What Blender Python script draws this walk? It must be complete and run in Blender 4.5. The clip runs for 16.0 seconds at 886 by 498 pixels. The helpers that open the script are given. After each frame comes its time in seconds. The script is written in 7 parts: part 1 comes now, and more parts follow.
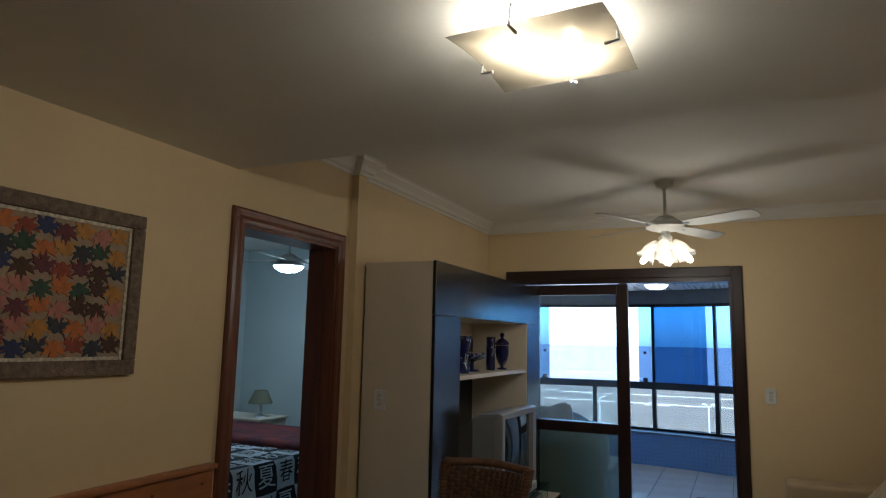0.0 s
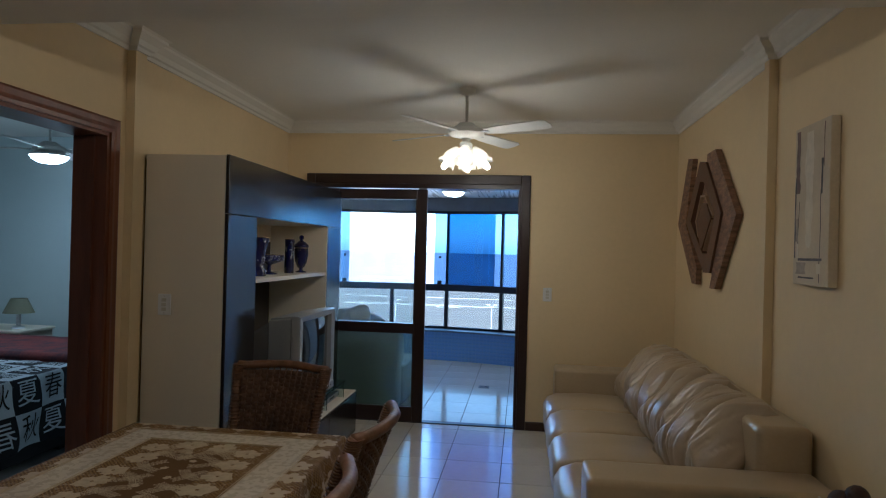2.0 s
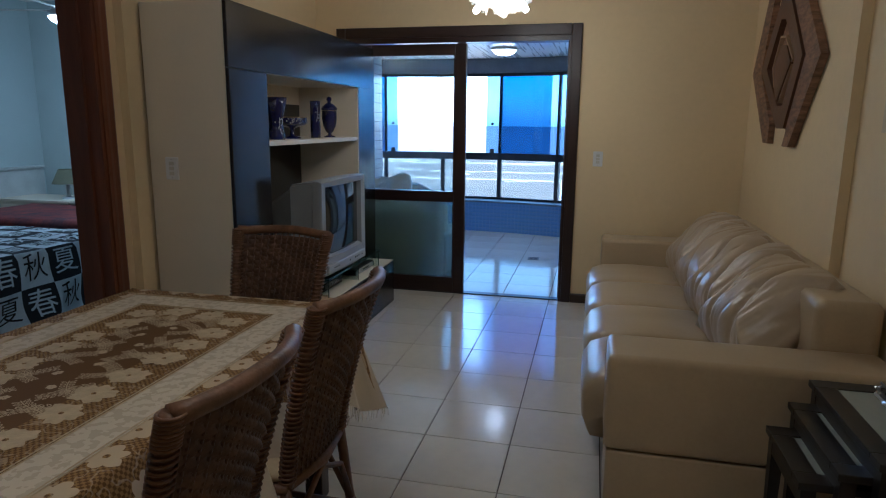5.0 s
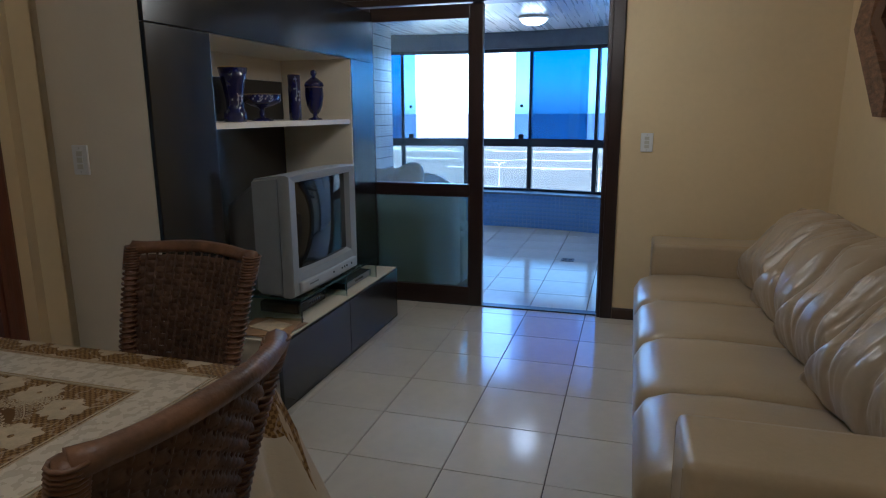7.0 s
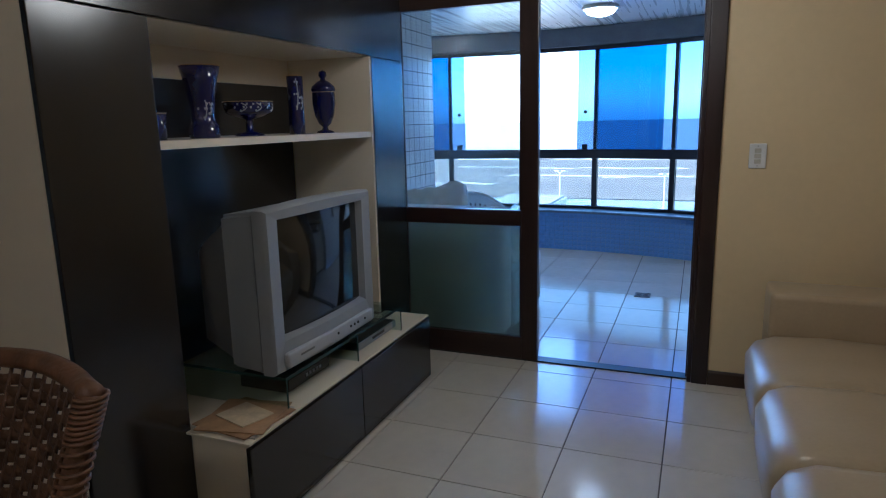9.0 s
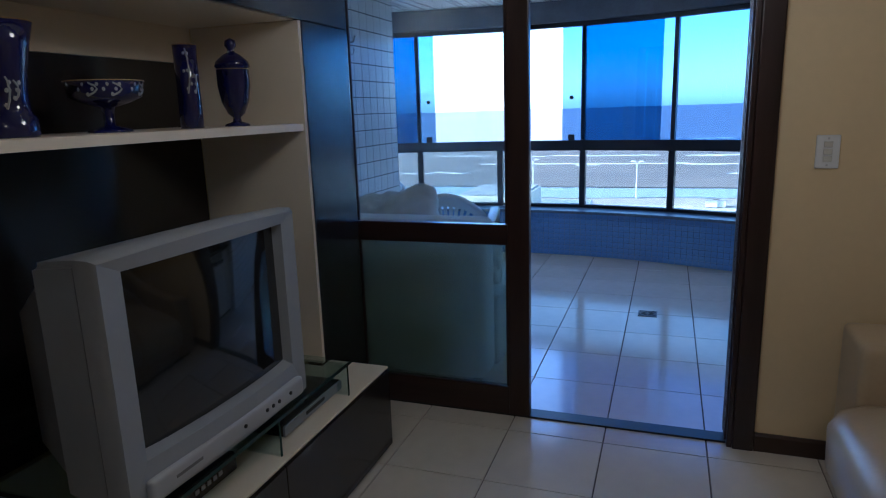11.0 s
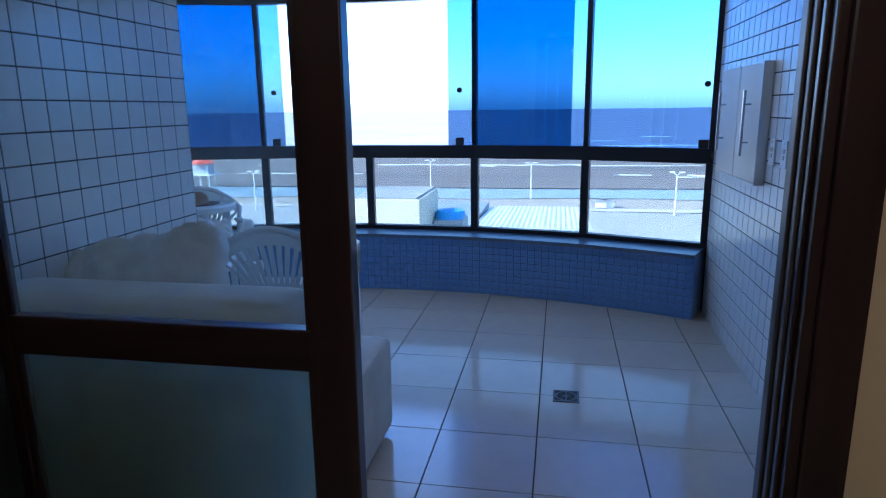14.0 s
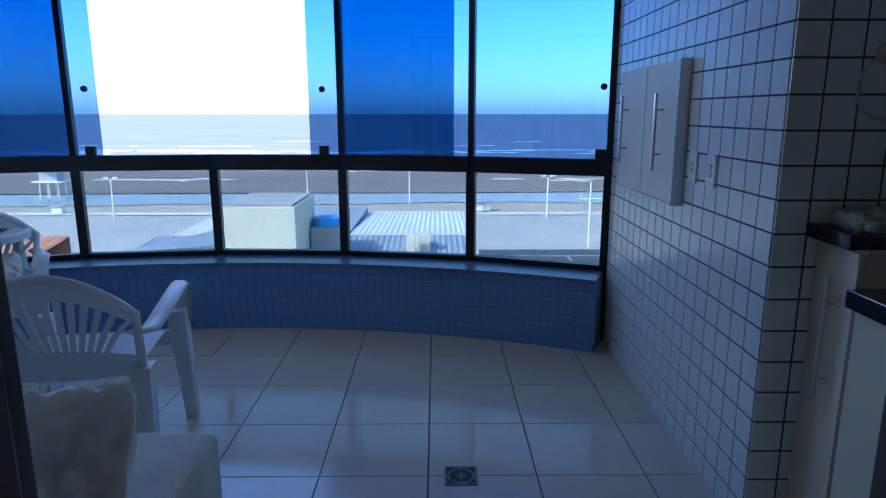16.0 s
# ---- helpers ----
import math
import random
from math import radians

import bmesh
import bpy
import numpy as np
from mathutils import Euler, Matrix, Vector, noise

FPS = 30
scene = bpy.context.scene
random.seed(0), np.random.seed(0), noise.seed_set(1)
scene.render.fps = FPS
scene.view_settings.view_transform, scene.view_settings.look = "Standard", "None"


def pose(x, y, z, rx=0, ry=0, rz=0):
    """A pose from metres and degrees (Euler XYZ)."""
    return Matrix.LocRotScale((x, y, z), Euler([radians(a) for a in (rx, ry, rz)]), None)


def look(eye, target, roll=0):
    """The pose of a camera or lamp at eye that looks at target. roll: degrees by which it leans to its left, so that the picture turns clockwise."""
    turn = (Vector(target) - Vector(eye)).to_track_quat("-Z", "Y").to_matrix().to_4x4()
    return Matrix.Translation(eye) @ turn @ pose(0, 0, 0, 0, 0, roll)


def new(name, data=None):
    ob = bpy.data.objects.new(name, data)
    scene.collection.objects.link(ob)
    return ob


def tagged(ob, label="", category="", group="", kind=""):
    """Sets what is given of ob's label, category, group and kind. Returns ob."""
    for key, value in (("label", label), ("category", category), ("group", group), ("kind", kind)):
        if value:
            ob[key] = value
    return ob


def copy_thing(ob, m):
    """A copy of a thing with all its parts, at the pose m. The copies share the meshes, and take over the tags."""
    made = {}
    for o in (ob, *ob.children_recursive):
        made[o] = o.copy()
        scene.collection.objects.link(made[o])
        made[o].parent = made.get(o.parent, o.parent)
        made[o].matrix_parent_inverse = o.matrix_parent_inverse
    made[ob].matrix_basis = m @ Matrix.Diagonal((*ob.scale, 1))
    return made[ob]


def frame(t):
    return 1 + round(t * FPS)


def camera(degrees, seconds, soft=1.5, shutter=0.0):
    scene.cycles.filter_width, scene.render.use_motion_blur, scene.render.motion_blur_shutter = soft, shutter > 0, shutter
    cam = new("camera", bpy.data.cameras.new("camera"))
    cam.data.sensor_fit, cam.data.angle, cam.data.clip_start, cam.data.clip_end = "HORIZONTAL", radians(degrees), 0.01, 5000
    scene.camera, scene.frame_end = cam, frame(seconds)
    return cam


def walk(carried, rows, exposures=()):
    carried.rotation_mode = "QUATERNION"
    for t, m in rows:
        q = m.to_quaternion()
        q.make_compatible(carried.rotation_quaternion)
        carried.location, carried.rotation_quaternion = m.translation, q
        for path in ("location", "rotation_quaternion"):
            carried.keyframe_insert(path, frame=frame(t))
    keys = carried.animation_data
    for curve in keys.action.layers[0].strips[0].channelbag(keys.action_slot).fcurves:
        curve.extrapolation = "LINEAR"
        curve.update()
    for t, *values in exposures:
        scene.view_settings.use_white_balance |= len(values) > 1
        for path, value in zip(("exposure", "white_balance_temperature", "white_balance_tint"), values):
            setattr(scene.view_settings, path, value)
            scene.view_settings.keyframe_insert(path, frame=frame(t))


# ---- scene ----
cam = camera(69.5, 16.0, 1.15)
EXPOSURES = [(0, 3.85, 4900, 9), (4, 4.3, 4450, 10), (7, 4.3, 4450, 10), (9, 4.25, 4400, 11), (11.5, 3.65, 4400, 15), (13.5, 3.6, 4450, 17), (16, 2.9, 4550, 17)]
PATH = [
    (0, (0.794, 0.581, 1.567), (-0.041, 2.376, 1.849), 1.2),
    (0.5, (0.796, 0.587, 1.59), (0.091, 2.44, 1.857), 1.6),
    (1, (0.808, 0.634, 1.577), (0.38, 2.574, 1.806), 1.5),
    (1.5, (0.807, 0.653, 1.579), (0.536, 2.626, 1.761), 1.8),
    (2, (0.764, 0.672, 1.54), (0.518, 2.657, 1.546), 1.5),
    (2.5, (0.777, 0.719, 1.503), (0.509, 2.693, 1.32), 1.2),
    (3, (0.784, 0.746, 1.461), (0.499, 2.699, 1.138), 1.1),
    (3.5, (0.818, 0.757, 1.456), (0.52, 2.697, 1.07), 0.8),
    (4, (0.922, 0.788, 1.459), (0.564, 2.718, 1.077), 1.1),
    (6.5, (0.97, 1.727, 1.396), (0.447, 3.614, 0.989), -0.5),
    (7, (0.906, 1.964, 1.38), (0.353, 3.84, 0.961), -0.3),
    (7.5, (0.862, 2.17, 1.393), (0.294, 4.041, 0.975), -0.6),
    (8, (0.855, 2.428, 1.385), (0.217, 4.277, 0.968), -0.2),
    (8.5, (0.828, 2.632, 1.381), (0.101, 4.449, 0.968), -0.6),
    (9, (0.728, 2.854, 1.378), (-0.002, 4.675, 0.988), -1.3),
    (11.5, (0.418, 3.929, 1.367), (-0.212, 5.778, 0.936), -2.0),
    (12, (0.392, 4.19, 1.363), (-0.218, 6.045, 0.931), -2.3),
    (12.5, (0.398, 4.381, 1.358), (-0.199, 6.241, 0.932), -2.3),
    (13, (0.35, 4.647, 1.347), (-0.163, 6.53, 0.913), -1.9),
    (13.5, (0.31, 4.866, 1.354), (-0.117, 6.771, 0.921), -1.4),
    (14, (0.311, 5.14, 1.323), (-0.04, 7.061, 0.893), -0.7),
    (14.5, (0.327, 5.324, 1.333), (0.003, 7.248, 0.892), -0.3),
    (15, (0.293, 5.56, 1.332), (0.128, 7.505, 0.896), -0.7),
    (15.5, (0.247, 5.696, 1.347), (0.23, 7.647, 0.908), -0.2),
    (16, (0.283, 5.833, 1.315), (0.303, 7.788, 0.896), -0.0),
]
walk(cam, [(t, look(eye, target, roll)) for t, eye, target, roll in PATH], EXPOSURES)


# ---- world and sun ----
SUN_DIR = Vector((0.66, 0.42, -0.62)).normalized()
world = bpy.data.worlds.new("sky")
scene.world = world
world.use_nodes = True
wn = world.node_tree
wn.nodes.clear()
sky = wn.nodes.new("ShaderNodeTexSky")
sky.sky_type = "NISHITA"
sky.sun_disc = False
sky.sun_elevation = math.asin(-SUN_DIR.z)
sky.sun_rotation = math.atan2(-SUN_DIR.x, -SUN_DIR.y)
sky.air_density, sky.dust_density, sky.ozone_density = 1.0, 1.0, 1.8
bg = wn.nodes.new("ShaderNodeBackground")
bg.inputs["Strength"].default_value = 0.10
wout = wn.nodes.new("ShaderNodeOutputWorld")
wn.links.new(sky.outputs[0], bg.inputs["Color"])
wn.links.new(bg.outputs[0], wout.inputs["Surface"])
sun = bpy.data.lights.new("sun", "SUN")
sun.energy, sun.angle, sun.color = 2.0, radians(0.5), (1.0, 0.88, 0.68)
sun_ob = new("sun", sun)
sun_ob.matrix_world = look((0, 0, 40), Vector((0, 0, 40)) + SUN_DIR)


def point_lamp(name, at, watts, colour, radius):
    d = bpy.data.lights.new(name, "POINT")
    d.energy, d.color, d.shadow_soft_size = watts, colour, radius
    ob = new(name, d)
    ob.location = at
    return ob


WARM = (1.0, 0.78, 0.50)

# ---- materials ----
MATS = {}


def mat(name, colour, rough=0.5, metal=0.0, vary=0.12, scale=6.0, fine=60.0, bump=0.0, bump_scale=40.0, spec=0.5, coat=0.0, per_object=0.0, stretch=(1, 1, 1), second=None, second_at=0.55):
    """A principled surface with colour change at two scales, fine relief and a wear of the gloss."""
    if name in MATS:
        return MATS[name]
    m = bpy.data.materials.new(name)
    m.use_nodes = True
    nt = m.node_tree
    b = nt.nodes["Principled BSDF"]
    tc = nt.nodes.new("ShaderNodeTexCoord")
    mp = nt.nodes.new("ShaderNodeMapping")
    mp.inputs["Scale"].default_value = stretch
    nt.links.new(tc.outputs["Object"], mp.inputs["Vector"])
    n1 = nt.nodes.new("ShaderNodeTexNoise")
    n1.inputs["Scale"].default_value, n1.inputs["Detail"].default_value = scale, 5
    n2 = nt.nodes.new("ShaderNodeTexNoise")
    n2.inputs["Scale"].default_value, n2.inputs["Detail"].default_value = fine, 3
    for n in (n1, n2):
        nt.links.new(mp.outputs[0], n.inputs["Vector"])
    add = nt.nodes.new("ShaderNodeMath")
    add.operation = "MULTIPLY_ADD"
    nt.links.new(n2.outputs[0], add.inputs[0])
    add.inputs[1].default_value = 0.35
    nt.links.new(n1.outputs[0], add.inputs[2])
    last = add
    if per_object:
        oi = nt.nodes.new("ShaderNodeObjectInfo")
        pm = nt.nodes.new("ShaderNodeMath")
        pm.operation = "MULTIPLY_ADD"
        nt.links.new(oi.outputs["Random"], pm.inputs[0])
        pm.inputs[1].default_value = per_object
        nt.links.new(add.outputs[0], pm.inputs[2])
        last = pm
    ramp = nt.nodes.new("ShaderNodeValToRGB")
    lo = tuple(c * (1 - vary) for c in colour)
    hi = tuple(min(1, c * (1 + vary)) for c in colour)
    ramp.color_ramp.elements[0].position, ramp.color_ramp.elements[1].position = 0.42, 0.92 + per_object
    ramp.color_ramp.elements[0].color, ramp.color_ramp.elements[1].color = (*lo, 1), (*(second or hi), 1)
    nt.links.new(last.outputs[0], ramp.inputs[0])
    nt.links.new(ramp.outputs[0], b.inputs["Base Color"])
    rr = nt.nodes.new("ShaderNodeMapRange")
    rr.inputs["To Min"].default_value, rr.inputs["To Max"].default_value = max(0.02, rough * 0.82), min(1, rough * 1.18)
    nt.links.new(n1.outputs[0], rr.inputs["Value"])
    nt.links.new(rr.outputs[0], b.inputs["Roughness"])
    b.inputs["Metallic"].default_value = metal
    b.inputs["Specular IOR Level"].default_value = spec
    b.inputs["Coat Weight"].default_value = coat
    b.inputs["Coat Roughness"].default_value = 0.12
    if bump:
        n3 = nt.nodes.new("ShaderNodeTexNoise")
        n3.inputs["Scale"].default_value, n3.inputs["Detail"].default_value = bump_scale, 4
        nt.links.new(mp.outputs[0], n3.inputs["Vector"])
        bp = nt.nodes.new("ShaderNodeBump")
        bp.inputs["Strength"].default_value, bp.inputs["Distance"].default_value = bump, 0.01
        nt.links.new(n3.outputs[0], bp.inputs["Height"])
        nt.links.new(bp.outputs[0], b.inputs["Normal"])
    MATS[name] = m
    return m


def pane(name, tint, gloss=0.06, frost=0.0, dust=0.0):
    """Thin glass: tinted see-through, a little mirror, dust or frosting."""
    if name in MATS:
        return MATS[name]
    m = bpy.data.materials.new(name)
    m.use_nodes = True
    nt = m.node_tree
    nt.nodes.clear()
    out = nt.nodes.new("ShaderNodeOutputMaterial")
    tr = nt.nodes.new("ShaderNodeBsdfTransparent")
    tr.inputs[0].default_value = (*tint, 1)
    last = tr
    if frost or dust:
        tl = nt.nodes.new("ShaderNodeBsdfTranslucent")
        tl.inputs[0].default_value = (*(min(1, c * 0.95) for c in tint), 1)
        df = nt.nodes.new("ShaderNodeBsdfDiffuse")
        df.inputs[0].default_value = (0.75, 0.75, 0.72, 1)
        half = nt.nodes.new("ShaderNodeMixShader")
        half.inputs[0].default_value = 0.18
        nt.links.new(tl.outputs[0], half.inputs[1])
        nt.links.new(df.outputs[0], half.inputs[2])
        fm = nt.nodes.new("ShaderNodeMixShader")
        ns = nt.nodes.new("ShaderNodeTexNoise")
        ns.inputs["Scale"].default_value, ns.inputs["Detail"].default_value = 3.0, 6
        mr = nt.nodes.new("ShaderNodeMapRange")
        mr.inputs["To Min"].default_value, mr.inputs["To Max"].default_value = (frost * 0.9, frost) if frost else (0.0, dust * 2)
        nt.links.new(ns.outputs[0], mr.inputs["Value"])
        nt.links.new(mr.outputs[0], fm.inputs[0])
        nt.links.new(tr.outputs[0], fm.inputs[1])
        nt.links.new(half.outputs[0], fm.inputs[2])
        last = fm
    gl = nt.nodes.new("ShaderNodeBsdfGlossy")
    gl.inputs["Roughness"].default_value = 0.02 if not frost else 0.25
    mx = nt.nodes.new("ShaderNodeMixShader")
    if frost:
        mx.inputs[0].default_value = 0.05
    else:
        lw = nt.nodes.new("ShaderNodeLayerWeight")
        lw.inputs["Blend"].default_value = 0.5
        pw = nt.nodes.new("ShaderNodeMath")
        pw.operation = "POWER"
        pw.inputs[1].default_value = 5.0
        ma = nt.nodes.new("ShaderNodeMath")
        ma.operation = "MULTIPLY_ADD"
        ma.inputs[1].default_value, ma.inputs[2].default_value = 0.6, 0.03
        nt.links.new(lw.outputs["Facing"], pw.inputs[0])
        nt.links.new(pw.outputs[0], ma.inputs[0])
        nt.links.new(ma.outputs[0], mx.inputs[0])
    nt.links.new(last.outputs[0], mx.inputs[1])
    nt.links.new(gl.outputs[0], mx.inputs[2])
    nt.links.new(mx.outputs[0], out.inputs["Surface"])
    MATS[name] = m
    return m


def glow(name, colour, strength):
    if name in MATS:
        return MATS[name]
    m = bpy.data.materials.new(name)
    m.use_nodes = True
    b = m.node_tree.nodes["Principled BSDF"]
    b.inputs["Base Color"].default_value = (0.8, 0.8, 0.78, 1)
    b.inputs["Emission Color"].default_value = (*colour, 1)
    b.inputs["Emission Strength"].default_value = strength
    MATS[name] = m
    return m


wall_paint = mat("wall_paint", (0.72, 0.575, 0.335), 0.7, vary=0.05, scale=1.2, fine=25, bump=0.04, bump_scale=120)
white_paint = mat("ceiling_paint", (0.74, 0.72, 0.66), 0.75, vary=0.05, scale=1.5, bump=0.03, bump_scale=150)
bed_paint = mat("bedroom_paint", (0.52, 0.58, 0.57), 0.7, vary=0.05, scale=1.3, bump=0.03, bump_scale=120)
tile_mat = mat("floor_tile_glaze", (0.64, 0.59, 0.50), 0.13, vary=0.10, scale=2.5, fine=18, per_object=0.12, bump=0.015, bump_scale=7)
grout = mat("floor_grout", (0.09, 0.07, 0.055), 0.85, vary=0.3, scale=8)
# The balcony frame's shade is in this colour; the bedroom frame is the same wood.
wood_red_shaded = mat("shaded_red_brown_wood", (0.026, 0.013, 0.011), 0.30, vary=0.38, scale=3, fine=28, stretch=(6, 6, 0.5), bump=0.03, bump_scale=50)
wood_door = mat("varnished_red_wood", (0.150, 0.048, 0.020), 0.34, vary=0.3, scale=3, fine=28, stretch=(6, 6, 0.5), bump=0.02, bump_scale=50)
# Same shaded tone, grain lying along x.
wood_red_shaded_h = mat("shaded_red_brown_wood_lying", (0.026, 0.013, 0.011), 0.30, vary=0.38, scale=3, fine=28, stretch=(0.5, 6, 6), bump=0.03, bump_scale=50)
bench_wood = mat("orange_bench_wood", (0.34, 0.13, 0.04), 0.4, vary=0.3, scale=3, fine=30, stretch=(6, 0.6, 6), bump=0.03)
panel_white = mat("cream_laminate", (0.74, 0.665, 0.53), 0.45, vary=0.03, scale=2)
panel_dark = mat("dark_brown_laminate", (0.014, 0.012, 0.012), 0.20, spec=0.6, coat=0.15, vary=0.3, scale=2, fine=40, stretch=(5, 5, 0.6))
leather = mat("cream_leather", (0.44, 0.345, 0.215), 0.34, vary=0.09, scale=3, fine=70, bump=0.06, bump_scale=220)
satin = mat("creased_satin_leather", (0.44, 0.35, 0.24), 0.30, vary=0.07, scale=3, fine=40, bump=0.03, bump_scale=200)
black_wood = mat("black_stained_wood", (0.012, 0.011, 0.011), 0.38, vary=0.4, scale=5, fine=50)
white_tile = mat("white_wall_tile", (0.76, 0.77, 0.78), 0.18, vary=0.05, scale=6, per_object=0.10)
tile_grout = mat("wall_grout", (0.055, 0.06, 0.07), 0.9, vary=0.2)
mosaic_grout = mat("blue_grey_mosaic_grout", (0.24, 0.33, 0.52), 0.85, vary=0.15)
blue_tile = mat("blue_mosaic", (0.17, 0.29, 0.60), 0.25, vary=0.16, scale=24, fine=50)
frame_metal = mat("dark_bronze_aluminium", (0.018, 0.018, 0.022), 0.42, metal=0.3, vary=0.2)
plastic_white = mat("white_plastic", (0.74, 0.75, 0.76), 0.35, vary=0.04)
cloth_white = mat("white_cover_fabric", (0.66, 0.63, 0.58), 0.85, vary=0.12, scale=7, fine=90, bump=0.25, bump_scale=60)
chrome = mat("brushed_steel", (0.55, 0.55, 0.56), 0.3, metal=1.0, vary=0.06)
black_plastic = mat("black_plastic", (0.012, 0.012, 0.013), 0.4, vary=0.2)
sand = mat("beach_sand", (0.35, 0.31, 0.245), 0.95, vary=0.12, scale=0.04, fine=0.8, bump=0.2, bump_scale=0.6)
blue_glass = pane("blue_tinted_glass", (0.36, 0.475, 0.625))
clear_glass = pane("door_glass", (0.88, 0.93, 0.94), dust=0.05)
frost_glass = pane("frosted_door_glass", (0.62, 0.72, 0.68), frost=0.22)


# ---- building blocks ----
def thing(name, at, label="", category="", group="", kind="", rz=0):
    ob = new(name)
    ob.empty_display_size = 0.1
    ob.matrix_basis = pose(*at, 0, 0, rz)
    return tagged(ob, label, category, group, kind)


def mesh_of(bm, name, material, smooth=False):
    me = bpy.data.meshes.new(name)
    bmesh.ops.recalc_face_normals(bm, faces=bm.faces)
    bm.to_mesh(me)
    bm.free()
    if material:
        me.materials.append(material)
    if smooth:
        me.shade_smooth()
        if smooth != "all":
            me.set_sharp_from_angle(angle=radians(38))
    return me


def part(name, bm, material, parent, label="", smooth=False):
    ob = new(name, mesh_of(bm, name, material, smooth))
    ob.parent = parent
    if label:
        ob["label"] = label
    return ob


def solid(name, bm, material, label="", category="", group="", kind="", smooth=False):
    ob = new(name, mesh_of(bm, name, material, smooth))
    return tagged(ob, label, category, group, kind)


def box(x0, x1, y0, y1, z0, z1, bevel=0.0, seg=2, bm=None):
    own = bm is None
    b = bmesh.new()
    vs = [b.verts.new((x, y, z)) for x in (x0, x1) for y in (y0, y1) for z in (z0, z1)]
    for f in ((0, 1, 3, 2), (4, 6, 7, 5), (0, 4, 5, 1), (2, 3, 7, 6), (0, 2, 6, 4), (1, 5, 7, 3)):
        b.faces.new([vs[i] for i in f])
    bmesh.ops.recalc_face_normals(b, faces=b.faces)
    if bevel:
        bmesh.ops.bevel(b, geom=b.edges[:], offset=bevel, segments=seg, affect="EDGES", profile=0.6)
    if own:
        return b
    merge(bm, b)
    return bm


def merge(bm, other, m=None):
    if m is not None:
        other.transform(m)
    me = bpy.data.meshes.new("joined")
    other.to_mesh(me)
    other.free()
    bm.from_mesh(me)
    bpy.data.meshes.remove(me)
    return bm


def lathe(profile, n=24):
    """Turned body: rows of (radius, height)."""
    b = bmesh.new()
    rings = []
    for r, z in profile:
        rings.append([b.verts.new((r * math.cos(2 * math.pi * i / n), r * math.sin(2 * math.pi * i / n), z)) for i in range(n)] if r > 1e-5 else [b.verts.new((0, 0, z))])
    for a, c in zip(rings, rings[1:]):
        for i in range(n):
            j = (i + 1) % n
            if len(a) == 1 and len(c) == 1:
                continue
            if len(a) == 1:
                b.faces.new((a[0], c[i], c[j]))
            elif len(c) == 1:
                b.faces.new((a[i], a[j], c[0]))
            else:
                b.faces.new((a[i], a[j], c[j], c[i]))
    return b


def tube(points, radius, n=8, closed=False):
    """A round bar along points; radius may be a number or one per point."""
    b = bmesh.new()
    pts = [Vector(p) for p in points]
    rings = []
    up = Vector((0, 0, 1))
    for i, p in enumerate(pts):
        if closed:
            d = pts[(i + 1) % len(pts)] - pts[i - 1]
        else:
            d = pts[min(i + 1, len(pts) - 1)] - pts[max(i - 1, 0)]
        d.normalize()
        side = d.cross(up)
        if side.length < 0.05:
            side = d.cross(Vector((0, 1, 0)))
        side.normalize()
        u2 = side.cross(d)
        r = radius[i] if isinstance(radius, (list, tuple)) else radius
        rings.append([b.verts.new(p + r * (math.cos(2 * math.pi * k / n) * side + math.sin(2 * math.pi * k / n) * u2)) for k in range(n)])
    pairs = list(zip(rings, rings[1:])) + ([(rings[-1], rings[0])] if closed else [])
    for a, c in pairs:
        for k in range(n):
            b.faces.new((a[k], a[(k + 1) % n], c[(k + 1) % n], c[k]))
    if not closed:
        b.faces.new(rings[0][::-1])
        b.faces.new(rings[-1])
    return b


def cushion(w, d, h, puff=0.35, n=12, wrinkle=0.0, seed=0):
    """A soft block, w by d by h, its base middle at the origin."""
    b = bmesh.new()
    grid = {}
    def place(u, v, s):
        fx = 1 - abs(u) ** 6 * 0.06
        edge = max(abs(u), abs(v))
        hh = h * 0.5 * (1 - puff * edge ** 3)
        p = Vector((u * w / 2, v * d / 2, h / 2 + s * hh))
        if wrinkle:
            q = Vector((u * 2.3 + seed, v * 2.1, s + seed * 0.7))
            fold = abs(noise.noise(Vector((u * 3.4 + v * 0.8 + seed, v * 0.9 + seed * 2, s * 3))))
            fold2 = abs(noise.noise(Vector((u * 7.0 - v * 1.5 + seed * 3, v * 1.6, s * 5 + seed))))
            p.z += s * wrinkle * (1.0 - 3.2 * (1 - min(1, fold * 5)) * 0.45 - 0.8 * (1 - min(1, fold2 * 5))) * (1 - 0.3 * edge) + s * wrinkle * 0.7 * noise.noise(q * 1.4)
            p.y += wrinkle * noise.noise(q * 2 + Vector((3, 1, 7)))
        return p
    for s in (-1, 1):
        for i in range(n + 1):
            for j in range(n + 1):
                u, v = 2 * i / n - 1, 2 * j / n - 1
                k = 1.0
                r = math.hypot(u, v)
                if r > 1.15:
                    k = 1.15 / r * 0.35 + 0.65
                grid[i, j, s] = b.verts.new(place(u * k, v * k, s))
    for s in (-1, 1):
        for i in range(n):
            for j in range(n):
                f = [grid[i, j, s], grid[i + 1, j, s], grid[i + 1, j + 1, s], grid[i, j + 1, s]]
                b.faces.new(f if s > 0 else f[::-1])
    rim = [(i, 0) for i in range(n)] + [(n, j) for j in range(n)] + [(n - i, n) for i in range(n)] + [(0, n - j) for j in range(n)]
    for k in range(len(rim)):
        a, c = rim[k], rim[(k + 1) % len(rim)]
        b.faces.new((grid[*a, -1], grid[*c, -1], grid[*c, 1], grid[*a, 1]))
    return b


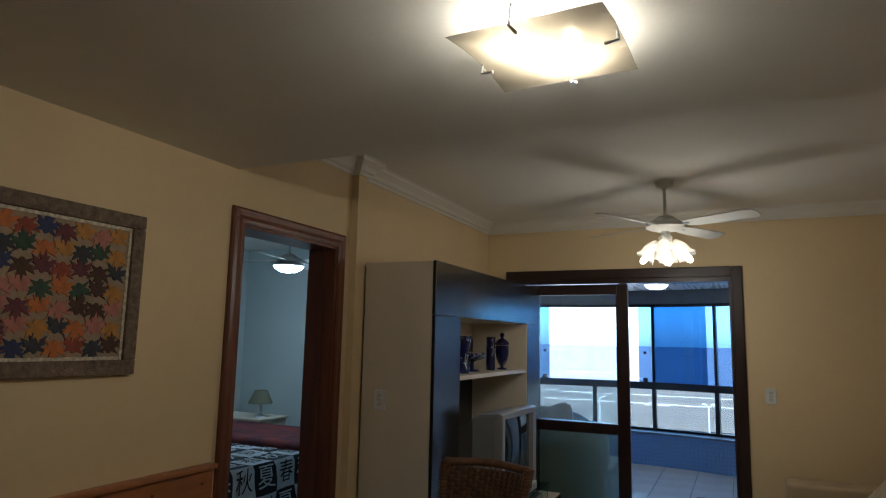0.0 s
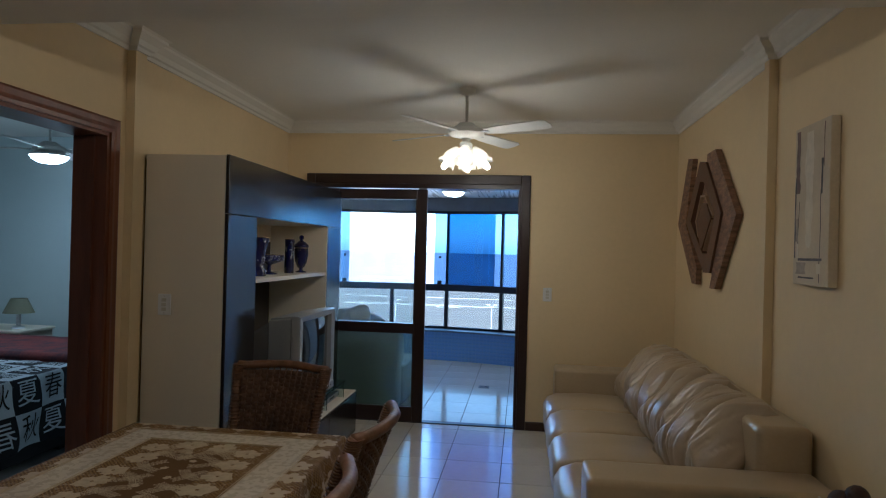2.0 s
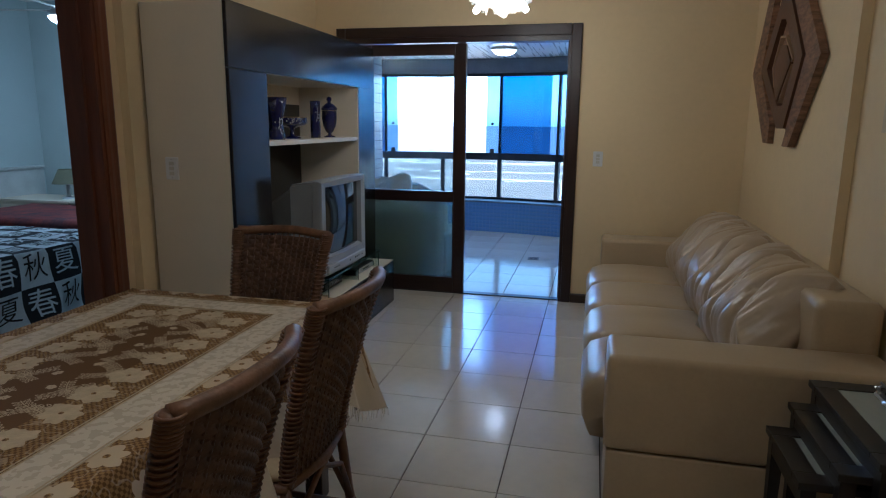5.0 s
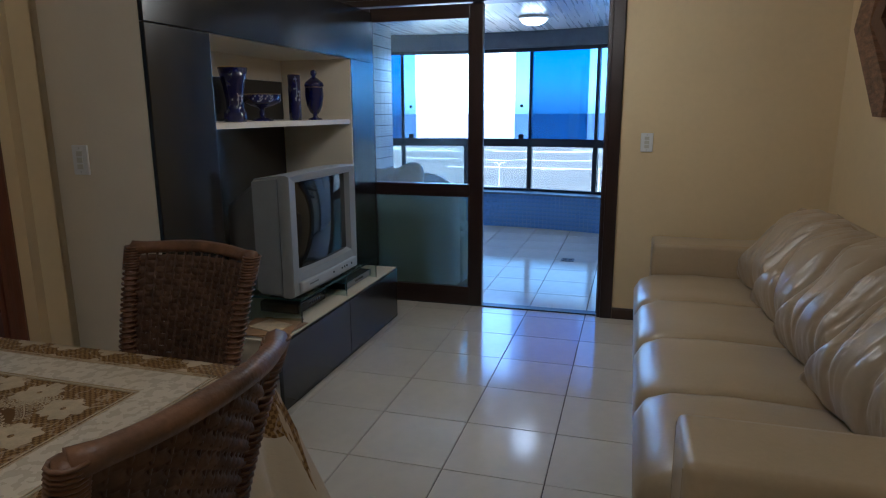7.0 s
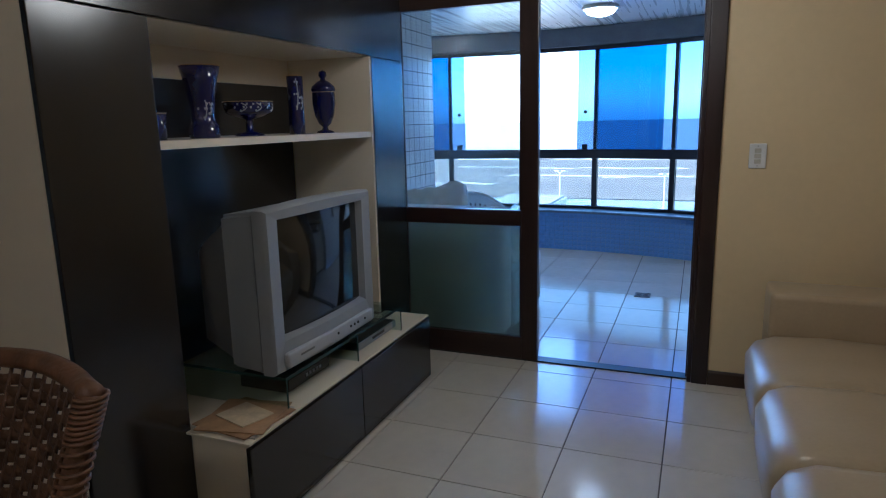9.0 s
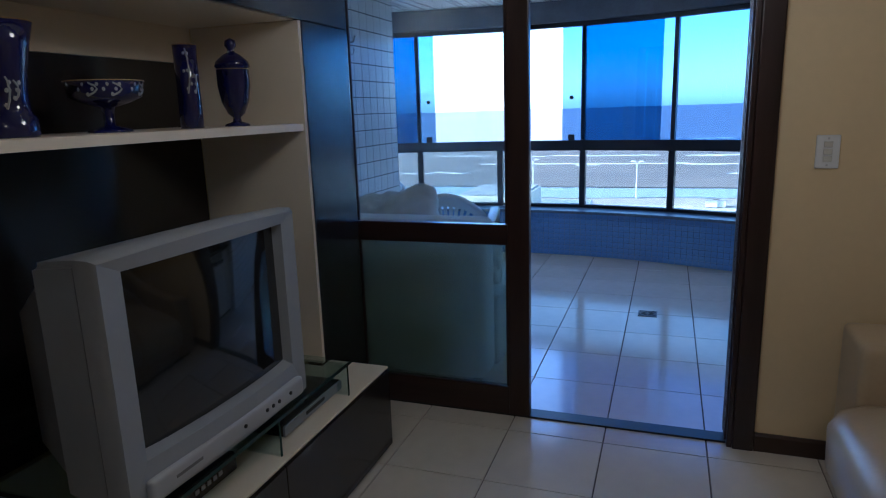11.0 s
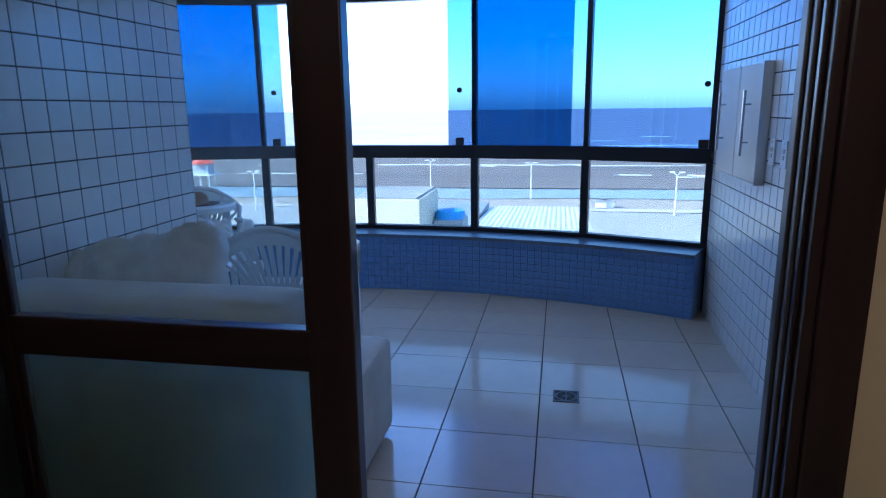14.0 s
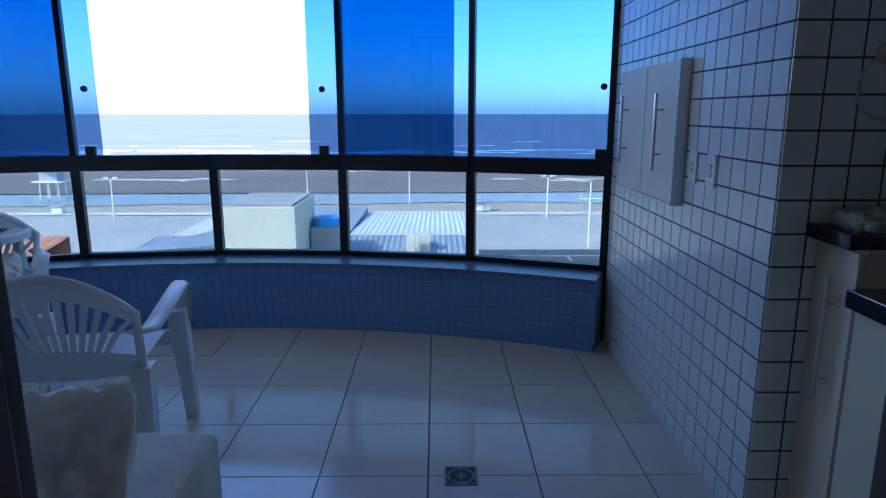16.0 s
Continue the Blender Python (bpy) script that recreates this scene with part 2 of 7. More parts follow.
def slouched(w, d, h, seed):
    """A soft back cushion: thick at the foot, long folds running up to a gathered top."""
    b = bmesh.new()
    n = 64
    grid = {}
    for s in (-1, 1):
        for i in range(n + 1):
            for j in range(n + 1):
                u, v = 2 * i / n - 1, 2 * j / n - 1
                r = math.hypot(u, v)
                k = 1.0 if r < 1.12 else 0.6 + 0.4 * 1.12 / r
                u, v = u * k, v * k
                e = max(abs(u), abs(v))
                hh = h * 0.5 * (1 - 0.85 * e ** 3.0) * (1.1 - 0.22 * v)
                # folds fan out from the top seam and die away at the foot
                fan = u * (1.0 - 0.28 * v) + 0.22 * noise.noise(Vector((u * 1.1 + seed, v * 0.8, seed)))
                f1 = 1 - abs(math.sin(fan * 4.3 + seed * 2.1 + 0.9 * v))
                f2 = 1 - abs(math.sin(fan * 8.1 + seed * 5.3 - 1.4 * v))
                grow = (0.25 + 0.75 * max(0, v + 0.75) / 1.75) * (1 - 0.35 * abs(u))
                dent = 0.060 * f1 ** 5 * grow + 0.036 * f2 ** 6 * grow * (0.4 + noise.noise(Vector((u * 2, v, seed + 4))) * 1.2)
                f3 = 1 - abs(math.sin(fan * 15.0 + seed * 3.7 + 2.2 * v + 2.0 * noise.noise(Vector((u * 2.2, v * 1.7, seed + 9)))))
                dent += 0.013 * f3 ** 6 * (0.5 + grow) * max(0, 0.35 + 1.5 * noise.noise(Vector((u * 1.9 + 5, v * 2.3, seed * 1.3))))
                big = 0.016 * noise.noise(Vector((u * 1.6 + seed * 3, v * 1.3, s)))
                x = u * w / 2 + 0.012 * noise.noise(Vector((v * 2, seed, 2)))
                grid[i, j, s] = b.verts.new((x, v * d / 2 + 0.014 * noise.noise(Vector((u * 2.5, seed, 7))), h / 2 + s * (hh - dent + big)))
    for s in (-1, 1):
        for i in range(n):
            for j in range(n):
                f = [grid[i, j, s], grid[i + 1, j, s], grid[i + 1, j + 1, s], grid[i, j + 1, s]]
                b.faces.new(f if s > 0 else f[::-1])
    rim = [(i, 0) for i in range(n)] + [(n, j) for j in range(n)] + [(n - i, n) for i in range(n)] + [(0, n - j) for j in range(n)]
    for k in range(len(rim)):
        a, c = rim[k], rim[(k + 1) % len(rim)]
        b.faces.new((grid[*a, -1], grid[*c, -1], grid[*c, 1], grid[*a, 1]))
    return b


# ---- setting: rooms ----
XL, XR, YB, HL, HD = -1.38, 2.06, 6.285, 2.68, 2.365
YS = 2.89
Y0 = -1.6
solid("floor", box(XL - 0.2, XR + 0.2, Y0, YB + 0.14, -0.16, -0.006), grout, "cream glazed floor tiles with dark grout joints", "floor", kind="structure")
solid("floor_balcony", box(-3.4, 2.3, YB + 0.14, 10.2, -0.16, -0.006), grout, "pale glazed balcony floor tiles with dark joints", "floor", kind="structure")
# left wall with the bedroom doorway
DY0, DY1, DZ = 2.938, 3.745, 2.108
lw = box(XL - 0.17, XL, Y0, DY0, 0, HL)
box(XL - 0.17, XL, DY1, YB, 0, HL, bm=lw)
box(XL - 0.17, XL, DY0, DY1, DZ, HL, bm=lw)
solid("wall_west", lw, wall_paint, "cream painted plaster wall with a doorway", "wall", kind="structure")
solid("wall_east", box(XR, XR + 0.15, Y0, YB + 0.12, 0, HL), wall_paint, "cream painted plaster wall", "wall", kind="structure")
bw = box(XL - 0.17, -1.11, YB, YB + 0.12, 0, HL)
box(0.748, XR, YB, YB + 0.15, 0, HL, bm=bw)
box(-1.11, 0.748, YB, YB + 0.12, 2.13, HL, bm=bw)
solid("wall_north", bw, wall_paint, "cream painted wall around the balcony door", "wall", kind="structure")
solid("wall_south", box(XL - 0.17, XR + 0.15, Y0 - 0.15, Y0, 0, HL), wall_paint, "cream painted plaster wall", "wall", kind="structure")
solid("ceiling", box(XL - 0.17, XR + 0.15, YS, YB + 0.15, HL, HL + 0.15), white_paint, "off-white painted plaster ceiling", "ceiling", kind="structure")
solid("ceiling_dining", box(XL, XR, Y0, YS, HD, HL + 0.15), white_paint, "lowered off-white plaster ceiling over the dining table", "ceiling", kind="structure")

# bedroom beyond the doorway
BX, BY0, BY1, BH = -4.75, 1.7, 6.75, 2.62
solid("floor_bedroom", box(BX, XL - 0.17, BY0, BY1, -0.16, 0), mat("bedroom_floor_tile", (0.42, 0.40, 0.36), 0.25, vary=0.1), "grey-beige bedroom floor tiles", "floor", kind="structure")
solid("wall_bedroom_west", box(BX - 0.12, BX, BY0, BY1, 0, BH), bed_paint, "pale grey-green bedroom wall", "wall", kind="structure")
solid("wall_bedroom_north", box(BX - 0.12, XL - 0.17, BY1, BY1 + 0.12, 0, BH), bed_paint, "pale grey-green bedroom wall", "wall", kind="structure")
solid("wall_bedroom_south", box(BX - 0.12, XL - 0.17, BY0 - 0.12, BY0, 0, BH), bed_paint, "pale grey-green bedroom wall", "wall", kind="structure")
solid("wall_bedroom_east", box(XL - 0.182, XL - 0.172, 3.80, BY1, 0, BH), bed_paint, "pale grey-green bedroom wall", "wall", kind="structure")
solid("ceiling_bedroom", box(BX - 0.12, XL - 0.17, BY0 - 0.12, BY1 + 0.12, BH, BH + 0.1), white_paint, "off-white bedroom ceiling", "ceiling", kind="structure")


def sweep(profile, path, closed=False):
    """A moulding: profile points (out, up) carried along a level path with mitred corners; out is to the path's right."""
    b = bmesh.new()
    pts = [Vector(p) for p in path]
    rows = []
    for i, p in enumerate(pts):
        d0 = (p - pts[i - 1]).normalized() if i else (pts[1] - p).normalized()
        d1 = (pts[i + 1] - p).normalized() if i < len(pts) - 1 else d0
        n0, n1 = Vector((d0.y, -d0.x, 0)), Vector((d1.y, -d1.x, 0))
        m = (n0 + n1).normalized()
        m /= max(0.3, m.dot(n0))
        rows.append([b.verts.new(p + m * o + Vector((0, 0, u))) for o, u in profile])
    k = len(profile)
    for a, c in zip(rows, rows[1:]):
        for j in range(k):
            b.faces.new((a[j], a[(j + 1) % k], c[(j + 1) % k], c[j]))
    b.faces.new(rows[0])
    b.faces.new(rows[-1][::-1])
    return b


# pilaster on the west wall and slim one on the east wall
solid("pilaster_west", box(XL, XL + 0.05, 3.885, 3.985, 0, HL), wall_paint, "narrow cream plaster pilaster", "pilaster", kind="structure")
solid("pilaster_east", box(XR - 0.045, XR, 4.17, 4.235, 0, HL), wall_paint, "narrow cream plaster pilaster", "pilaster", kind="structure")
crown = [(0, -0.10), (0.012, -0.10), (0.018, -0.082), (0.032, -0.075), (0.045, -0.05), (0.068, -0.03), (0.078, -0.022), (0.08, -0.008), (0.095, 0), (0, 0)]
path = [(XL, YS, HL), (XL, 3.885, HL), (XL + 0.05, 3.885, HL), (XL + 0.05, 3.985, HL), (XL, 3.985, HL), (XL, YB, HL), (XR, YB, HL), (XR, 4.235, HL), (XR - 0.045, 4.235, HL), (XR - 0.045, 4.17, HL), (XR, 4.17, HL), (XR, YS, HL)]
solid("crown_moulding", sweep(crown, path), white_paint, "white stepped plaster crown moulding", "moulding", kind="structure")
skirt = [(0, 0), (0.014, 0), (0.014, 0.065), (0.008, 0.075), (0, 0.075)]
dark_skirt = mat("dark_wood_skirting", (0.03, 0.014, 0.009), 0.35, vary=0.3, scale=4, fine=40)
solid("baseboard", sweep(skirt, [(0.828, YB, 0), (XR, YB, 0), (XR, Y0, 0)]), dark_skirt, "dark stained wooden baseboard", "baseboard", kind="structure")

# bedroom door casing
def casing(name, label, y0, y1, top, w=0.075):
    ob = thing(name, (XL, (y0 + y1) / 2, 0), label, "door frame", kind="structure")
    m = (y0 + y1) / 2
    prof = [(0, 0), (w, 0), (w, 0.015), (w * 0.85, 0.02), (w * 0.5, 0.018), (w * 0.25, 0.02), (0, 0.016)]
    for s, yy in ((-1, y0), (1, y1)):
        b = bmesh.new()
        lo = [b.verts.new((v, yy - m + s * u, 0)) for u, v in prof]
        hi = [b.verts.new((v, yy - m + s * u, top + u)) for u, v in prof]
        for k in range(len(prof)):
            j = (k + 1) % len(prof)
            b.faces.new((lo[k], lo[j], hi[j], hi[k]))
        b.faces.new(lo)
        b.faces.new(hi[::-1])
        part("side_casing", b, wood_door, ob)
    b = bmesh.new()
    lo = [b.verts.new((v, y0 - m - u, top + u)) for u, v in prof]
    hi = [b.verts.new((v, y1 - m + u, top + u)) for u, v in prof]
    for k in range(len(prof)):
        j = (k + 1) % len(prof)
        b.faces.new((lo[k], lo[j], hi[j], hi[k]))
    b.faces.new(lo)
    b.faces.new(hi[::-1])
    part("head_casing", b, wood_door, ob)
    for s, yy in ((-1, y0), (1, y1)):
        part("jamb", box(-0.185, 0.006, min(yy - m, yy - m - s * 0.018), max(yy - m, yy - m - s * 0.018), 0, top), wood_door, ob)
        part("stop", box(-0.10, -0.06, min(yy - m - s * 0.018, yy - m - s * 0.032), max(yy - m - s * 0.018, yy - m - s * 0.032), 0, top - 0.018), wood_door, ob)
    part("head_jamb", box(-0.185, 0.006, y0 - m + 0.018, y1 - m - 0.018, top - 0.018, top), wood_door, ob)
    return ob


casing("door_1", "red-brown varnished bedroom door frame with moulded casing", DY0, DY1, DZ)

# balcony doorway: casing, lining, track and the sliding leaf
channel_metal = mat("dull_bronze_aluminium", (0.10, 0.085, 0.08), 0.4, metal=0.5, vary=0.2)
# Frame and leaves take the wood tone that has their shade painted in.
bd = thing("door_2", (-0.17, YB, 0), "red-brown wooden balcony door frame with shade in its dark tone", "door frame", kind="structure")
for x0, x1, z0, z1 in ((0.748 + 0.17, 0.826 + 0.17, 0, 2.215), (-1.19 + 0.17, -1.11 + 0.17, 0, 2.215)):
    part("side_casing", box(x0, x1, -0.022, 0.0, z0, z1, 0.006), wood_red_shaded, bd)
part("head_casing", box(-1.11 + 0.172, 0.748 + 0.168, -0.022, 0.0, 2.13, 2.215, 0.006), wood_red_shaded_h, bd)
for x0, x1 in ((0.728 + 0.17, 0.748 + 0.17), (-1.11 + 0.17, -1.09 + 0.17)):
    part("jamb", box(x0, x1, -0.012, 0.125, 0, 2.13, 0.003), wood_red_shaded, bd)
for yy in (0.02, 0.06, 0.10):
    part("stop", box(0.720 + 0.17, 0.728 + 0.17, yy - 0.008, yy + (0.024 if yy > 0.09 else 0.008), 0.02, 2.09, 0.003), wood_red_shaded if yy < 0.05 else channel_metal, bd, "" if yy < 0.05 else "dull bronze aluminium channel")
part("head_jamb", box(-1.09 + 0.17, 0.728 + 0.17, -0.012, 0.125, 2.09, 2.13), wood_red_shaded_h, bd)
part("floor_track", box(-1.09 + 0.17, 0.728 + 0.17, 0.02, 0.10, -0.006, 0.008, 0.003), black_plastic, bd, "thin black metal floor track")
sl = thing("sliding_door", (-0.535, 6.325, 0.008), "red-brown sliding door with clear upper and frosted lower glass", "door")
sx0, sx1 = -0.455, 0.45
part("stile", box(sx0, sx0 + 0.095, -0.022, 0.022, 0, 2.075, 0.004), wood_red_shaded, sl)
part("stile", box(sx1 - 0.093, sx1, -0.022, 0.022, 0, 2.075, 0.004), wood_red_shaded, sl)
part("bottom_rail", box(sx0 + 0.095, sx1 - 0.093, -0.02, 0.02, 0, 0.13, 0.004), wood_red_shaded_h, sl)
part("middle_rail", box(sx0 + 0.095, sx1 - 0.093, -0.02, 0.02, 0.785, 0.875, 0.004), wood_red_shaded_h, sl)
part("top_rail", box(sx0 + 0.095, sx1 - 0.093, -0.02, 0.02, 1.985, 2.075, 0.004), wood_red_shaded_h, sl)
part("upper_pane", box(sx0 + 0.09, sx1 - 0.088, -0.003, 0.003, 0.87, 1.99), clear_glass, sl, "clear dusty glass")
part("lower_pane", box(sx0 + 0.09, sx1 - 0.088, -0.003, 0.003, 0.125, 0.79), frost_glass, sl, "frosted greenish glass")
for z0, z1 in ((0.13, 0.785), (0.875, 1.985)):
    for sx in (-1, 1):
        xx = sx0 + 0.095 if sx < 0 else sx1 - 0.093
        part("bead", box(min(xx, xx - sx * 0.012), max(xx, xx - sx * 0.012), -0.014, -0.004, z0, z1), wood_red_shaded, sl)
fx = thing("fixed_door_leaf", (-0.535, 6.376, 0.0), "red-brown fixed door leaf behind the sliding one", "door")
part("stile", box(-0.57, -0.48, -0.02, 0.02, 0, 2.09, 0.004), wood_red_shaded, fx)
part("stile", box(0.36, 0.43, -0.02, 0.02, 0, 2.09, 0.004), wood_red_shaded, fx)

# ---- balcony ----
CX, CY, R = -0.85, 4.86, 5.0
BXL, BXR, BHT = -1.285, 1.25, 2.30
YW = 7.735


def arc(a, r):
    return (CX + r * math.sin(a), CY + r * math.cos(a))


A_STEP = 0.8075 / R
A_R = math.asin((BXR - CX) / R)
MULL = [A_R - k * A_STEP for k in range(6)]
A_L = MULL[5]


def arc_wall(r0, r1, z0, z1, a0=A_L, a1=A_R, n=40):
    b = bmesh.new()
    rows = []
    for i in range(n + 1):
        a = a0 + (a1 - a0) * i / n
        p, q = arc(a, r0), arc(a, r1)
        rows.append([b.verts.new((*p, z0)), b.verts.new((*q, z0)), b.verts.new((*q, z1)), b.verts.new((*p, z1))])
    for s, t in zip(rows, rows[1:]):
        for k in range(4):
            b.faces.new((s[k], s[(k + 1) % 4], t[(k + 1) % 4], t[k]))
    b.faces.new(rows[0])
    b.faces.new(rows[-1][::-1])
    return b


para = solid("wall_parapet", arc_wall(4.775, 5.06, -0.1, 0.40), mosaic_grout, "curved parapet faced with blue mosaic tiles", "wall", kind="structure")
solid("parapet_sill", arc_wall(4.74, 5.08, 0.40, 0.425), mat("blue_grey_granite_sill", (0.12, 0.16, 0.24), 0.3, vary=0.2, scale=30), "blue-grey stone window sill", "sill", kind="structure")
solid("ceiling_balcony", box(-3.6, 2.4, YB + 0.15, 10.4, BHT, BHT + 0.15), mat("balcony_ceiling_lining", (0.66, 0.66, 0.64), 0.28, vary=0.06, scale=3, fine=40, stretch=(10, 0.3, 1)), "grey boarded balcony ceiling", "ceiling", kind="structure")
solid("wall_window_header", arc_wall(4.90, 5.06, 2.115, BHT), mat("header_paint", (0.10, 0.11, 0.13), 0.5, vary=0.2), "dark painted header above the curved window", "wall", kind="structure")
solid("wall_balcony_east", box(BXR + 0.0018, 2.3, 7.63, 9.5, 0, BHT), tile_grout, "white tiled masonry pier of the barbecue", "wall", kind="structure")
solid("wall_pier_return", box(BXR + 0.006, 2.2, 7.624, 7.6295, 0, BHT), tile_grout, "white tiled end face of the barbecue pier", "wall", kind="structure")
solid("wall_balcony_recess", box(2.2, 2.4, YB + 0.15, 7.63, 0, BHT), tile_grout, "white tiled wall behind the counter", "wall", kind="structure")
solid("wall_balcony_west", box(-3.6, BXL - 0.0018, YB + 0.15, YW, 0, BHT), tile_grout, "white tiled balcony wall", "wall", kind="structure")
solid("wall_balcony_end", box(-3.6, -3.3, YW, 10.2, 0, BHT), wall_paint, "plain balcony end wall", "wall", kind="structure")

# curved sliding window
win = thing("window_1", (*arc(0, R), 0.425), "curved balcony window with dark frames and blue-tinted sliding panes", "window", kind="structure")
wx, wy = arc(0, R)


def at_win(bm):
    bm.transform(Matrix.Translation((-wx, -wy, -0.425)))
    return bm


def chord_box(a0, a1, r, half, z0, z1, bevel=0.0):
    p, q = Vector((*arc(a0, r), 0)), Vector((*arc(a1, r), 0))
    d = q - p
    b = box(0, d.length, -half, half, z0, z1, bevel)
    b.transform(Matrix.Translation(p) @ Matrix.Rotation(math.atan2(d.y, d.x), 4, "Z"))
    return b


for i, a in enumerate(MULL):
    x, y = arc(a, R)
    turn = Matrix.Translation((x, y, 0)) @ Matrix.Rotation(-a, 4, "Z")
    for z0, z1, w in ((0.425, 1.0, 0.027), (1.03, 2.115, 0.018)):
        if i == 3 and z1 > 2:
            continue
        b = box(-w, w, -0.03, 0.03, z0, z1, 0.004)
        b.transform(turn)
        part("mullion", at_win(b), frame_metal, win)
for a0, a1 in zip(MULL[1:], MULL):
    part("bottom_rail", at_win(chord_box(a0, a1, R, 0.03, 0.425, 0.455, 0.004)), frame_metal, win)
    part("transom", at_win(chord_box(a0, a1, R, 0.038, 0.965, 1.06, 0.006)), frame_metal, win)
    part("head_rail", at_win(chord_box(a0, a1, R, 0.035, 2.075, 2.12, 0.004)), frame_metal, win)
    g = part("lower_pane", at_win(chord_box(a0, a1, R, 0.003, 0.45, 0.97)), pane("pale_lower_glass", (0.55, 0.57, 0.54)), win, "pale blue lower glass pane")
# upper panes: two stand slid over their neighbours, leaving a wide open gap
WIN_PANES = ((0.0, 1.0, 0.0), (1.0, 2.0, 0.0), (1.13, 2.24, 0.016), (3.79, 4.86, 0.016), (4.0, 5.0, 0.0))
for k0, k1, off in WIN_PANES:
    b = chord_box(A_R - k1 * A_STEP, A_R - k0 * A_STEP, R - off - 0.006, 0.003, 1.06, 2.08)
    part("upper_pane", at_win(b), blue_glass, win, "blue-tinted frameless sliding glass")
for k in (0.06, 2.13, 3.87):
    for z, r in ((1.45, 0.018), (1.085, 0.0)):
        x, y = arc(A_R - k * A_STEP, R - 0.035)
        m = Matrix.Translation((x, y, z)) @ Matrix.Rotation(-(A_R - k * A_STEP), 4, "Z")
        if r:
            b = lathe([(0, -0.01), (r, -0.01), (r, 0.01), (0, 0.012)], 14)
            b.transform(m @ Matrix.Rotation(radians(90), 4, "X"))
            part("knob", at_win(b), black_plastic, win)
        else:
            b = box(-0.03, 0.03, -0.015, 0.015, -0.025, 0.03, 0.008)
            b.transform(m)
            part("clamp", at_win(b), black_plastic, win)


# ---- outdoors ----
GZ = -14.0
solid("ground", box(-2500, 2500, 10.6, 4900, GZ - 1, GZ), sand, "pale dry sand of a wide beach", "beach", kind="structure")


def sheet(x0, x1, y0, y1, z, wave=0.0, n=1):
    b = bmesh.new()
    lo = [b.verts.new((x0 + (x1 - x0) * i / n, y0 + wave * noise.noise(Vector((i * 0.37, 2.2, 0))), z)) for i in range(n + 1)]
    hi = [b.verts.new((x0 + (x1 - x0) * i / n, y1 + wave * noise.noise(Vector((i * 0.31, 7.7, 0))), z)) for i in range(n + 1)]
    for i in range(n):
        b.faces.new((lo[i], lo[i + 1], hi[i + 1], hi[i]))
    return b


def sea_mat():
    m = bpy.data.materials.new("brown_blue_sea")
    m.use_nodes = True
    nt = m.node_tree
    b = nt.nodes["Principled BSDF"]
    tc = nt.nodes.new("ShaderNodeTexCoord")
    mp = nt.nodes.new("ShaderNodeMapping")
    mp.inputs["Scale"].default_value = (0.012, 0.09, 1)
    n = nt.nodes.new("ShaderNodeTexNoise")
    n.inputs["Scale"].default_value, n.inputs["Detail"].default_value = 1.0, 8
    nt.links.new(tc.outputs["Object"], mp.inputs["Vector"])
    nt.links.new(mp.outputs[0], n.inputs["Vector"])
    r = nt.nodes.new("ShaderNodeValToRGB")
    r.color_ramp.elements[0].position, r.color_ramp.elements[1].position = 0.35, 0.72
    r.color_ramp.elements[0].color, r.color_ramp.elements[1].color = (0.14, 0.125, 0.111, 1), (0.215, 0.183, 0.155, 1)
    nt.links.new(n.outputs[0], r.inputs[0])
    nt.links.new(r.outputs[0], b.inputs["Base Color"])
    b.inputs["Roughness"].default_value = 0.6
    b.inputs["Specular IOR Level"].default_value = 0.10
    n2 = nt.nodes.new("ShaderNodeTexNoise")
    n2.inputs["Scale"].default_value, n2.inputs["Detail"].default_value = 9.0, 5
    nt.links.new(mp.outputs[0], n2.inputs["Vector"])
    bp = nt.nodes.new("ShaderNodeBump")
    bp.inputs["Strength"].default_value, bp.inputs["Distance"].default_value = 0.5, 0.6
    nt.links.new(n2.outputs[0], bp.inputs["Height"])
    nt.links.new(bp.outputs[0], b.inputs["Normal"])
    return m


wet_sand = mat("wet_sand", (0.17, 0.17, 0.165), 0.25, vary=0.15, scale=0.03, fine=0.4)
paving = mat("pale_paving", (0.36, 0.35, 0.32), 0.9, vary=0.1, scale=0.1, fine=1.5)
foam = mat("sea_foam", (0.42, 0.42, 0.41), 0.8, vary=0.08, scale=0.2, fine=2)
solid("water", sheet(-2500, 2500, 130, 4890, GZ + 0.20, 9, 160), sea_mat(), "grey-brown sea with low waves reaching the horizon", "sea", kind="structure")
solid("ground_wet_sand", sheet(-900, 900, 113, 160, GZ + 0.10, 6, 120), wet_sand, "dark wet sand at the water's edge", "beach", kind="structure")
solid("pavement", sheet(-300, 300, 60, 101, GZ + 0.06, 0, 1), paving, "pale paved square by the beach", "pavement", kind="structure")
solid("pavement_walk", sheet(-300, 300, 101.6, 104.5, GZ + 0.10, 0, 1), mat("light_concrete_walk", (0.52, 0.50, 0.46), 0.9, vary=0.08, scale=0.2), "light concrete promenade along the beach", "pavement", kind="structure")
court = thing("sports_court", (17.5, 68, GZ + 0.06), "court with thin white lines, a shadow painted into its dark ground", "court", kind="structure")
# The shadow lying over the court is painted in as this dark ground.
part("surface", sheet(-12.5, 14, -8, 8.5, 0.03), mat("shaded_court_ground", (0.055, 0.06, 0.07), 0.9, vary=0.2, scale=0.3, fine=4), court)
for x0, x1, y0, y1 in ((-10, 12, 5.0, 5.25), (1.0, 1.25, -7, 5.0), (-3.2, -3.0, -2, 5.0)):
    part("line", sheet(x0, x1, y0, y1, 0.06), foam, court)
rng = random.Random(4)
b = bmesh.new()
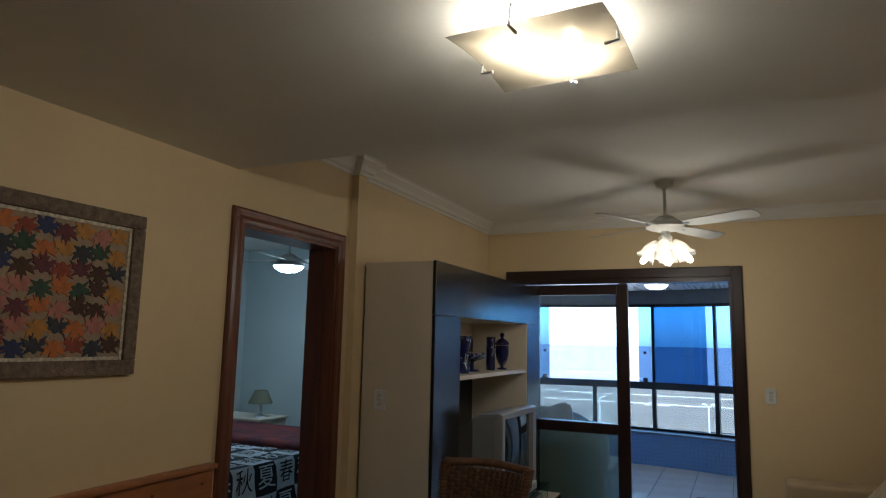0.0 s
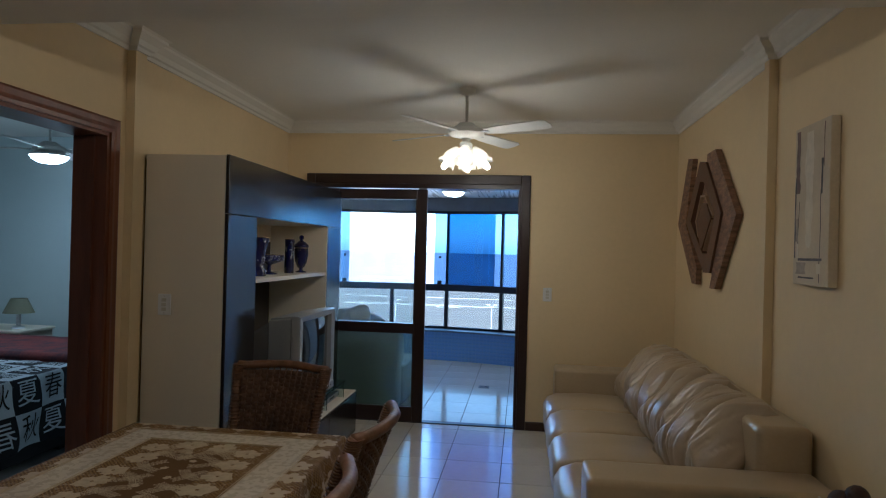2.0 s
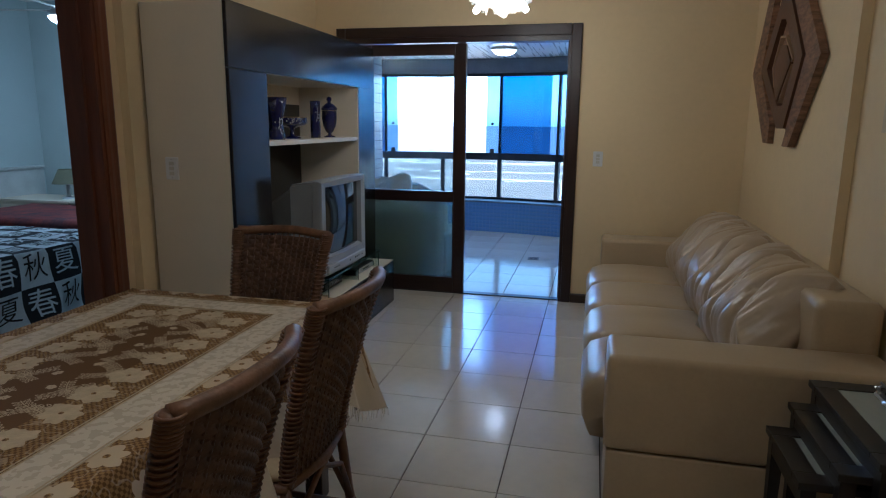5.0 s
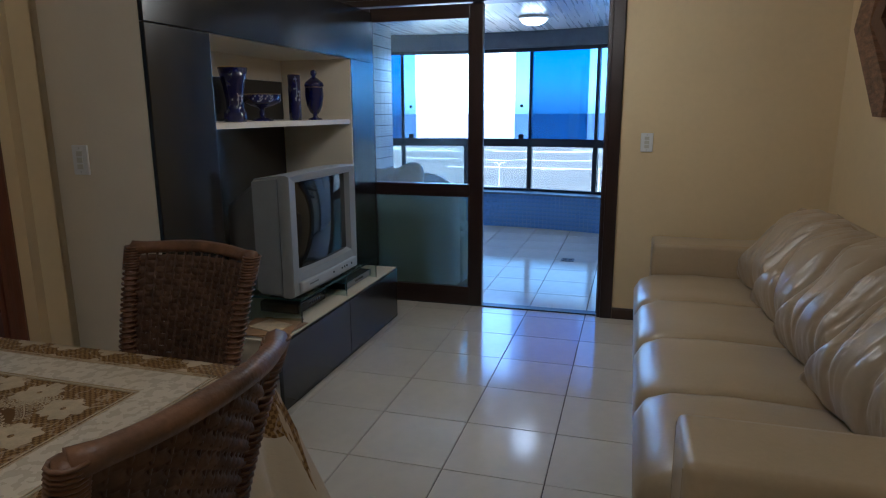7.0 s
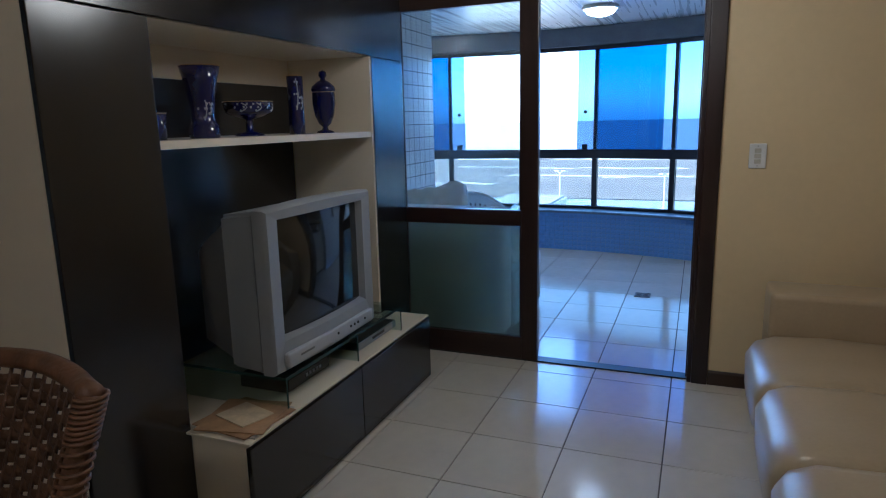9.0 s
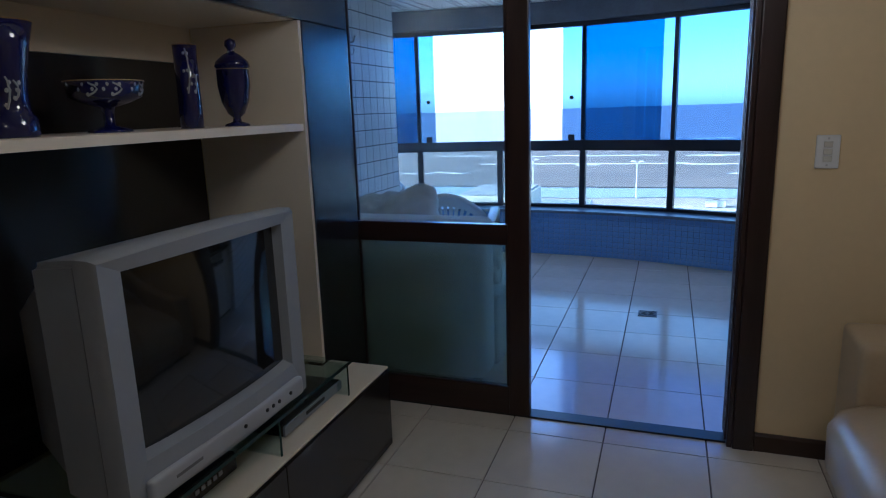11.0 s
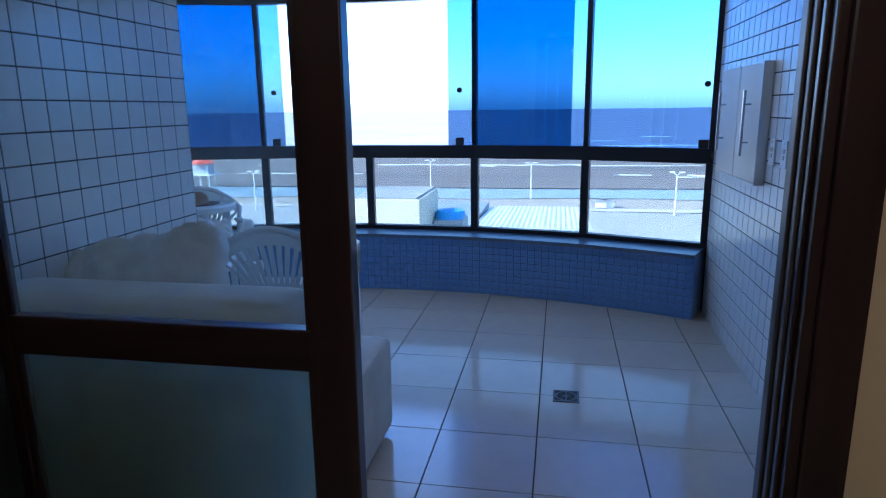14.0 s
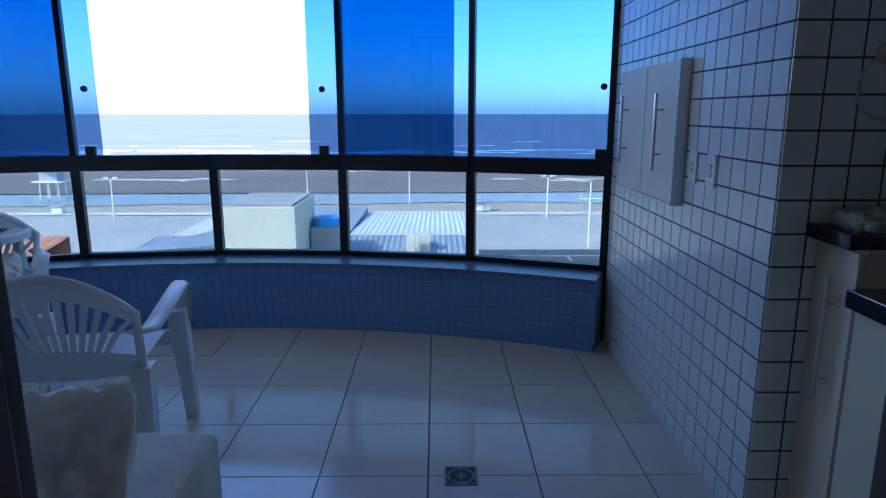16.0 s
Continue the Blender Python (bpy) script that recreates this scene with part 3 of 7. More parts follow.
for k in range(150):
    y = rng.choice((150, 176, 205, 246, 252, 258, 264, 300, 345)) + rng.uniform(-3, 3)
    x, w = rng.uniform(-240, 240), rng.uniform(4, 34)
    n = 14
    pts = []
    for i in range(n + 1):
        u = i / n
        half = (0.03 + 0.24 * math.sin(math.pi * u)) * rng.uniform(0.4, 1.6) * (0.5 + y / 400)
        yy = y + 2.5 * noise.noise(Vector((k * 3.1, u * 3, 0)))
        pts.append((b.verts.new((x + w * u, yy - half, GZ + 0.24)), b.verts.new((x + w * u, yy + half, GZ + 0.5))))
    for p, q in zip(pts, pts[1:]):
        b.faces.new((p[0], q[0], q[1], p[1]))
solid("wave_foam", b, foam, "white foam of breaking waves on the sea", "foam", kind="stuff")

concrete = mat("weathered_roof_concrete", (0.30, 0.30, 0.29), 0.9, vary=0.2, scale=0.3, fine=3)
pale_wall = mat("pale_rendered_wall", (0.54, 0.52, 0.42), 0.85, vary=0.07, scale=0.3, fine=2)
roof_metal = mat("corrugated_roof_sheet", (0.55, 0.56, 0.56), 0.45, vary=0.12, scale=0.5, fine=4)
roof_old = mat("dull_roof_sheet", (0.24, 0.27, 0.31), 0.6, vary=0.2, scale=0.4, fine=3)
RZ = -8.6
hall = thing("market_hall", (-9, 58, GZ), "low white beach building with corrugated roof and roof tank tower", "building")


def hp(bm):
    bm.transform(Matrix.Translation((9, -58, -GZ)))
    return bm


part("wall", hp(box(-21.5, 2.9, 47.0, 70, GZ, RZ - 0.02)), pale_wall, hall)
part("parapet", hp(box(-21.9, 3.1, 46.2, 46.98, RZ - 1.0, RZ + 0.25)), pale_wall, hall)


def corrugated(x0, x1, y0, y1, z0, z1, pitch=0.42, amp=0.032):
    b = bmesh.new()
    n = int((x1 - x0) / pitch) * 4
    rows = []
    for i in range(n + 1):
        x = x0 + (x1 - x0) * i / n
        h = amp * math.sin(i * math.pi / 2)
        rows.append((b.verts.new((x, y0, z0 + h)), b.verts.new((x, y1, z1 + h)), b.verts.new((x, y1, z1 - 0.3)), b.verts.new((x, y0, z0 - 0.3))))
    for p, q in zip(rows, rows[1:]):
        for k in range(4):
            b.faces.new((p[k], p[(k + 1) % 4], q[(k + 1) % 4], q[k]))
    return b


part("roof", hp(corrugated(-6.4, 2.9, 54.5, 70.0, RZ + 0.7, RZ + 0.1)), roof_metal, hall, "bright corrugated metal roof")
part("roof", hp(corrugated(-21.3, 2.9, 47.0, 54.4, RZ + 0.0, RZ + 0.6)), roof_old, hall, "dull grey-blue corrugated roof")
b = bmesh.new()
tri = [(-21.4, 47.0), (-6.5, 54.6), (-6.5, 68.5), (-11.5, 68.5)]
lo = [b.verts.new((x, y, RZ + 0.0)) for x, y in tri]
hi = [b.verts.new((x, y, RZ + 0.75)) for x, y in tri]
b.faces.new(hi)
b.faces.new(lo[::-1])
for i in range(4):
    b.faces.new((lo[i], lo[(i + 1) % 4], hi[(i + 1) % 4], hi[i]))
part("roof", hp(b), roof_old, hall, "dull grey sloping roof")
part("tower", hp(box(-12.9, -8.3, 44.2, 50.5, RZ - 1.5, RZ + 4.3, 0.05)), pale_wall, hall, "plain cream water-tank tower")
part("tower_cap", hp(box(-12.7, -8.5, 44.4, 50.3, RZ + 4.3, RZ + 4.42)), concrete, hall)
tk = lathe([(0, 0), (0.9, 0), (1.05, 1.7), (0.95, 1.95), (0, 2.1)], 20)
tk.transform(Matrix.Translation((-7.2, 49.5, RZ + 0.9)))
part("water_tank", hp(tk), mat("blue_tank_plastic", (0.08, 0.28, 0.62), 0.5, vary=0.1), hall, "blue plastic water tank", smooth=True)
part("tank_wall", hp(box(-8.2, -6.2, 48.2, 51, RZ + 0.1, RZ + 2.3)), concrete, hall)
for x, y, w, h in ((-0.6, 50.5, 0.9, 1.0), (-1.5, 49.2, 0.6, 1.2), (-0.9, 51.6, 1.4, 0.5)):
    part("roof_vent", hp(box(x - w / 2, x + w / 2, y - w / 2, y + w / 2, RZ + 0.2, RZ + 0.5 + h, 0.05)), pale_wall, hall)
clay = mat("clay_roof_tile", (0.42, 0.20, 0.12), 0.85, vary=0.25, scale=1.2, fine=8)
hut_roof = thing("tiled_roof_house", (-33, 46, GZ), "low house with a clay tile roof", "house")
b = bmesh.new()
n = 46
rows = []
for i in range(n + 1):
    u = i / n
    h = 0.09 * abs(math.sin(u * 22 * math.pi))
    rows.append([b.verts.new((-7 + 14 * u, -6, 5.0 + h)), b.verts.new((-7 + 14 * u, 5, 6.6 + h)), b.verts.new((-7 + 14 * u, 5, 4.7)), b.verts.new((-7 + 14 * u, -6, 4.7))])
for p, q in zip(rows, rows[1:]):
    for k in range(4):
        b.faces.new((p[k], p[(k + 1) % 4], q[(k + 1) % 4], q[k]))
part("roof", b, clay, hut_roof, "orange clay tile roof")
part("wall", box(-6.5, 6.5, -5, 4.6, 0, 4.8), pale_wall, hut_roof)


def street_lamp(x, y, h=5.8):
    ob = thing("street_lamp", (x, y, GZ + 0.06), "tall white street lamp with twin heads on the beach front", "street lamp", "beach front lamps")
    part("pole", tube([(0, 0, 0), (0, 0, h * 0.5), (0, 0, h)], [0.14, 0.11, 0.08], 8), plastic_white, ob)
    for s in (-1, 1):
        part("arm", tube([(0, 0, h - 0.1), (s * 0.5, 0, h + 0.3)], 0.05, 6), plastic_white, ob)
        part("head", box(min(s * 0.3, s * 1.0), max(s * 0.3, s * 1.0), -0.18, 0.18, h + 0.25, h + 0.45, 0.05), plastic_white, ob)
    return ob


lamp0 = street_lamp(-46, 97)
for x, y in ((-22.6, 119), (-4.3, 114), (16.6, 99)):
    copy_thing(lamp0, pose(x, y, GZ + 0.06))
pole = thing("volleyball_pole", (17.8, 78, GZ + 0.06), "thin white pole with a crossbar on the square", "pole")
part("shaft", tube([(0, 0, 0), (0, 0, 7.5)], 0.1, 6), plastic_white, pole)
part("crossbar", tube([(-1.3, 0, 5.6), (1.3, 0, 5.6)], 0.06, 6), plastic_white, pole)
guard = thing("lifeguard_hut", (-68, 120, GZ), "raised lifeguard hut with a red roof on stilts", "hut")
for sx in (-1, 0, 1):
    for sy in (-1, 1):
        part("stilt", tube([(sx * 1.7, sy * 1.2, 0), (sx * 1.6, sy * 1.1, 3.2)], 0.12, 6), plastic_white, guard)
part("deck", box(-2.6, 2.6, -1.8, 1.8, 3.2, 3.45), plastic_white, guard)
part("cabin", box(-1.6, 1.6, -1.1, 1.1, 3.45, 5.4), mat("hut_grey", (0.4, 0.42, 0.45), 0.7), guard)
rb = lathe([(2.7, 5.4), (0.3, 6.7), (0, 6.7)], 4)
part("roof", rb, mat("red_roof", (0.6, 0.10, 0.06), 0.6), guard, "red pyramid roof")
for x, y in ((-58, 104), (8.0, 106), (6.8, 105.6), (-20, 105)):
    kb = thing("beach_kiosk", (x, y, GZ + 0.1), "small white beach kiosk with a flat roof", "kiosk", "kiosks on the promenade")
    part("cabin", box(-0.8, 0.8, -0.6, 0.6, 0, 1.0, 0.04), plastic_white, kb)
    part("roof", box(-1.0, 1.0, -0.8, 0.8, 1.0, 1.15, 0.03), concrete, kb)

# ---- living room: wall unit ----
tv_unit = thing("wall_unit", (-1.12, 5.14, 0), "tall dark brown wall unit with cream side and open niche", "cabinet")


def L(x0, x1, y0, y1, z0, z1, bevel=0.0):
    return box(x0 + 1.12, x1 + 1.12, y0 - 5.14, y1 - 5.14, z0, z1, bevel)


UX0, UX1 = XL + 0.012, -0.855
part("side_panel", L(UX0 + 0.02, UX1 - 0.022, 4.035, 4.06, 0.012, 2.042, 0.002), panel_white, tv_unit, "cream laminate side panel")
part("left_stile", L(UX1 - 0.02, UX1, 4.035, 4.425, 0.02, 1.715, 0.003), panel_dark, tv_unit)
part("top_front", L(UX1 - 0.02, UX1, 4.035, 6.24, 1.718, 2.044, 0.003), panel_dark, tv_unit)
part("right_stile", L(UX1 - 0.02, UX1, 5.875, 6.24, 0.02, 1.715, 0.003), panel_dark, tv_unit)
part("top_board", L(UX0, UX1 - 0.022, 4.061, 6.24, 2.02, 2.040), panel_white, tv_unit)
part("niche_ceiling", L(UX0 + 0.02, UX1 - 0.022, 4.43, 5.855, 1.715, 1.735), panel_white, tv_unit)
part("niche_side", L(UX0 + 0.02, UX1 - 0.022, 4.408, 4.428, 0.36, 1.714), panel_white, tv_unit)
part("niche_side", L(UX0 + 0.02, UX1 - 0.004, 5.857, 5.879, 0.36, 1.714), panel_white, tv_unit)
part("back_panel", L(UX0, UX0 + 0.018, 4.43, 5.855, 0.36, 1.58), panel_dark, tv_unit)
part("back_panel", L(UX0, UX0 + 0.018, 4.43, 5.855, 1.582, 1.715), panel_white, tv_unit, "cream upper back panel")
part("shelf", L(UX0 + 0.02, UX1 - 0.01, 4.43, 5.855, 1.31, 1.338, 0.002), panel_white, tv_unit, "cream laminate shelf")
base = thing("tv_base_cabinet", (-0.95, 5.155, 0), "low cream cabinet with two dark drawer fronts", "cabinet")


def B2(x0, x1, y0, y1, z0, z1, bevel=0.0):
    return box(x0 + 0.95, x1 + 0.95, y0 - 5.155, y1 - 5.155, z0, z1, bevel)


part("carcass", B2(UX0 + 0.024, -0.607, 4.43, 5.855, 0.03, 0.349, 0.002), panel_white, base)
part("carcass_front", B2(-0.852, -0.607, 5.857, 5.905, 0.03, 0.349, 0.002), panel_dark, base)
part("drawer_front", B2(-0.605, -0.585, 4.40, 5.15, 0.012, 0.340, 0.003), panel_dark, base)
part("drawer_front", B2(-0.605, -0.585, 5.154, 5.91, 0.012, 0.340, 0.003), panel_dark, base)
part("plinth", B2(UX0 + 0.06, -0.63, 4.43, 5.84, 0.0, 0.03), black_plastic, base)
part("top", B2(-0.852, -0.587, 4.398, 5.905, 0.350, 0.358, 0.002), panel_white, base)

# glass stand and what stands on it
stand_glass = pane("stand_glass", (0.80, 0.87, 0.85))
gs = thing("glass_tv_stand", (-0.89, 5.175, 0.358), "clear glass bridge shelf on the low cabinet", "shelf")
part("top", box(-0.38, 0.285, -0.535, 0.455, 0.122, 0.133), stand_glass, gs)
for y in (-0.52, 0.0, 0.44):
    part("leg", box(-0.36, 0.275, y - 0.004, y + 0.004, 0, 0.122), stand_glass, gs)
glass_edge = mat("dark_glass_edge", (0.016, 0.045, 0.040), 0.15, vary=0.2)
for y in (-0.52, 0.0, 0.44):
    part("leg_edge", box(0.275, 0.2775, y - 0.004, y + 0.004, 0, 0.122), glass_edge, gs, "dark green polished edge")
part("top_edge", box(0.285, 0.2875, -0.535, 0.455, 0.122, 0.133), glass_edge, gs, "dark green polished edge")
part("top_edge", box(-0.38, 0.2875, -0.5375, -0.535, 0.122, 0.133), glass_edge, gs, "dark green polished edge")
tv_grey = mat("silver_grey_plastic", (0.31, 0.33, 0.36), 0.36, metal=0.1, vary=0.05)
tv_dark = mat("dark_tv_plastic", (0.16, 0.16, 0.165), 0.45, vary=0.1)
tv = thing("television", (-0.682, 5.0, 0.492), "silver-grey tube television with a dark curved screen", "television", rz=-1)


def frustum(x0, x1, a, c, bevel=0.0):
    b = bmesh.new()
    va = [b.verts.new((x0, y, z)) for y, z in ((a[0], a[2]), (a[1], a[2]), (a[1], a[3]), (a[0], a[3]))]
    vc = [b.verts.new((x1, y, z)) for y, z in ((c[0], c[2]), (c[1], c[2]), (c[1], c[3]), (c[0], c[3]))]
    b.faces.new(va)
    b.faces.new(vc[::-1])
    for i in range(4):
        b.faces.new((va[i], va[(i + 1) % 4], vc[(i + 1) % 4], vc[i]))
    if bevel:
        bmesh.ops.recalc_face_normals(b, faces=b.faces)
        bmesh.ops.bevel(b, geom=b.edges[:], offset=bevel, segments=3, affect="EDGES")
    return b


part("rear_shell", frustum(-0.42, -0.17, (-0.21, 0.21, 0.03, 0.42), (-0.315, 0.315, 0.0, 0.560), 0.02), tv_dark, tv, "dark grey tapering rear shell", smooth=True)
part("middle_shell", frustum(-0.18, 0.0, (-0.335, 0.335, 0.0, 0.575), (-0.365, 0.365, 0.0, 0.598), 0.014), tv_grey, tv, smooth=True)
SY0, SY1, SZ0, SZ1 = -0.285, 0.293, 0.128, 0.556


def bezel_edge(k):
    """Front frame: outer rim bowed back at the sides, inner rim round the tube."""
    n = 10
    b = bmesh.new()
    rows = []
    for i in range(n + 1):
        u = i / n
        if k == 0:
            o, q = (-0.367, 0.60 * u), (SY0, SZ0 + (SZ1 - SZ0) * u)
        elif k == 1:
            o, q = (-0.367 + 0.734 * u, 0.60 + 0.012 * math.sin(math.pi * u)), (SY0 + (SY1 - SY0) * u, SZ1)
        elif k == 2:
            o, q = (0.367, 0.60 - 0.60 * u), (SY1, SZ1 - (SZ1 - SZ0) * u)
        else:
            o, q = (0.367 - 0.734 * u, 0.0), (SY1 - (SY1 - SY0) * u, SZ0)
        bow = 0.05 + 0.016 * (1 - (o[0] / 0.367) ** 2)
        rows.append([b.verts.new((-0.006, *o)), b.verts.new((bow - 0.014, *o)), b.verts.new((bow, o[0] * 0.975, 0.3 + (o[1] - 0.3) * 0.97)), b.verts.new((bow - 0.006, q[0] + (o[0] - q[0]) * 0.12, q[1] + (o[1] - q[1]) * 0.12)), b.verts.new((0.012, *q))])
    for p, q in zip(rows, rows[1:]):
        for j in range(4):
            b.faces.new((p[j], q[j], q[j + 1], p[j + 1]))
    return b


for k, label in enumerate(("silver-grey side bezel", "silver-grey top bezel", "silver-grey side bezel", "silver-grey lower bezel")):
    part("bezel", bezel_edge(k), tv_grey, tv, label, smooth=True)
part("chin", box(0.046, 0.070, -0.315, 0.315, 0.012, 0.072, 0.012, 3), mat("light_silver_plastic", (0.44, 0.45, 0.47), 0.35, metal=0.2, vary=0.04), tv, "paler control strip", smooth=True)
scr = bmesh.new()
n = 14
g = [[scr.verts.new((0.014 + 0.036 * (1 - (2 * i / n - 1) ** 2) * (1 - 0.5 * (2 * j / n - 1) ** 2), SY0 - 0.004 + (SY1 - SY0 + 0.008) * i / n, SZ0 - 0.004 + (SZ1 - SZ0 + 0.008) * j / n)) for j in range(n + 1)] for i in range(n + 1)]
for i in range(n):
    for j in range(n):
        scr.faces.new((g[i][j], g[i + 1][j], g[i + 1][j + 1], g[i][j + 1]))
part("screen", scr, mat("tv_screen_glass", (0.014, 0.015, 0.016), 0.06, vary=0.1, spec=0.8), tv, "dark curved glass screen", smooth="all")
for y in (0.02, 0.12, 0.15, 0.18, 0.24):
    kb = lathe([(0, 0), (0.006, 0), (0.006, 0.004), (0, 0.005)], 10)
    kb.transform(Matrix.Translation((0.069, y, 0.045)) @ Matrix.Rotation(radians(90), 4, "Y"))
    part("button", kb, black_plastic, tv)
part("mark", box(0.069, 0.071, -0.24, -0.15, 0.041, 0.049), tv_dark, tv)

dec = thing("decoder_box", (-0.80, 4.92, 0.358), "small black decoder box under the glass shelf", "decoder")
part("case", box(-0.12, 0.10, -0.15, 0.15, 0.006, 0.062, 0.004), black_plastic, dec)
part("front", box(0.10, 0.106, -0.145, 0.145, 0.01, 0.058, 0.002), mat("glossy_black", (0.01, 0.01, 0.012), 0.12), dec)
for y in (-0.1, 0.1):
    for x in (-0.09, 0.07):
        part("foot", box(x - 0.012, x + 0.012, y - 0.012, y + 0.012, 0, 0.006), black_plastic, dec)
for k in range(5):
    part("key", box(0.106, 0.109, -0.03 + k * 0.024, -0.016 + k * 0.024, 0.03, 0.042), tv_grey, dec)
dvd = thing("disc_player", (-0.77, 5.46, 0.358), "slim black disc player with a silver front edge", "disc player")
part("case", box(-0.16, 0.10, -0.19, 0.19, 0.004, 0.042, 0.003), black_plastic, dvd)
part("front", box(0.10, 0.108, -0.19, 0.19, 0.006, 0.040, 0.002), tv_grey, dvd, "silver front strip")
part("tray", box(0.108, 0.110, -0.06, 0.06, 0.02, 0.032), black_plastic, dvd)
mag = thing("magazines", (-0.725, 4.55, 0.358), "small fanned pile of magazines and brown papers", "magazine")
for k, (r, c) in enumerate(((4, (0.55, 0.52, 0.47)), (-7, (0.36, 0.22, 0.11)), (12, (0.42, 0.26, 0.13)), (-16, (0.62, 0.50, 0.33)))):
    b = box(-0.125 + 0.045 * (k == 3), 0.125 - 0.045 * (k == 3), -0.125 + 0.06 * (k == 3), 0.125 - 0.06 * (k == 3), k * 0.005, k * 0.005 + 0.0045)
    b.transform(Matrix.Rotation(radians(r), 4, "Z"))
    part("magazine", b, mat("paper_%d" % k, c, 0.5, vary=0.25, scale=14, fine=70), mag)

# blue glassware on the shelf
cobalt = mat("cobalt_glass", (0.005, 0.007, 0.075), 0.08, vary=0.2, spec=0.7, coat=0.4)
white_enamel = mat("white_enamel_paint", (0.28, 0.30, 0.36), 0.4)
gold = mat("gilt_rim", (0.75, 0.55, 0.25), 0.3, metal=1.0)


def vase(name, label, profile, x, y, rim=None, deco=()):
    ob = thing(name, (x, y, 1.338), label, "vase")
    part("body", lathe(profile, 28), cobalt, ob, smooth="all")
    if rim:
        r, z = rim
        part("rim", tube([(r * math.cos(a), r * math.sin(a), z) for a in [2 * math.pi * k / 24 for k in range(24)]], 0.0016, 6, True), gold, ob, "thin gilt rim")
    for az, r, z0, z1, w in deco:
        b = bmesh.new()
        for k in range(5):
            u = (k - 2) / 2
            a = az + w * u * 0.5
            zz = z0 + (z1 - z0) * (0.5 + 0.45 * math.sin(k * 2.1))
            lf = lathe([(0, -0.002), (0.0045, 0), (0, 0.002)], 7)
            merge(b, lf, Matrix.Translation((r * math.cos(a), r * math.sin(a), zz)) @ Matrix.Rotation(a, 4, "Z") @ Matrix.Rotation(radians(90), 4, "Y") @ Matrix.Scale(1.3, 4, (1, 0, 0)))
        merge(b, tube([(r * math.cos(az + 0.25 * math.sin(3 * q)), r * math.sin(az + 0.25 * math.sin(3 * q)), z0 + (z1 - z0) * q) for q in (0, 0.25, 0.5, 0.75, 1)], 0.0028, 5))
        part("painted_flower", b, white_enamel, ob, "white enamel flower")
    return ob


vase("flared_vase", "cobalt blue flared glass vase with white painted flower", [(0, 0), (0.053, 0), (0.055, 0.006), (0.055, 0.046), (0.047, 0.052), (0.042, 0.075), (0.041, 0.10), (0.046, 0.14), (0.058, 0.20), (0.073, 0.262), (0.070, 0.262), (0.052, 0.18), (0, 0.12)], -1.0, 4.79, (0.0725, 0.262), ((-0.75, 0.0435, 0.065, 0.15, 0.9), (-0.35, 0.047, 0.085, 0.13, 0.6)))
vase("compote_bowl", "cobalt blue footed glass bowl with painted flowers", [(0, 0), (0.062, 0), (0.055, 0.009), (0.016, 0.018), (0.014, 0.05), (0.018, 0.07), (0.06, 0.082), (0.095, 0.098), (0.104, 0.142), (0.100, 0.143), (0.085, 0.105), (0, 0.09)], -1.06, 5.13, (0.1035, 0.142), ((-1.2, 0.102, 0.10, 0.135, 0.5), (-0.6, 0.102, 0.10, 0.135, 0.4), (0.2, 0.102, 0.10, 0.135, 0.5)))
vase("cylinder_vase", "cobalt blue straight glass vase with white flower", [(0, 0), (0.036, 0), (0.036, 0.05), (0.035, 0.14), (0.037, 0.262), (0.033, 0.262), (0.031, 0.02), (0, 0.015)], -1.02, 5.425, (0.0365, 0.262), ((-0.9, 0.0368, 0.11, 0.25, 0.4), (-0.3, 0.0368, 0.11, 0.17, 0.5)))
vase("lidded_urn", "cobalt blue lidded glass urn with gilt lines", [(0, 0), (0.044, 0), (0.042, 0.007), (0.016, 0.016), (0.013, 0.03), (0.03, 0.045), (0.047, 0.085), (0.056, 0.14), (0.055, 0.20), (0.060, 0.206), (0.056, 0.222), (0.030, 0.245), (0.014, 0.253), (0.011, 0.262), (0.020, 0.275), (0.018, 0.292), (0, 0.302)], -1.0, 5.635, (0.056, 0.196))
vase("small_cup", "small cobalt blue glass cup with gilt rim", [(0, 0), (0.03, 0), (0.034, 0.09), (0.031, 0.09), (0.027, 0.01), (0, 0.01)], -0.98, 4.54, (0.034, 0.09))


def switch_plate(at, ry, label, name="light_switch", w=0.075, h=0.118, keys=3):
    ob = thing(name, at, label, "switch", rz=ry)
    pl = part("plate", box(-w / 2, w / 2, -0.009, 0, -h / 2, h / 2, 0.003), plastic_white, ob)
    for k in range(keys):
        z = (k - (keys - 1) / 2) * 0.026
        part("rocker", box(-0.014, 0.014, -0.013, -0.009, z - 0.010, z + 0.010, 0.002), mat("ivory_plastic", (0.56, 0.55, 0.50), 0.4), pl)
    for z in (-h / 2 + 0.012, h / 2 - 0.012):
        part("screw", box(-0.003, 0.003, -0.0105, -0.009, z - 0.003, z + 0.003), chrome, pl)
    return ob


switch_plate((0.99, YB, 1.185), 0, "white wall switch plate beside the balcony door")
switch_plate((-1.215, 4.035, 1.20), 0, "white switch plate on the cream cabinet side")

# ---- living room: sofa ----
sofa = thing("sofa", (1.5, 4.72, 0), "long cream leather sofa with boxy arms and four seats", "sofa")


def S(x0, x1, y0, y1, z0, z1, bevel=0.02, seg=3):
    return box(x0 - 1.5, x1 - 1.5, y0 - 4.72, y1 - 4.72, z0, z1, bevel, seg)


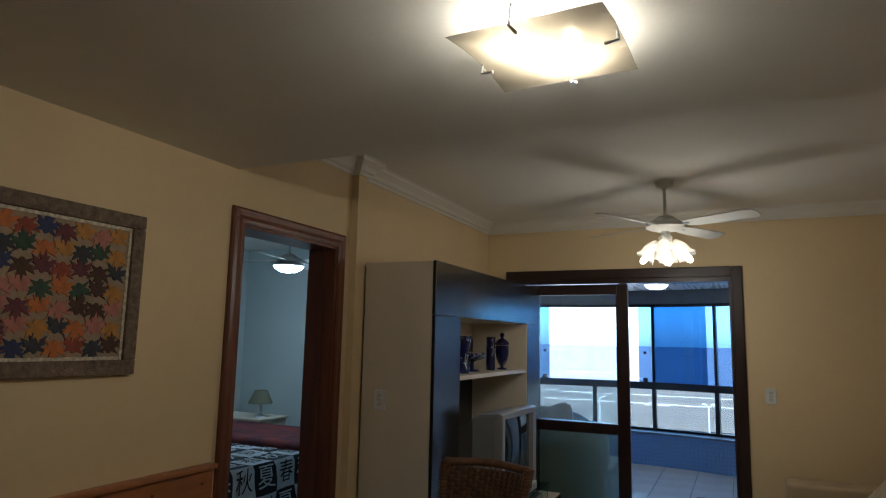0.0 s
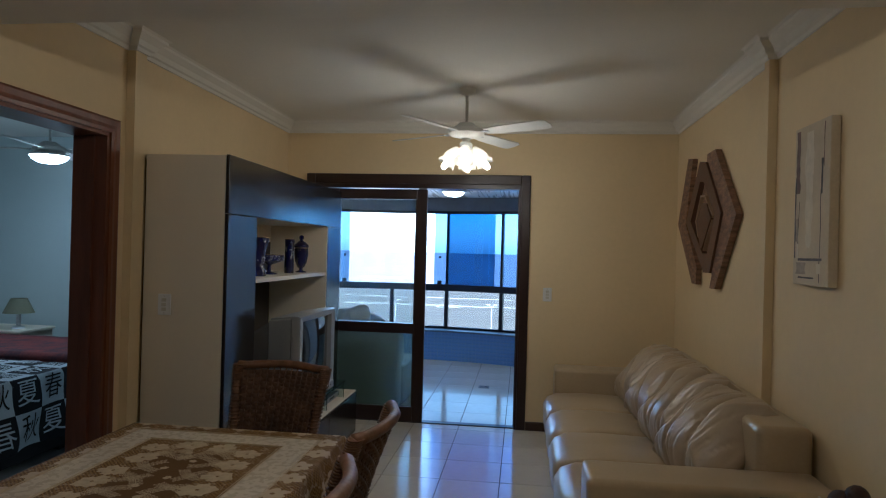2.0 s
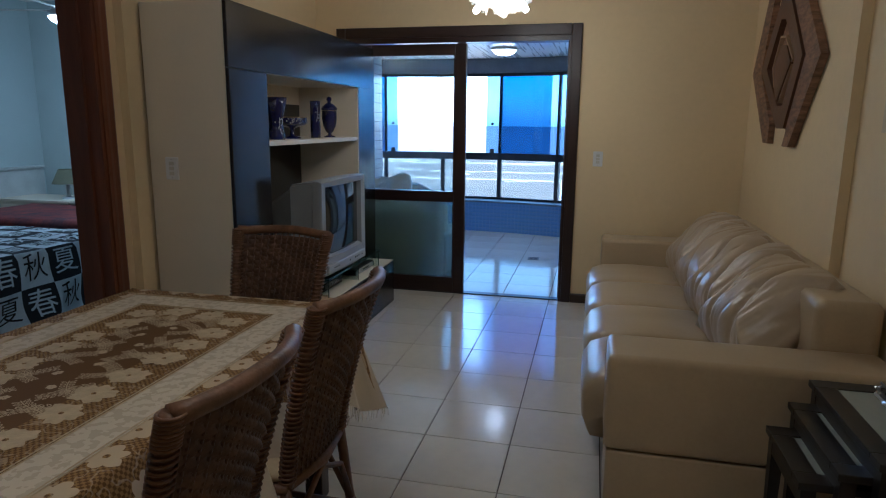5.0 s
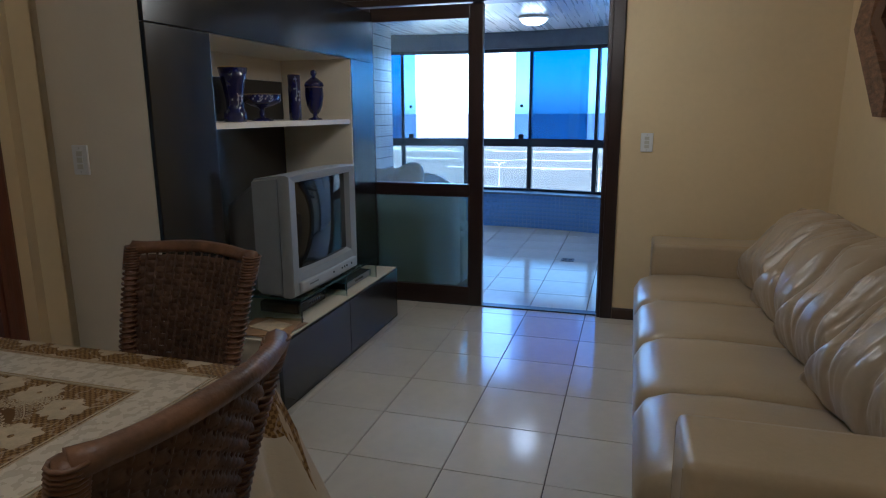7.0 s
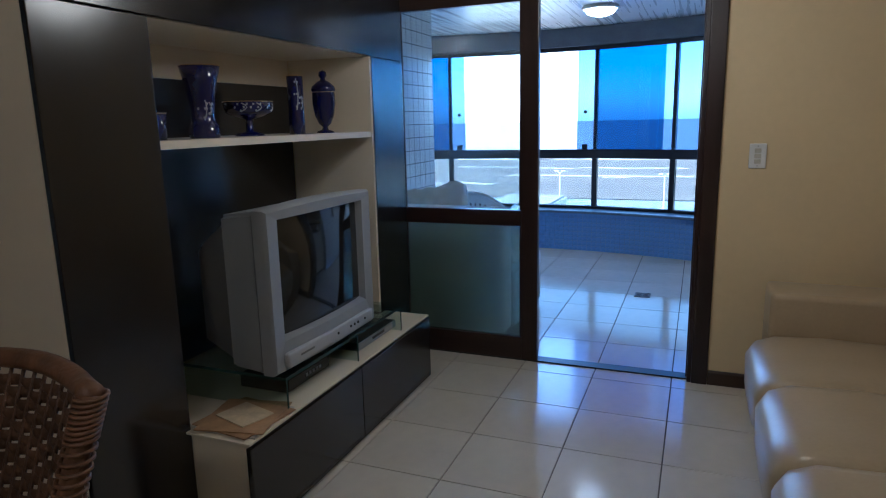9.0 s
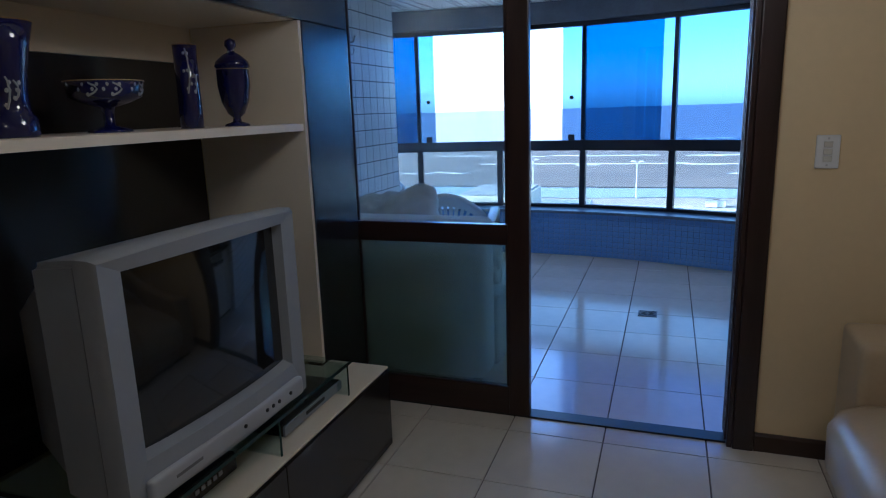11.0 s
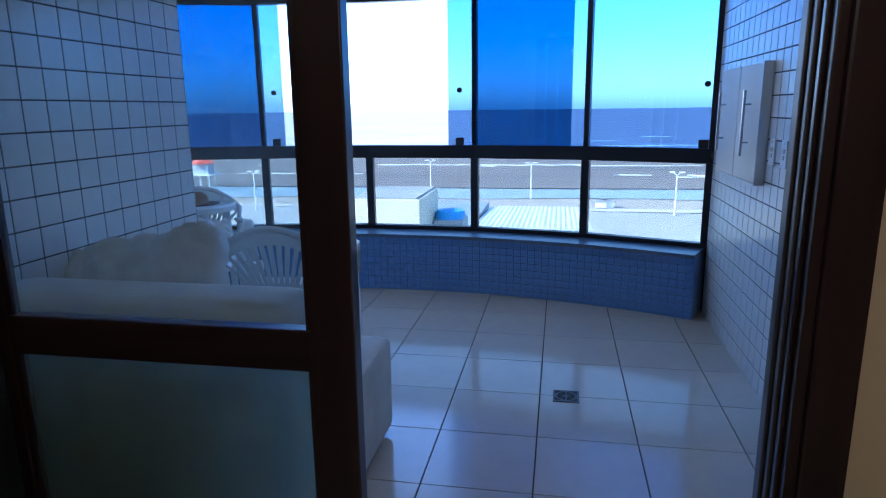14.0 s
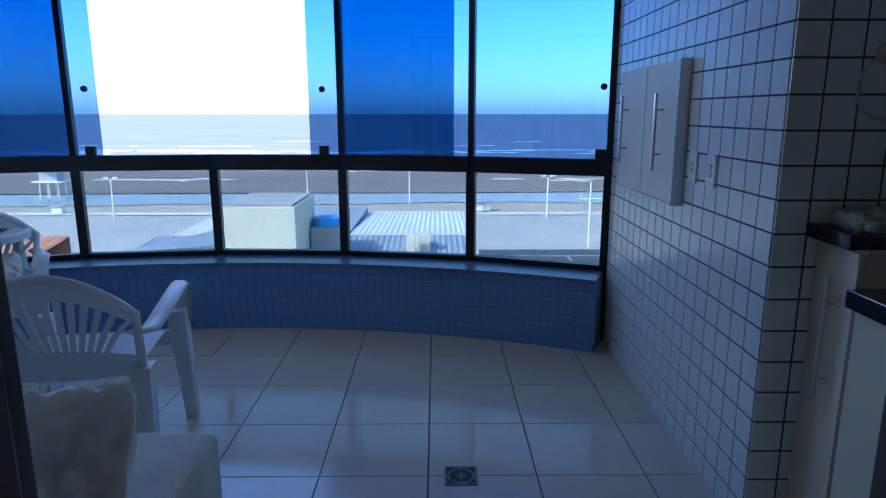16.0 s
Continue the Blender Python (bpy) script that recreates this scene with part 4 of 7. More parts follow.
part("plinth", S(1.085, 1.98, 3.335, 6.05, 0.0, 0.052, 0.0), black_plastic, sofa, "dark recessed plinth")
part("base", S(1.075, 1.99, 3.585, 5.845, 0.03, 0.262, 0.015), leather, sofa, smooth=True)
part("arm_base", S(1.06, 2.0, 3.318, 3.58, 0.05, 0.258, 0.012), leather, sofa, smooth=True)
part("near_arm", S(1.05, 2.02, 3.31, 3.582, 0.264, 0.632, 0.028), leather, sofa, smooth=True)
part("far_arm", S(1.05, 2.0, 5.85, 6.11, 0.03, 0.62, 0.028), leather, sofa, smooth=True)
part("back", S(1.80, 2.03, 3.585, 5.845, 0.262, 0.815, 0.04), leather, sofa, smooth=True)
for y in (3.335, 3.565):
    part("piping", tube([(1.053 - 1.5, y - 4.72, z) for z in (0.275, 0.45, 0.61)], 0.004, 6), leather, sofa)


def seat_pad(w, seed):
    """One seat: a rolled front edge that hangs over the base."""
    prof = [(0.82, 0.0), (0.82, 0.16), (0.60, 0.185), (0.30, 0.195), (0.10, 0.185), (0.03, 0.155), (0.0, 0.10), (0.005, -0.02), (0.03, -0.085), (0.09, -0.09), (0.115, -0.05), (0.12, 0.0)]
    b = bmesh.new()
    n = 12
    rows = []
    for i in range(n + 1):
        u = 2 * i / n - 1
        e = 1 - 0.10 * abs(u) ** 5
        row = []
        for x, z in prof:
            zz = z * (e if z > 0.05 else 1) + 0.006 * noise.noise(Vector((x * 5 + seed, u * 2, z * 3)))
            row.append(b.verts.new((x + 0.02 * abs(u) ** 6, u * w / 2, zz)))
        rows.append(row)
    k = len(prof)
    for p, q in zip(rows, rows[1:]):
        for j in range(k):
            b.faces.new((p[j], p[(j + 1) % k], q[(j + 1) % k], q[j]))
    b.faces.new(rows[0])
    b.faces.new(rows[-1][::-1])
    return b


for k in range(4):
    b = seat_pad(0.563, k * 3.3)
    b.transform(Matrix.Translation((0.955 - 1.5, 3.868 + 0.565 * k - 4.72, 0.264)))
    part("seat_cushion", b, leather, sofa, smooth="all")
for k, (y, lean, turn, sd) in enumerate(((3.99, 50, 14, 1.0), (4.46, 54, 12, 2.4), (4.95, 52, 13, 5.1), (5.45, 54, 10, 8.2))):
    pl = slouched(0.55, 0.52, 0.30, sd)
    ob = solid("sofa_cushion", pl, satin, "slouched wrinkled cream leather back cushion leaning on the sofa", "cushion", "sofa back cushions", smooth="all")
    ob.matrix_basis = Matrix.Translation((1.63, y, 0.452)) @ Matrix.Rotation(radians(-90 + turn), 4, "Z") @ Matrix.Rotation(radians(lean), 4, "X") @ Matrix.Translation((0, 0.225, -0.11))

# ---- nest of tables with a bowl ----
table_glass = mat("frosted_table_glass", (0.30, 0.33, 0.31), 0.25, vary=0.06)


def nest_table(x0, x1, y0, y1, h, label):
    ob = thing("nest_table", ((x0 + x1) / 2, (y0 + y1) / 2, 0), label, "side table", "nest of tables")
    w, d = (x1 - x0) / 2, (y1 - y0) / 2
    m = 0.065
    for a in ((-w, w, -d, -d + m), (-w, w, d - m, d), (-w, -w + m, -d + m, d - m), (w - m, w, -d + m, d - m)):
        part("top_frame", box(*a, h - 0.022, h, 0.003), black_wood, ob)
    part("glass_inset", box(-w + m, w - m, -d + m, d - m, h - 0.014, h - 0.004), table_glass, ob, "frosted glass inset")
    for sx in (-1, 1):
        for sy in (-1, 1):
            b = frustum(0, 1, (-0.012, 0.012, -0.012, 0.012), (-0.02, 0.02, -0.02, 0.02))
            b.transform(Matrix.Translation((sx * (w - 0.03), sy * (d - 0.03), 0)) @ Matrix.Rotation(radians(-90), 4, "Y") @ Matrix.Scale(h - 0.022, 4, (1, 0, 0)))
            part("leg", b, black_wood, ob)
        part("apron", box(sx * (w - 0.02) - 0.008, sx * (w - 0.02) + 0.008, -d + 0.05, d - 0.05, h - 0.075, h - 0.022), black_wood, ob)
    part("apron", box(-w + 0.05, w - 0.05, d - 0.028, d - 0.012, h - 0.075, h - 0.022), black_wood, ob)
    return ob


nest_table(1.70, 2.05, 2.72, 3.285, 0.62, "black wooden side table with frosted glass inset, largest of the nest")
nest_table(1.63, 2.00, 2.77, 3.235, 0.555, "black wooden side table with frosted glass inset, middle of the nest")
nest_table(1.555, 1.95, 2.82, 3.175, 0.49, "black wooden side table with frosted glass inset, smallest of the nest")
BS = 0.92
bowl = thing("woven_metal_bowl", (1.905, 3.0, 0.62), "silver wire bowl filled with dark dried balls", "bowl")
for k in range(7):
    r = BS * (0.055 + 0.011 * k)
    z = 0.008 + 0.010 * k
    part("hoop", tube([((r + 0.004 * math.sin(9 * a + k * math.pi)) * math.cos(a), (r + 0.004 * math.sin(9 * a + k * math.pi)) * math.sin(a), z + 0.003 * math.sin(9 * a + k)) for a in [2 * math.pi * q / 40 for q in range(40)]], 0.004, 6, True), chrome, bowl)
for k in range(14):
    a = 2 * math.pi * k / 14
    part("rib", tube([(BS * (0.05 + 0.075 * t) * math.cos(a + 0.5 * t), BS * (0.05 + 0.075 * t) * math.sin(a + 0.5 * t), 0.004 + 0.08 * t) for t in (0, 0.35, 0.7, 1)], 0.004, 6), chrome, bowl)
dried = mat("dried_pod_brown", (0.035, 0.014, 0.010), 0.55, vary=0.6, scale=20, fine=90, bump=0.5, bump_scale=60)
for k, (x, y, z, r) in enumerate(((-0.02, 0.04, 0.085, 0.055), (0.045, -0.035, 0.08, 0.05), (-0.055, -0.05, 0.075, 0.045), (0.06, 0.045, 0.07, 0.042), (0.0, -0.005, 0.045, 0.04), (0.01, 0.0, 0.135, 0.04))):
    b = bmesh.new()
    bmesh.ops.create_icosphere(b, subdivisions=3, radius=r)
    for v in b.verts:
        v.co *= 1 + 0.10 * noise.noise(v.co * 40 + Vector((k * 5, 0, 0)))
    b.transform(Matrix.Scale(BS, 4) @ Matrix.Translation((x, y, z)))
    part("dried_ball", b, dried, bowl, "dark brown dried pod ball", smooth="all")

# ---- wall art ----
art_wood = mat("rough_brown_wood", (0.20, 0.112, 0.066), 0.55, vary=0.65, scale=9, fine=60, stretch=(1, 1.5, 5), bump=0.4, bump_scale=30)
art_dark = mat("dark_art_wood", (0.105, 0.050, 0.028), 0.5, vary=0.3, scale=8, bump=0.15)
art = thing("hexagon_wall_art", (XR, 5.355, 1.805), "rustic wooden wall art of nested long hexagons", "wall art")


def plate(points, x0, x1):
    b = bmesh.new()
    lo = [b.verts.new((x0, y, z)) for y, z in points]
    hi = [b.verts.new((x1, y, z)) for y, z in points]
    b.faces.new(lo)
    b.faces.new(hi[::-1])
    k = len(points)
    for i in range(k):
        b.faces.new((lo[i], lo[(i + 1) % k], hi[(i + 1) % k], hi[i]))
    return b


def ring(outer, inner, x0, x1):
    b = bmesh.new()
    o0, o1 = [b.verts.new((x0, y, z)) for y, z in outer], [b.verts.new((x1, y, z)) for y, z in outer]
    i0, i1 = [b.verts.new((x0, y, z)) for y, z in inner], [b.verts.new((x1, y, z)) for y, z in inner]
    k = len(outer)
    for i in range(k):
        j = (i + 1) % k
        for f in ((o0[i], o0[j], o1[j], o1[i]), (i0[i], i0[j], i1[j], i1[i]), (o1[i], o1[j], i1[j], i1[i]), (o0[i], o0[j], i0[j], i0[i])):
            b.faces.new(f)
    return b


part("far_chevron", plate([(0.72, 0.0), (0.44, 0.495), (0.30, 0.475), (0.475, 0.0), (0.13, -0.335), (0.14, -0.46), (0.255, -0.457)], -0.04, -0.004), art_wood, art)
part("near_chevron", plate([(-0.72, 0.0), (-0.27, 0.455), (-0.085, 0.45), (-0.08, 0.35), (-0.36, 0.02), (-0.28, -0.18), (-0.195, -0.32), (-0.26, -0.38), (-0.21, -0.468), (-0.33, -0.468)], -0.045, -0.004), art_wood, art)
part("middle_frame", ring([(0.39, 0.0), (0.035, 0.415), (-0.115, 0.39), (-0.475, 0.02), (-0.255, -0.366), (-0.11, -0.366)], [(0.25, 0.0), (0.02, 0.27), (-0.07, 0.26), (-0.34, 0.02), (-0.19, -0.235), (-0.08, -0.235)], -0.06, -0.004), art_dark, art)
part("middle_ground", plate([(0.25, 0.0), (0.02, 0.27), (-0.07, 0.26), (-0.34, 0.02), (-0.19, -0.235), (-0.08, -0.235)], -0.025, -0.004), art_wood, art)
part("inner_frame", ring([(0.16, 0.0), (0.037, 0.178), (-0.07, 0.166), (-0.264, 0.017), (-0.05, -0.225), (0.03, -0.225)], [(0.145, 0.0), (0.033, 0.166), (-0.066, 0.154), (-0.25, 0.015), (-0.048, -0.213), (0.026, -0.213)], -0.05, -0.025), mat("pale_art_edge", (0.40, 0.27, 0.16), 0.5, vary=0.2), art, "pale worn edge strip")
part("centre", plate([(0.10, 0.0), (-0.037, 0.116), (-0.142, 0.105), (-0.25, 0.0), (-0.05, -0.2), (-0.01, -0.2)], -0.058, -0.025), art_dark, art)
canvas = thing("canvas_painting", (XR, 3.655, 1.787), "tall box canvas with beige, grey and brown abstract strokes", "painting")
part("canvas_block", box(-0.042, -0.003, -0.172, 0.172, -0.357, 0.357, 0.004), mat("canvas_beige", (0.58, 0.49, 0.35), 0.8, vary=0.12, scale=5, fine=60, bump=0.2, bump_scale=90), canvas)
rng = random.Random(11)
stroke_m = [mat("stroke_brown", (0.16, 0.10, 0.08), 0.6, vary=0.4, scale=20, bump=0.4), mat("stroke_dark", (0.05, 0.04, 0.04), 0.5, vary=0.3, scale=20, bump=0.4), mat("stroke_white", (0.66, 0.59, 0.46), 0.6, vary=0.1, scale=20, bump=0.4), mat("stroke_grey", (0.36, 0.29, 0.22), 0.6, vary=0.25, scale=15, bump=0.4)]
for y, w, z0, z1, m in ((0.19, 0.075, 0.06, 0.36, 0), (0.215, 0.022, -0.25, 0.14, 1), (0.165, 0.012, -0.24, 0.02, 1), (0.185, 0.04, -0.17, -0.06, 3), (0.18, 0.03, -0.25, -0.18, 2), (-0.135, 0.012, -0.36, 0.06, 1), (-0.15, 0.03, 0.04, 0.20, 1), (-0.17, 0.014, 0.16, 0.36, 0), (0.12, 0.19, -0.325, -0.27, 3), (0.0, 0.42, -0.262, -0.25, 1), (0.05, 0.26, -0.345, -0.337, 1), (-0.13, 0.07, -0.32, -0.275, 2), (0.02, 0.12, -0.2, 0.34, 2)):
    n = 16
    b = bmesh.new()
    rows = []
    for i in range(n + 1):
        u = i / n
        z = z0 + (z1 - z0) * u
        dy, hw = 0.012 * noise.noise(Vector((y * 40, z * 9, 1))), w / 2 * (0.75 + 0.5 * noise.noise(Vector((y * 31, z * 17, 5))))
        rows.append((b.verts.new((-0.0432 - 0.0015 * m / 3, (y + dy - hw) * 0.7, z * 0.95)), b.verts.new((-0.0432 - 0.0015 * m / 3, (y + dy + hw) * 0.7, z * 0.95))))
    for p, q in zip(rows, rows[1:]):
        b.faces.new((p[0], q[0], q[1], p[1]))
    part("paint_stroke", b, stroke_m[m], canvas)

# framed leaf mosaic on the west wall
pic = thing("framed_leaf_picture", (XL, 1.978, 1.721), "framed mosaic of coloured maple leaves on taupe cloth", "picture")
pw, ph = 0.395, 0.31
rattan_frame = mat("grey_brown_woven_frame", (0.17, 0.125, 0.085), 0.7, vary=0.5, scale=40, fine=120, bump=0.6, bump_scale=140)
for a in ((-pw, pw, ph - 0.055, ph), (-pw, pw, -ph, -ph + 0.055)):
    part("frame_bar", box(0.003, 0.028, a[0], a[1], a[2], a[3], 0.006), rattan_frame, pic)
for a in ((-pw, -pw + 0.055, -ph + 0.055, ph - 0.055), (pw - 0.055, pw, -ph + 0.055, ph - 0.055)):
    part("frame_bar", box(0.003, 0.028, a[0], a[1], a[2], a[3], 0.006), rattan_frame, pic)
part("backing", box(0.003, 0.012, -pw + 0.05, pw - 0.05, -ph + 0.05, ph - 0.05), mat("taupe_cloth", (0.36, 0.28, 0.18), 0.9, vary=0.15, scale=30, fine=200, bump=0.3, bump_scale=200), pic)
part("inner_line", ring([(-pw + 0.056, -ph + 0.056), (pw - 0.056, -ph + 0.056), (pw - 0.056, ph - 0.056), (-pw + 0.056, ph - 0.056)], [(-pw + 0.068, -ph + 0.068), (pw - 0.068, -ph + 0.068), (pw - 0.068, ph - 0.068), (-pw + 0.068, ph - 0.068)], 0.012, 0.017), mat("cream_inlay", (0.6, 0.55, 0.42), 0.6, vary=0.4, scale=60), pic, "cream inlaid line")
leaf_cols = ((0.26, 0.055, 0.03), (0.48, 0.15, 0.03), (0.035, 0.04, 0.055), (0.035, 0.075, 0.045), (0.12, 0.03, 0.04), (0.45, 0.22, 0.04), (0.42, 0.17, 0.13), (0.03, 0.04, 0.12), (0.07, 0.03, 0.02))
leaf_m = [mat("leaf_%d" % i, c, 0.7, vary=0.25, scale=25, fine=120, bump=0.2) for i, c in enumerate(leaf_cols)]
leaf_half = ((90, 0.050), (79, 0.030), (66, 0.036), (56, 0.019), (36, 0.047), (20, 0.030), (8, 0.034), (-6, 0.018), (-30, 0.040), (-52, 0.015), (-80, 0.020))
leaf_pts = [(1.2 * r * math.cos(radians(a)), 1.2 * r * math.sin(radians(a))) for a, r in leaf_half] + [(-1.2 * r * math.cos(radians(a)), 1.2 * r * math.sin(radians(a))) for a, r in leaf_half[:0:-1]]
leaf_meshes = []
for m in leaf_m:
    leaf_meshes.append(mesh_of(plate(leaf_pts, 0.012, 0.0155), "leaf", m))
rng = random.Random(3)
for i in range(9):
    for j in range(7):
        ob = new("leaf", leaf_meshes[rng.randrange(len(leaf_meshes))])
        ob.parent = pic
        ob.matrix_basis = Matrix.Translation((0.0005 * ((i + j) % 3), -0.285 + 0.0712 * i, -0.205 + 0.0683 * j)) @ Matrix.Rotation(radians(180 * ((i + j) % 2) + rng.uniform(-14, 14)), 4, "X")

# wooden bench along the west wall
bench = thing("dining_bench", (-1.2, 1.3, 0), "orange varnished wooden bench with a plank back", "bench")
part("back_board", box(-0.178, -0.145, -1.1, 1.525, 0.55, 0.985, 0.008), bench_wood, bench)
part("cap_rail", box(-0.179, -0.125, -1.1, 1.53, 0.985, 1.008, 0.008), bench_wood, bench)
part("seat", box(-0.14, 0.24, -1.1, 1.5, 0.42, 0.455, 0.01), bench_wood, bench)
part("front_board", box(0.18, 0.21, -1.08, 1.48, 0.0, 0.42, 0.004), bench_wood, bench)
for y in (-0.9, 0.2, 1.2, 1.46):
    kb = lathe([(0, 0), (0.008, 0), (0.006, 0.004), (0, 0.005)], 10)
    kb.transform(Matrix.Translation((-0.145, y, 0.93)) @ Matrix.Rotation(radians(90), 4, "Y"))
    part("screw_cap", kb, art_dark, bench)

# ---- dining table, cloth and chairs ----
TX, TY, TA, TB = -0.415, 2.455, 0.465, 0.80
dt = thing("dining_table", (TX, TY, 0), "rectangular wooden dining table under a lace cloth", "table")
part("tabletop", box(-TA, TA, -TB, TB, 0.725, 0.757, 0.01), wood_red_shaded, dt)
for sx in (-1, 1):
    for sy in (-1, 1):
        part("leg", box(sx * (TA - 0.08) - 0.035, sx * (TA - 0.08) + 0.035, sy * (TB - 0.1) - 0.035, sy * (TB - 0.1) + 0.035, 0, 0.725, 0.006), wood_red_shaded, dt)
    part("apron", box(sx * (TA - 0.08) - 0.012, sx * (TA - 0.08) + 0.012, -TB + 0.14, TB - 0.14, 0.64, 0.725), wood_red_shaded, dt)


def lace_mat():
    m = bpy.data.materials.new("brown_lace_cloth")
    m.use_nodes = True
    nt = m.node_tree
    N = nt.nodes.new
    b = nt.nodes["Principled BSDF"]
    tc = N("ShaderNodeTexCoord")
    sep = N("ShaderNodeSeparateXYZ")
    nt.links.new(tc.outputs["UV"], sep.inputs[0])

    def math_node(op, a, c=None, d=None):
        q = N("ShaderNodeMath")
        q.operation = op
        for i, v in enumerate((a, c, d)):
            if v is None:
                continue
            if isinstance(v, (int, float)):
                q.inputs[i].default_value = v
            else:
                nt.links.new(v, q.inputs[i])
        return q.outputs[0]
    u, v = sep.outputs[0], sep.outputs[1]
    du = math_node("SUBTRACT", math_node("ABSOLUTE", u), TA)
    dv = math_node("SUBTRACT", math_node("ABSOLUTE", v), TB)
    d = math_node("MAXIMUM", du, dv)
    # flowers: cells with petals cut by the angle round the cell's heart
    warp = N("ShaderNodeTexNoise")
    warp.inputs["Scale"].default_value = 14
    nt.links.new(tc.outputs["UV"], warp.inputs["Vector"])
    vo = N("ShaderNodeTexVoronoi")
    vo.inputs["Scale"].default_value, vo.inputs["Randomness"].default_value = 7.4, 0.22
    nt.links.new(tc.outputs["UV"], vo.inputs["Vector"])
    off = N("ShaderNodeVectorMath")
    off.operation = "SUBTRACT"
    sc = N("ShaderNodeVectorMath")
    sc.operation = "SCALE"
    sc.inputs["Scale"].default_value = 1.0
    nt.links.new(tc.outputs["UV"], sc.inputs[0])
    nt.links.new(sc.outputs[0], off.inputs[0])
    nt.links.new(vo.outputs["Position"], off.inputs[1])
    s2 = N("ShaderNodeSeparateXYZ")
    nt.links.new(off.outputs[0], s2.inputs[0])
    ang = math_node("ARCTAN2", s2.outputs[1], s2.outputs[0])
    rad = math_node("SQRT", math_node("ADD", math_node("POWER", s2.outputs[0], 2), math_node("POWER", s2.outputs[1], 2)))
    petal = math_node("MULTIPLY_ADD", math_node("ABSOLUTE", math_node("SINE", math_node("MULTIPLY", ang, 3.0))), 0.015, 0.034)
    petal = math_node("ADD", petal, math_node("MULTIPLY", math_node("SUBTRACT", warp.outputs[0], 0.5), 0.03))
    flower = math_node("LESS_THAN", rad, petal)
    heart = math_node("LESS_THAN", rad, 0.008)
    flower = math_node("MULTIPLY", math_node("SUBTRACT", flower, heart), math_node("GREATER_THAN", d, -0.1))
    # stems and leaf edges
    wv = N("ShaderNodeTexNoise")
    wv.inputs["Scale"].default_value, wv.inputs["Detail"].default_value, wv.inputs["Distortion"].default_value = 26, 1, 0.6
    nt.links.new(tc.outputs["UV"], wv.inputs["Vector"])
    stems = math_node("LESS_THAN", math_node("ABSOLUTE", math_node("SUBTRACT", wv.outputs[0], 0.5)), 0.024)
    stems = math_node("MULTIPLY", stems, math_node("GREATER_THAN", d, -0.33))
    motif = math_node("MAXIMUM", flower, math_node("MULTIPLY", stems, 0.42))
    # net ground
    br = N("ShaderNodeTexChecker")
    br.inputs["Scale"].default_value = 130
    nt.links.new(tc.outputs["UV"], br.inputs["Vector"])
    field = N("ShaderNodeMix")
    field.data_type = "RGBA"
    nt.links.new(motif, field.inputs[0])
    net = N("ShaderNodeMix")
    net.data_type = "RGBA"
    nt.links.new(math_node("MULTIPLY", br.outputs["Fac"], math_node("GREATER_THAN", d, -0.335)), net.inputs[0])
    net.inputs[6].default_value, net.inputs[7].default_value = (0.115, 0.052, 0.007, 1), (0.27, 0.155, 0.040, 1)
    nt.links.new(net.outputs[2], field.inputs[6])
    field.inputs[7].default_value = (0.52, 0.41, 0.265, 1)
    # cream band with a faint shadow figure
    bn = N("ShaderNodeTexNoise")
    bn.inputs["Scale"].default_value, bn.inputs["Detail"].default_value = 38, 2
    nt.links.new(tc.outputs["UV"], bn.inputs["Vector"])
    band = N("ShaderNodeMix")
    band.data_type = "RGBA"
    nt.links.new(math_node("MULTIPLY", math_node("GREATER_THAN", bn.outputs[0], 0.52), math_node("LESS_THAN", d, 0.0)), band.inputs[0])
    band.inputs[6].default_value, band.inputs[7].default_value = (0.60, 0.52, 0.40, 1), (0.49, 0.415, 0.305, 1)
    inner = math_node("LESS_THAN", d, -0.195)
    outer = math_node("GREATER_THAN", d, -0.075)
    lace_on = math_node("MAXIMUM", inner, math_node("MULTIPLY", outer, math_node("LESS_THAN", d, math_node("ADD", 0.10, math_node("MULTIPLY", warp.outputs[0], 0.06)))))
    top = N("ShaderNodeMix")
    top.data_type = "RGBA"
    nt.links.new(lace_on, top.inputs[0])
    nt.links.new(band.outputs[2], top.inputs[6])
    nt.links.new(field.outputs[2], top.inputs[7])
    nt.links.new(top.outputs[2], b.inputs["Base Color"])
    b.inputs["Roughness"].default_value = 0.85
    bp = N("ShaderNodeBump")
    bp.inputs["Strength"].default_value, bp.inputs["Distance"].default_value = 0.5, 0.004
    nt.links.new(math_node("ADD", motif, math_node("MULTIPLY", br.outputs["Fac"], 0.3)), bp.inputs["Height"])
    nt.links.new(bp.outputs[0], b.inputs["Normal"])
    return m


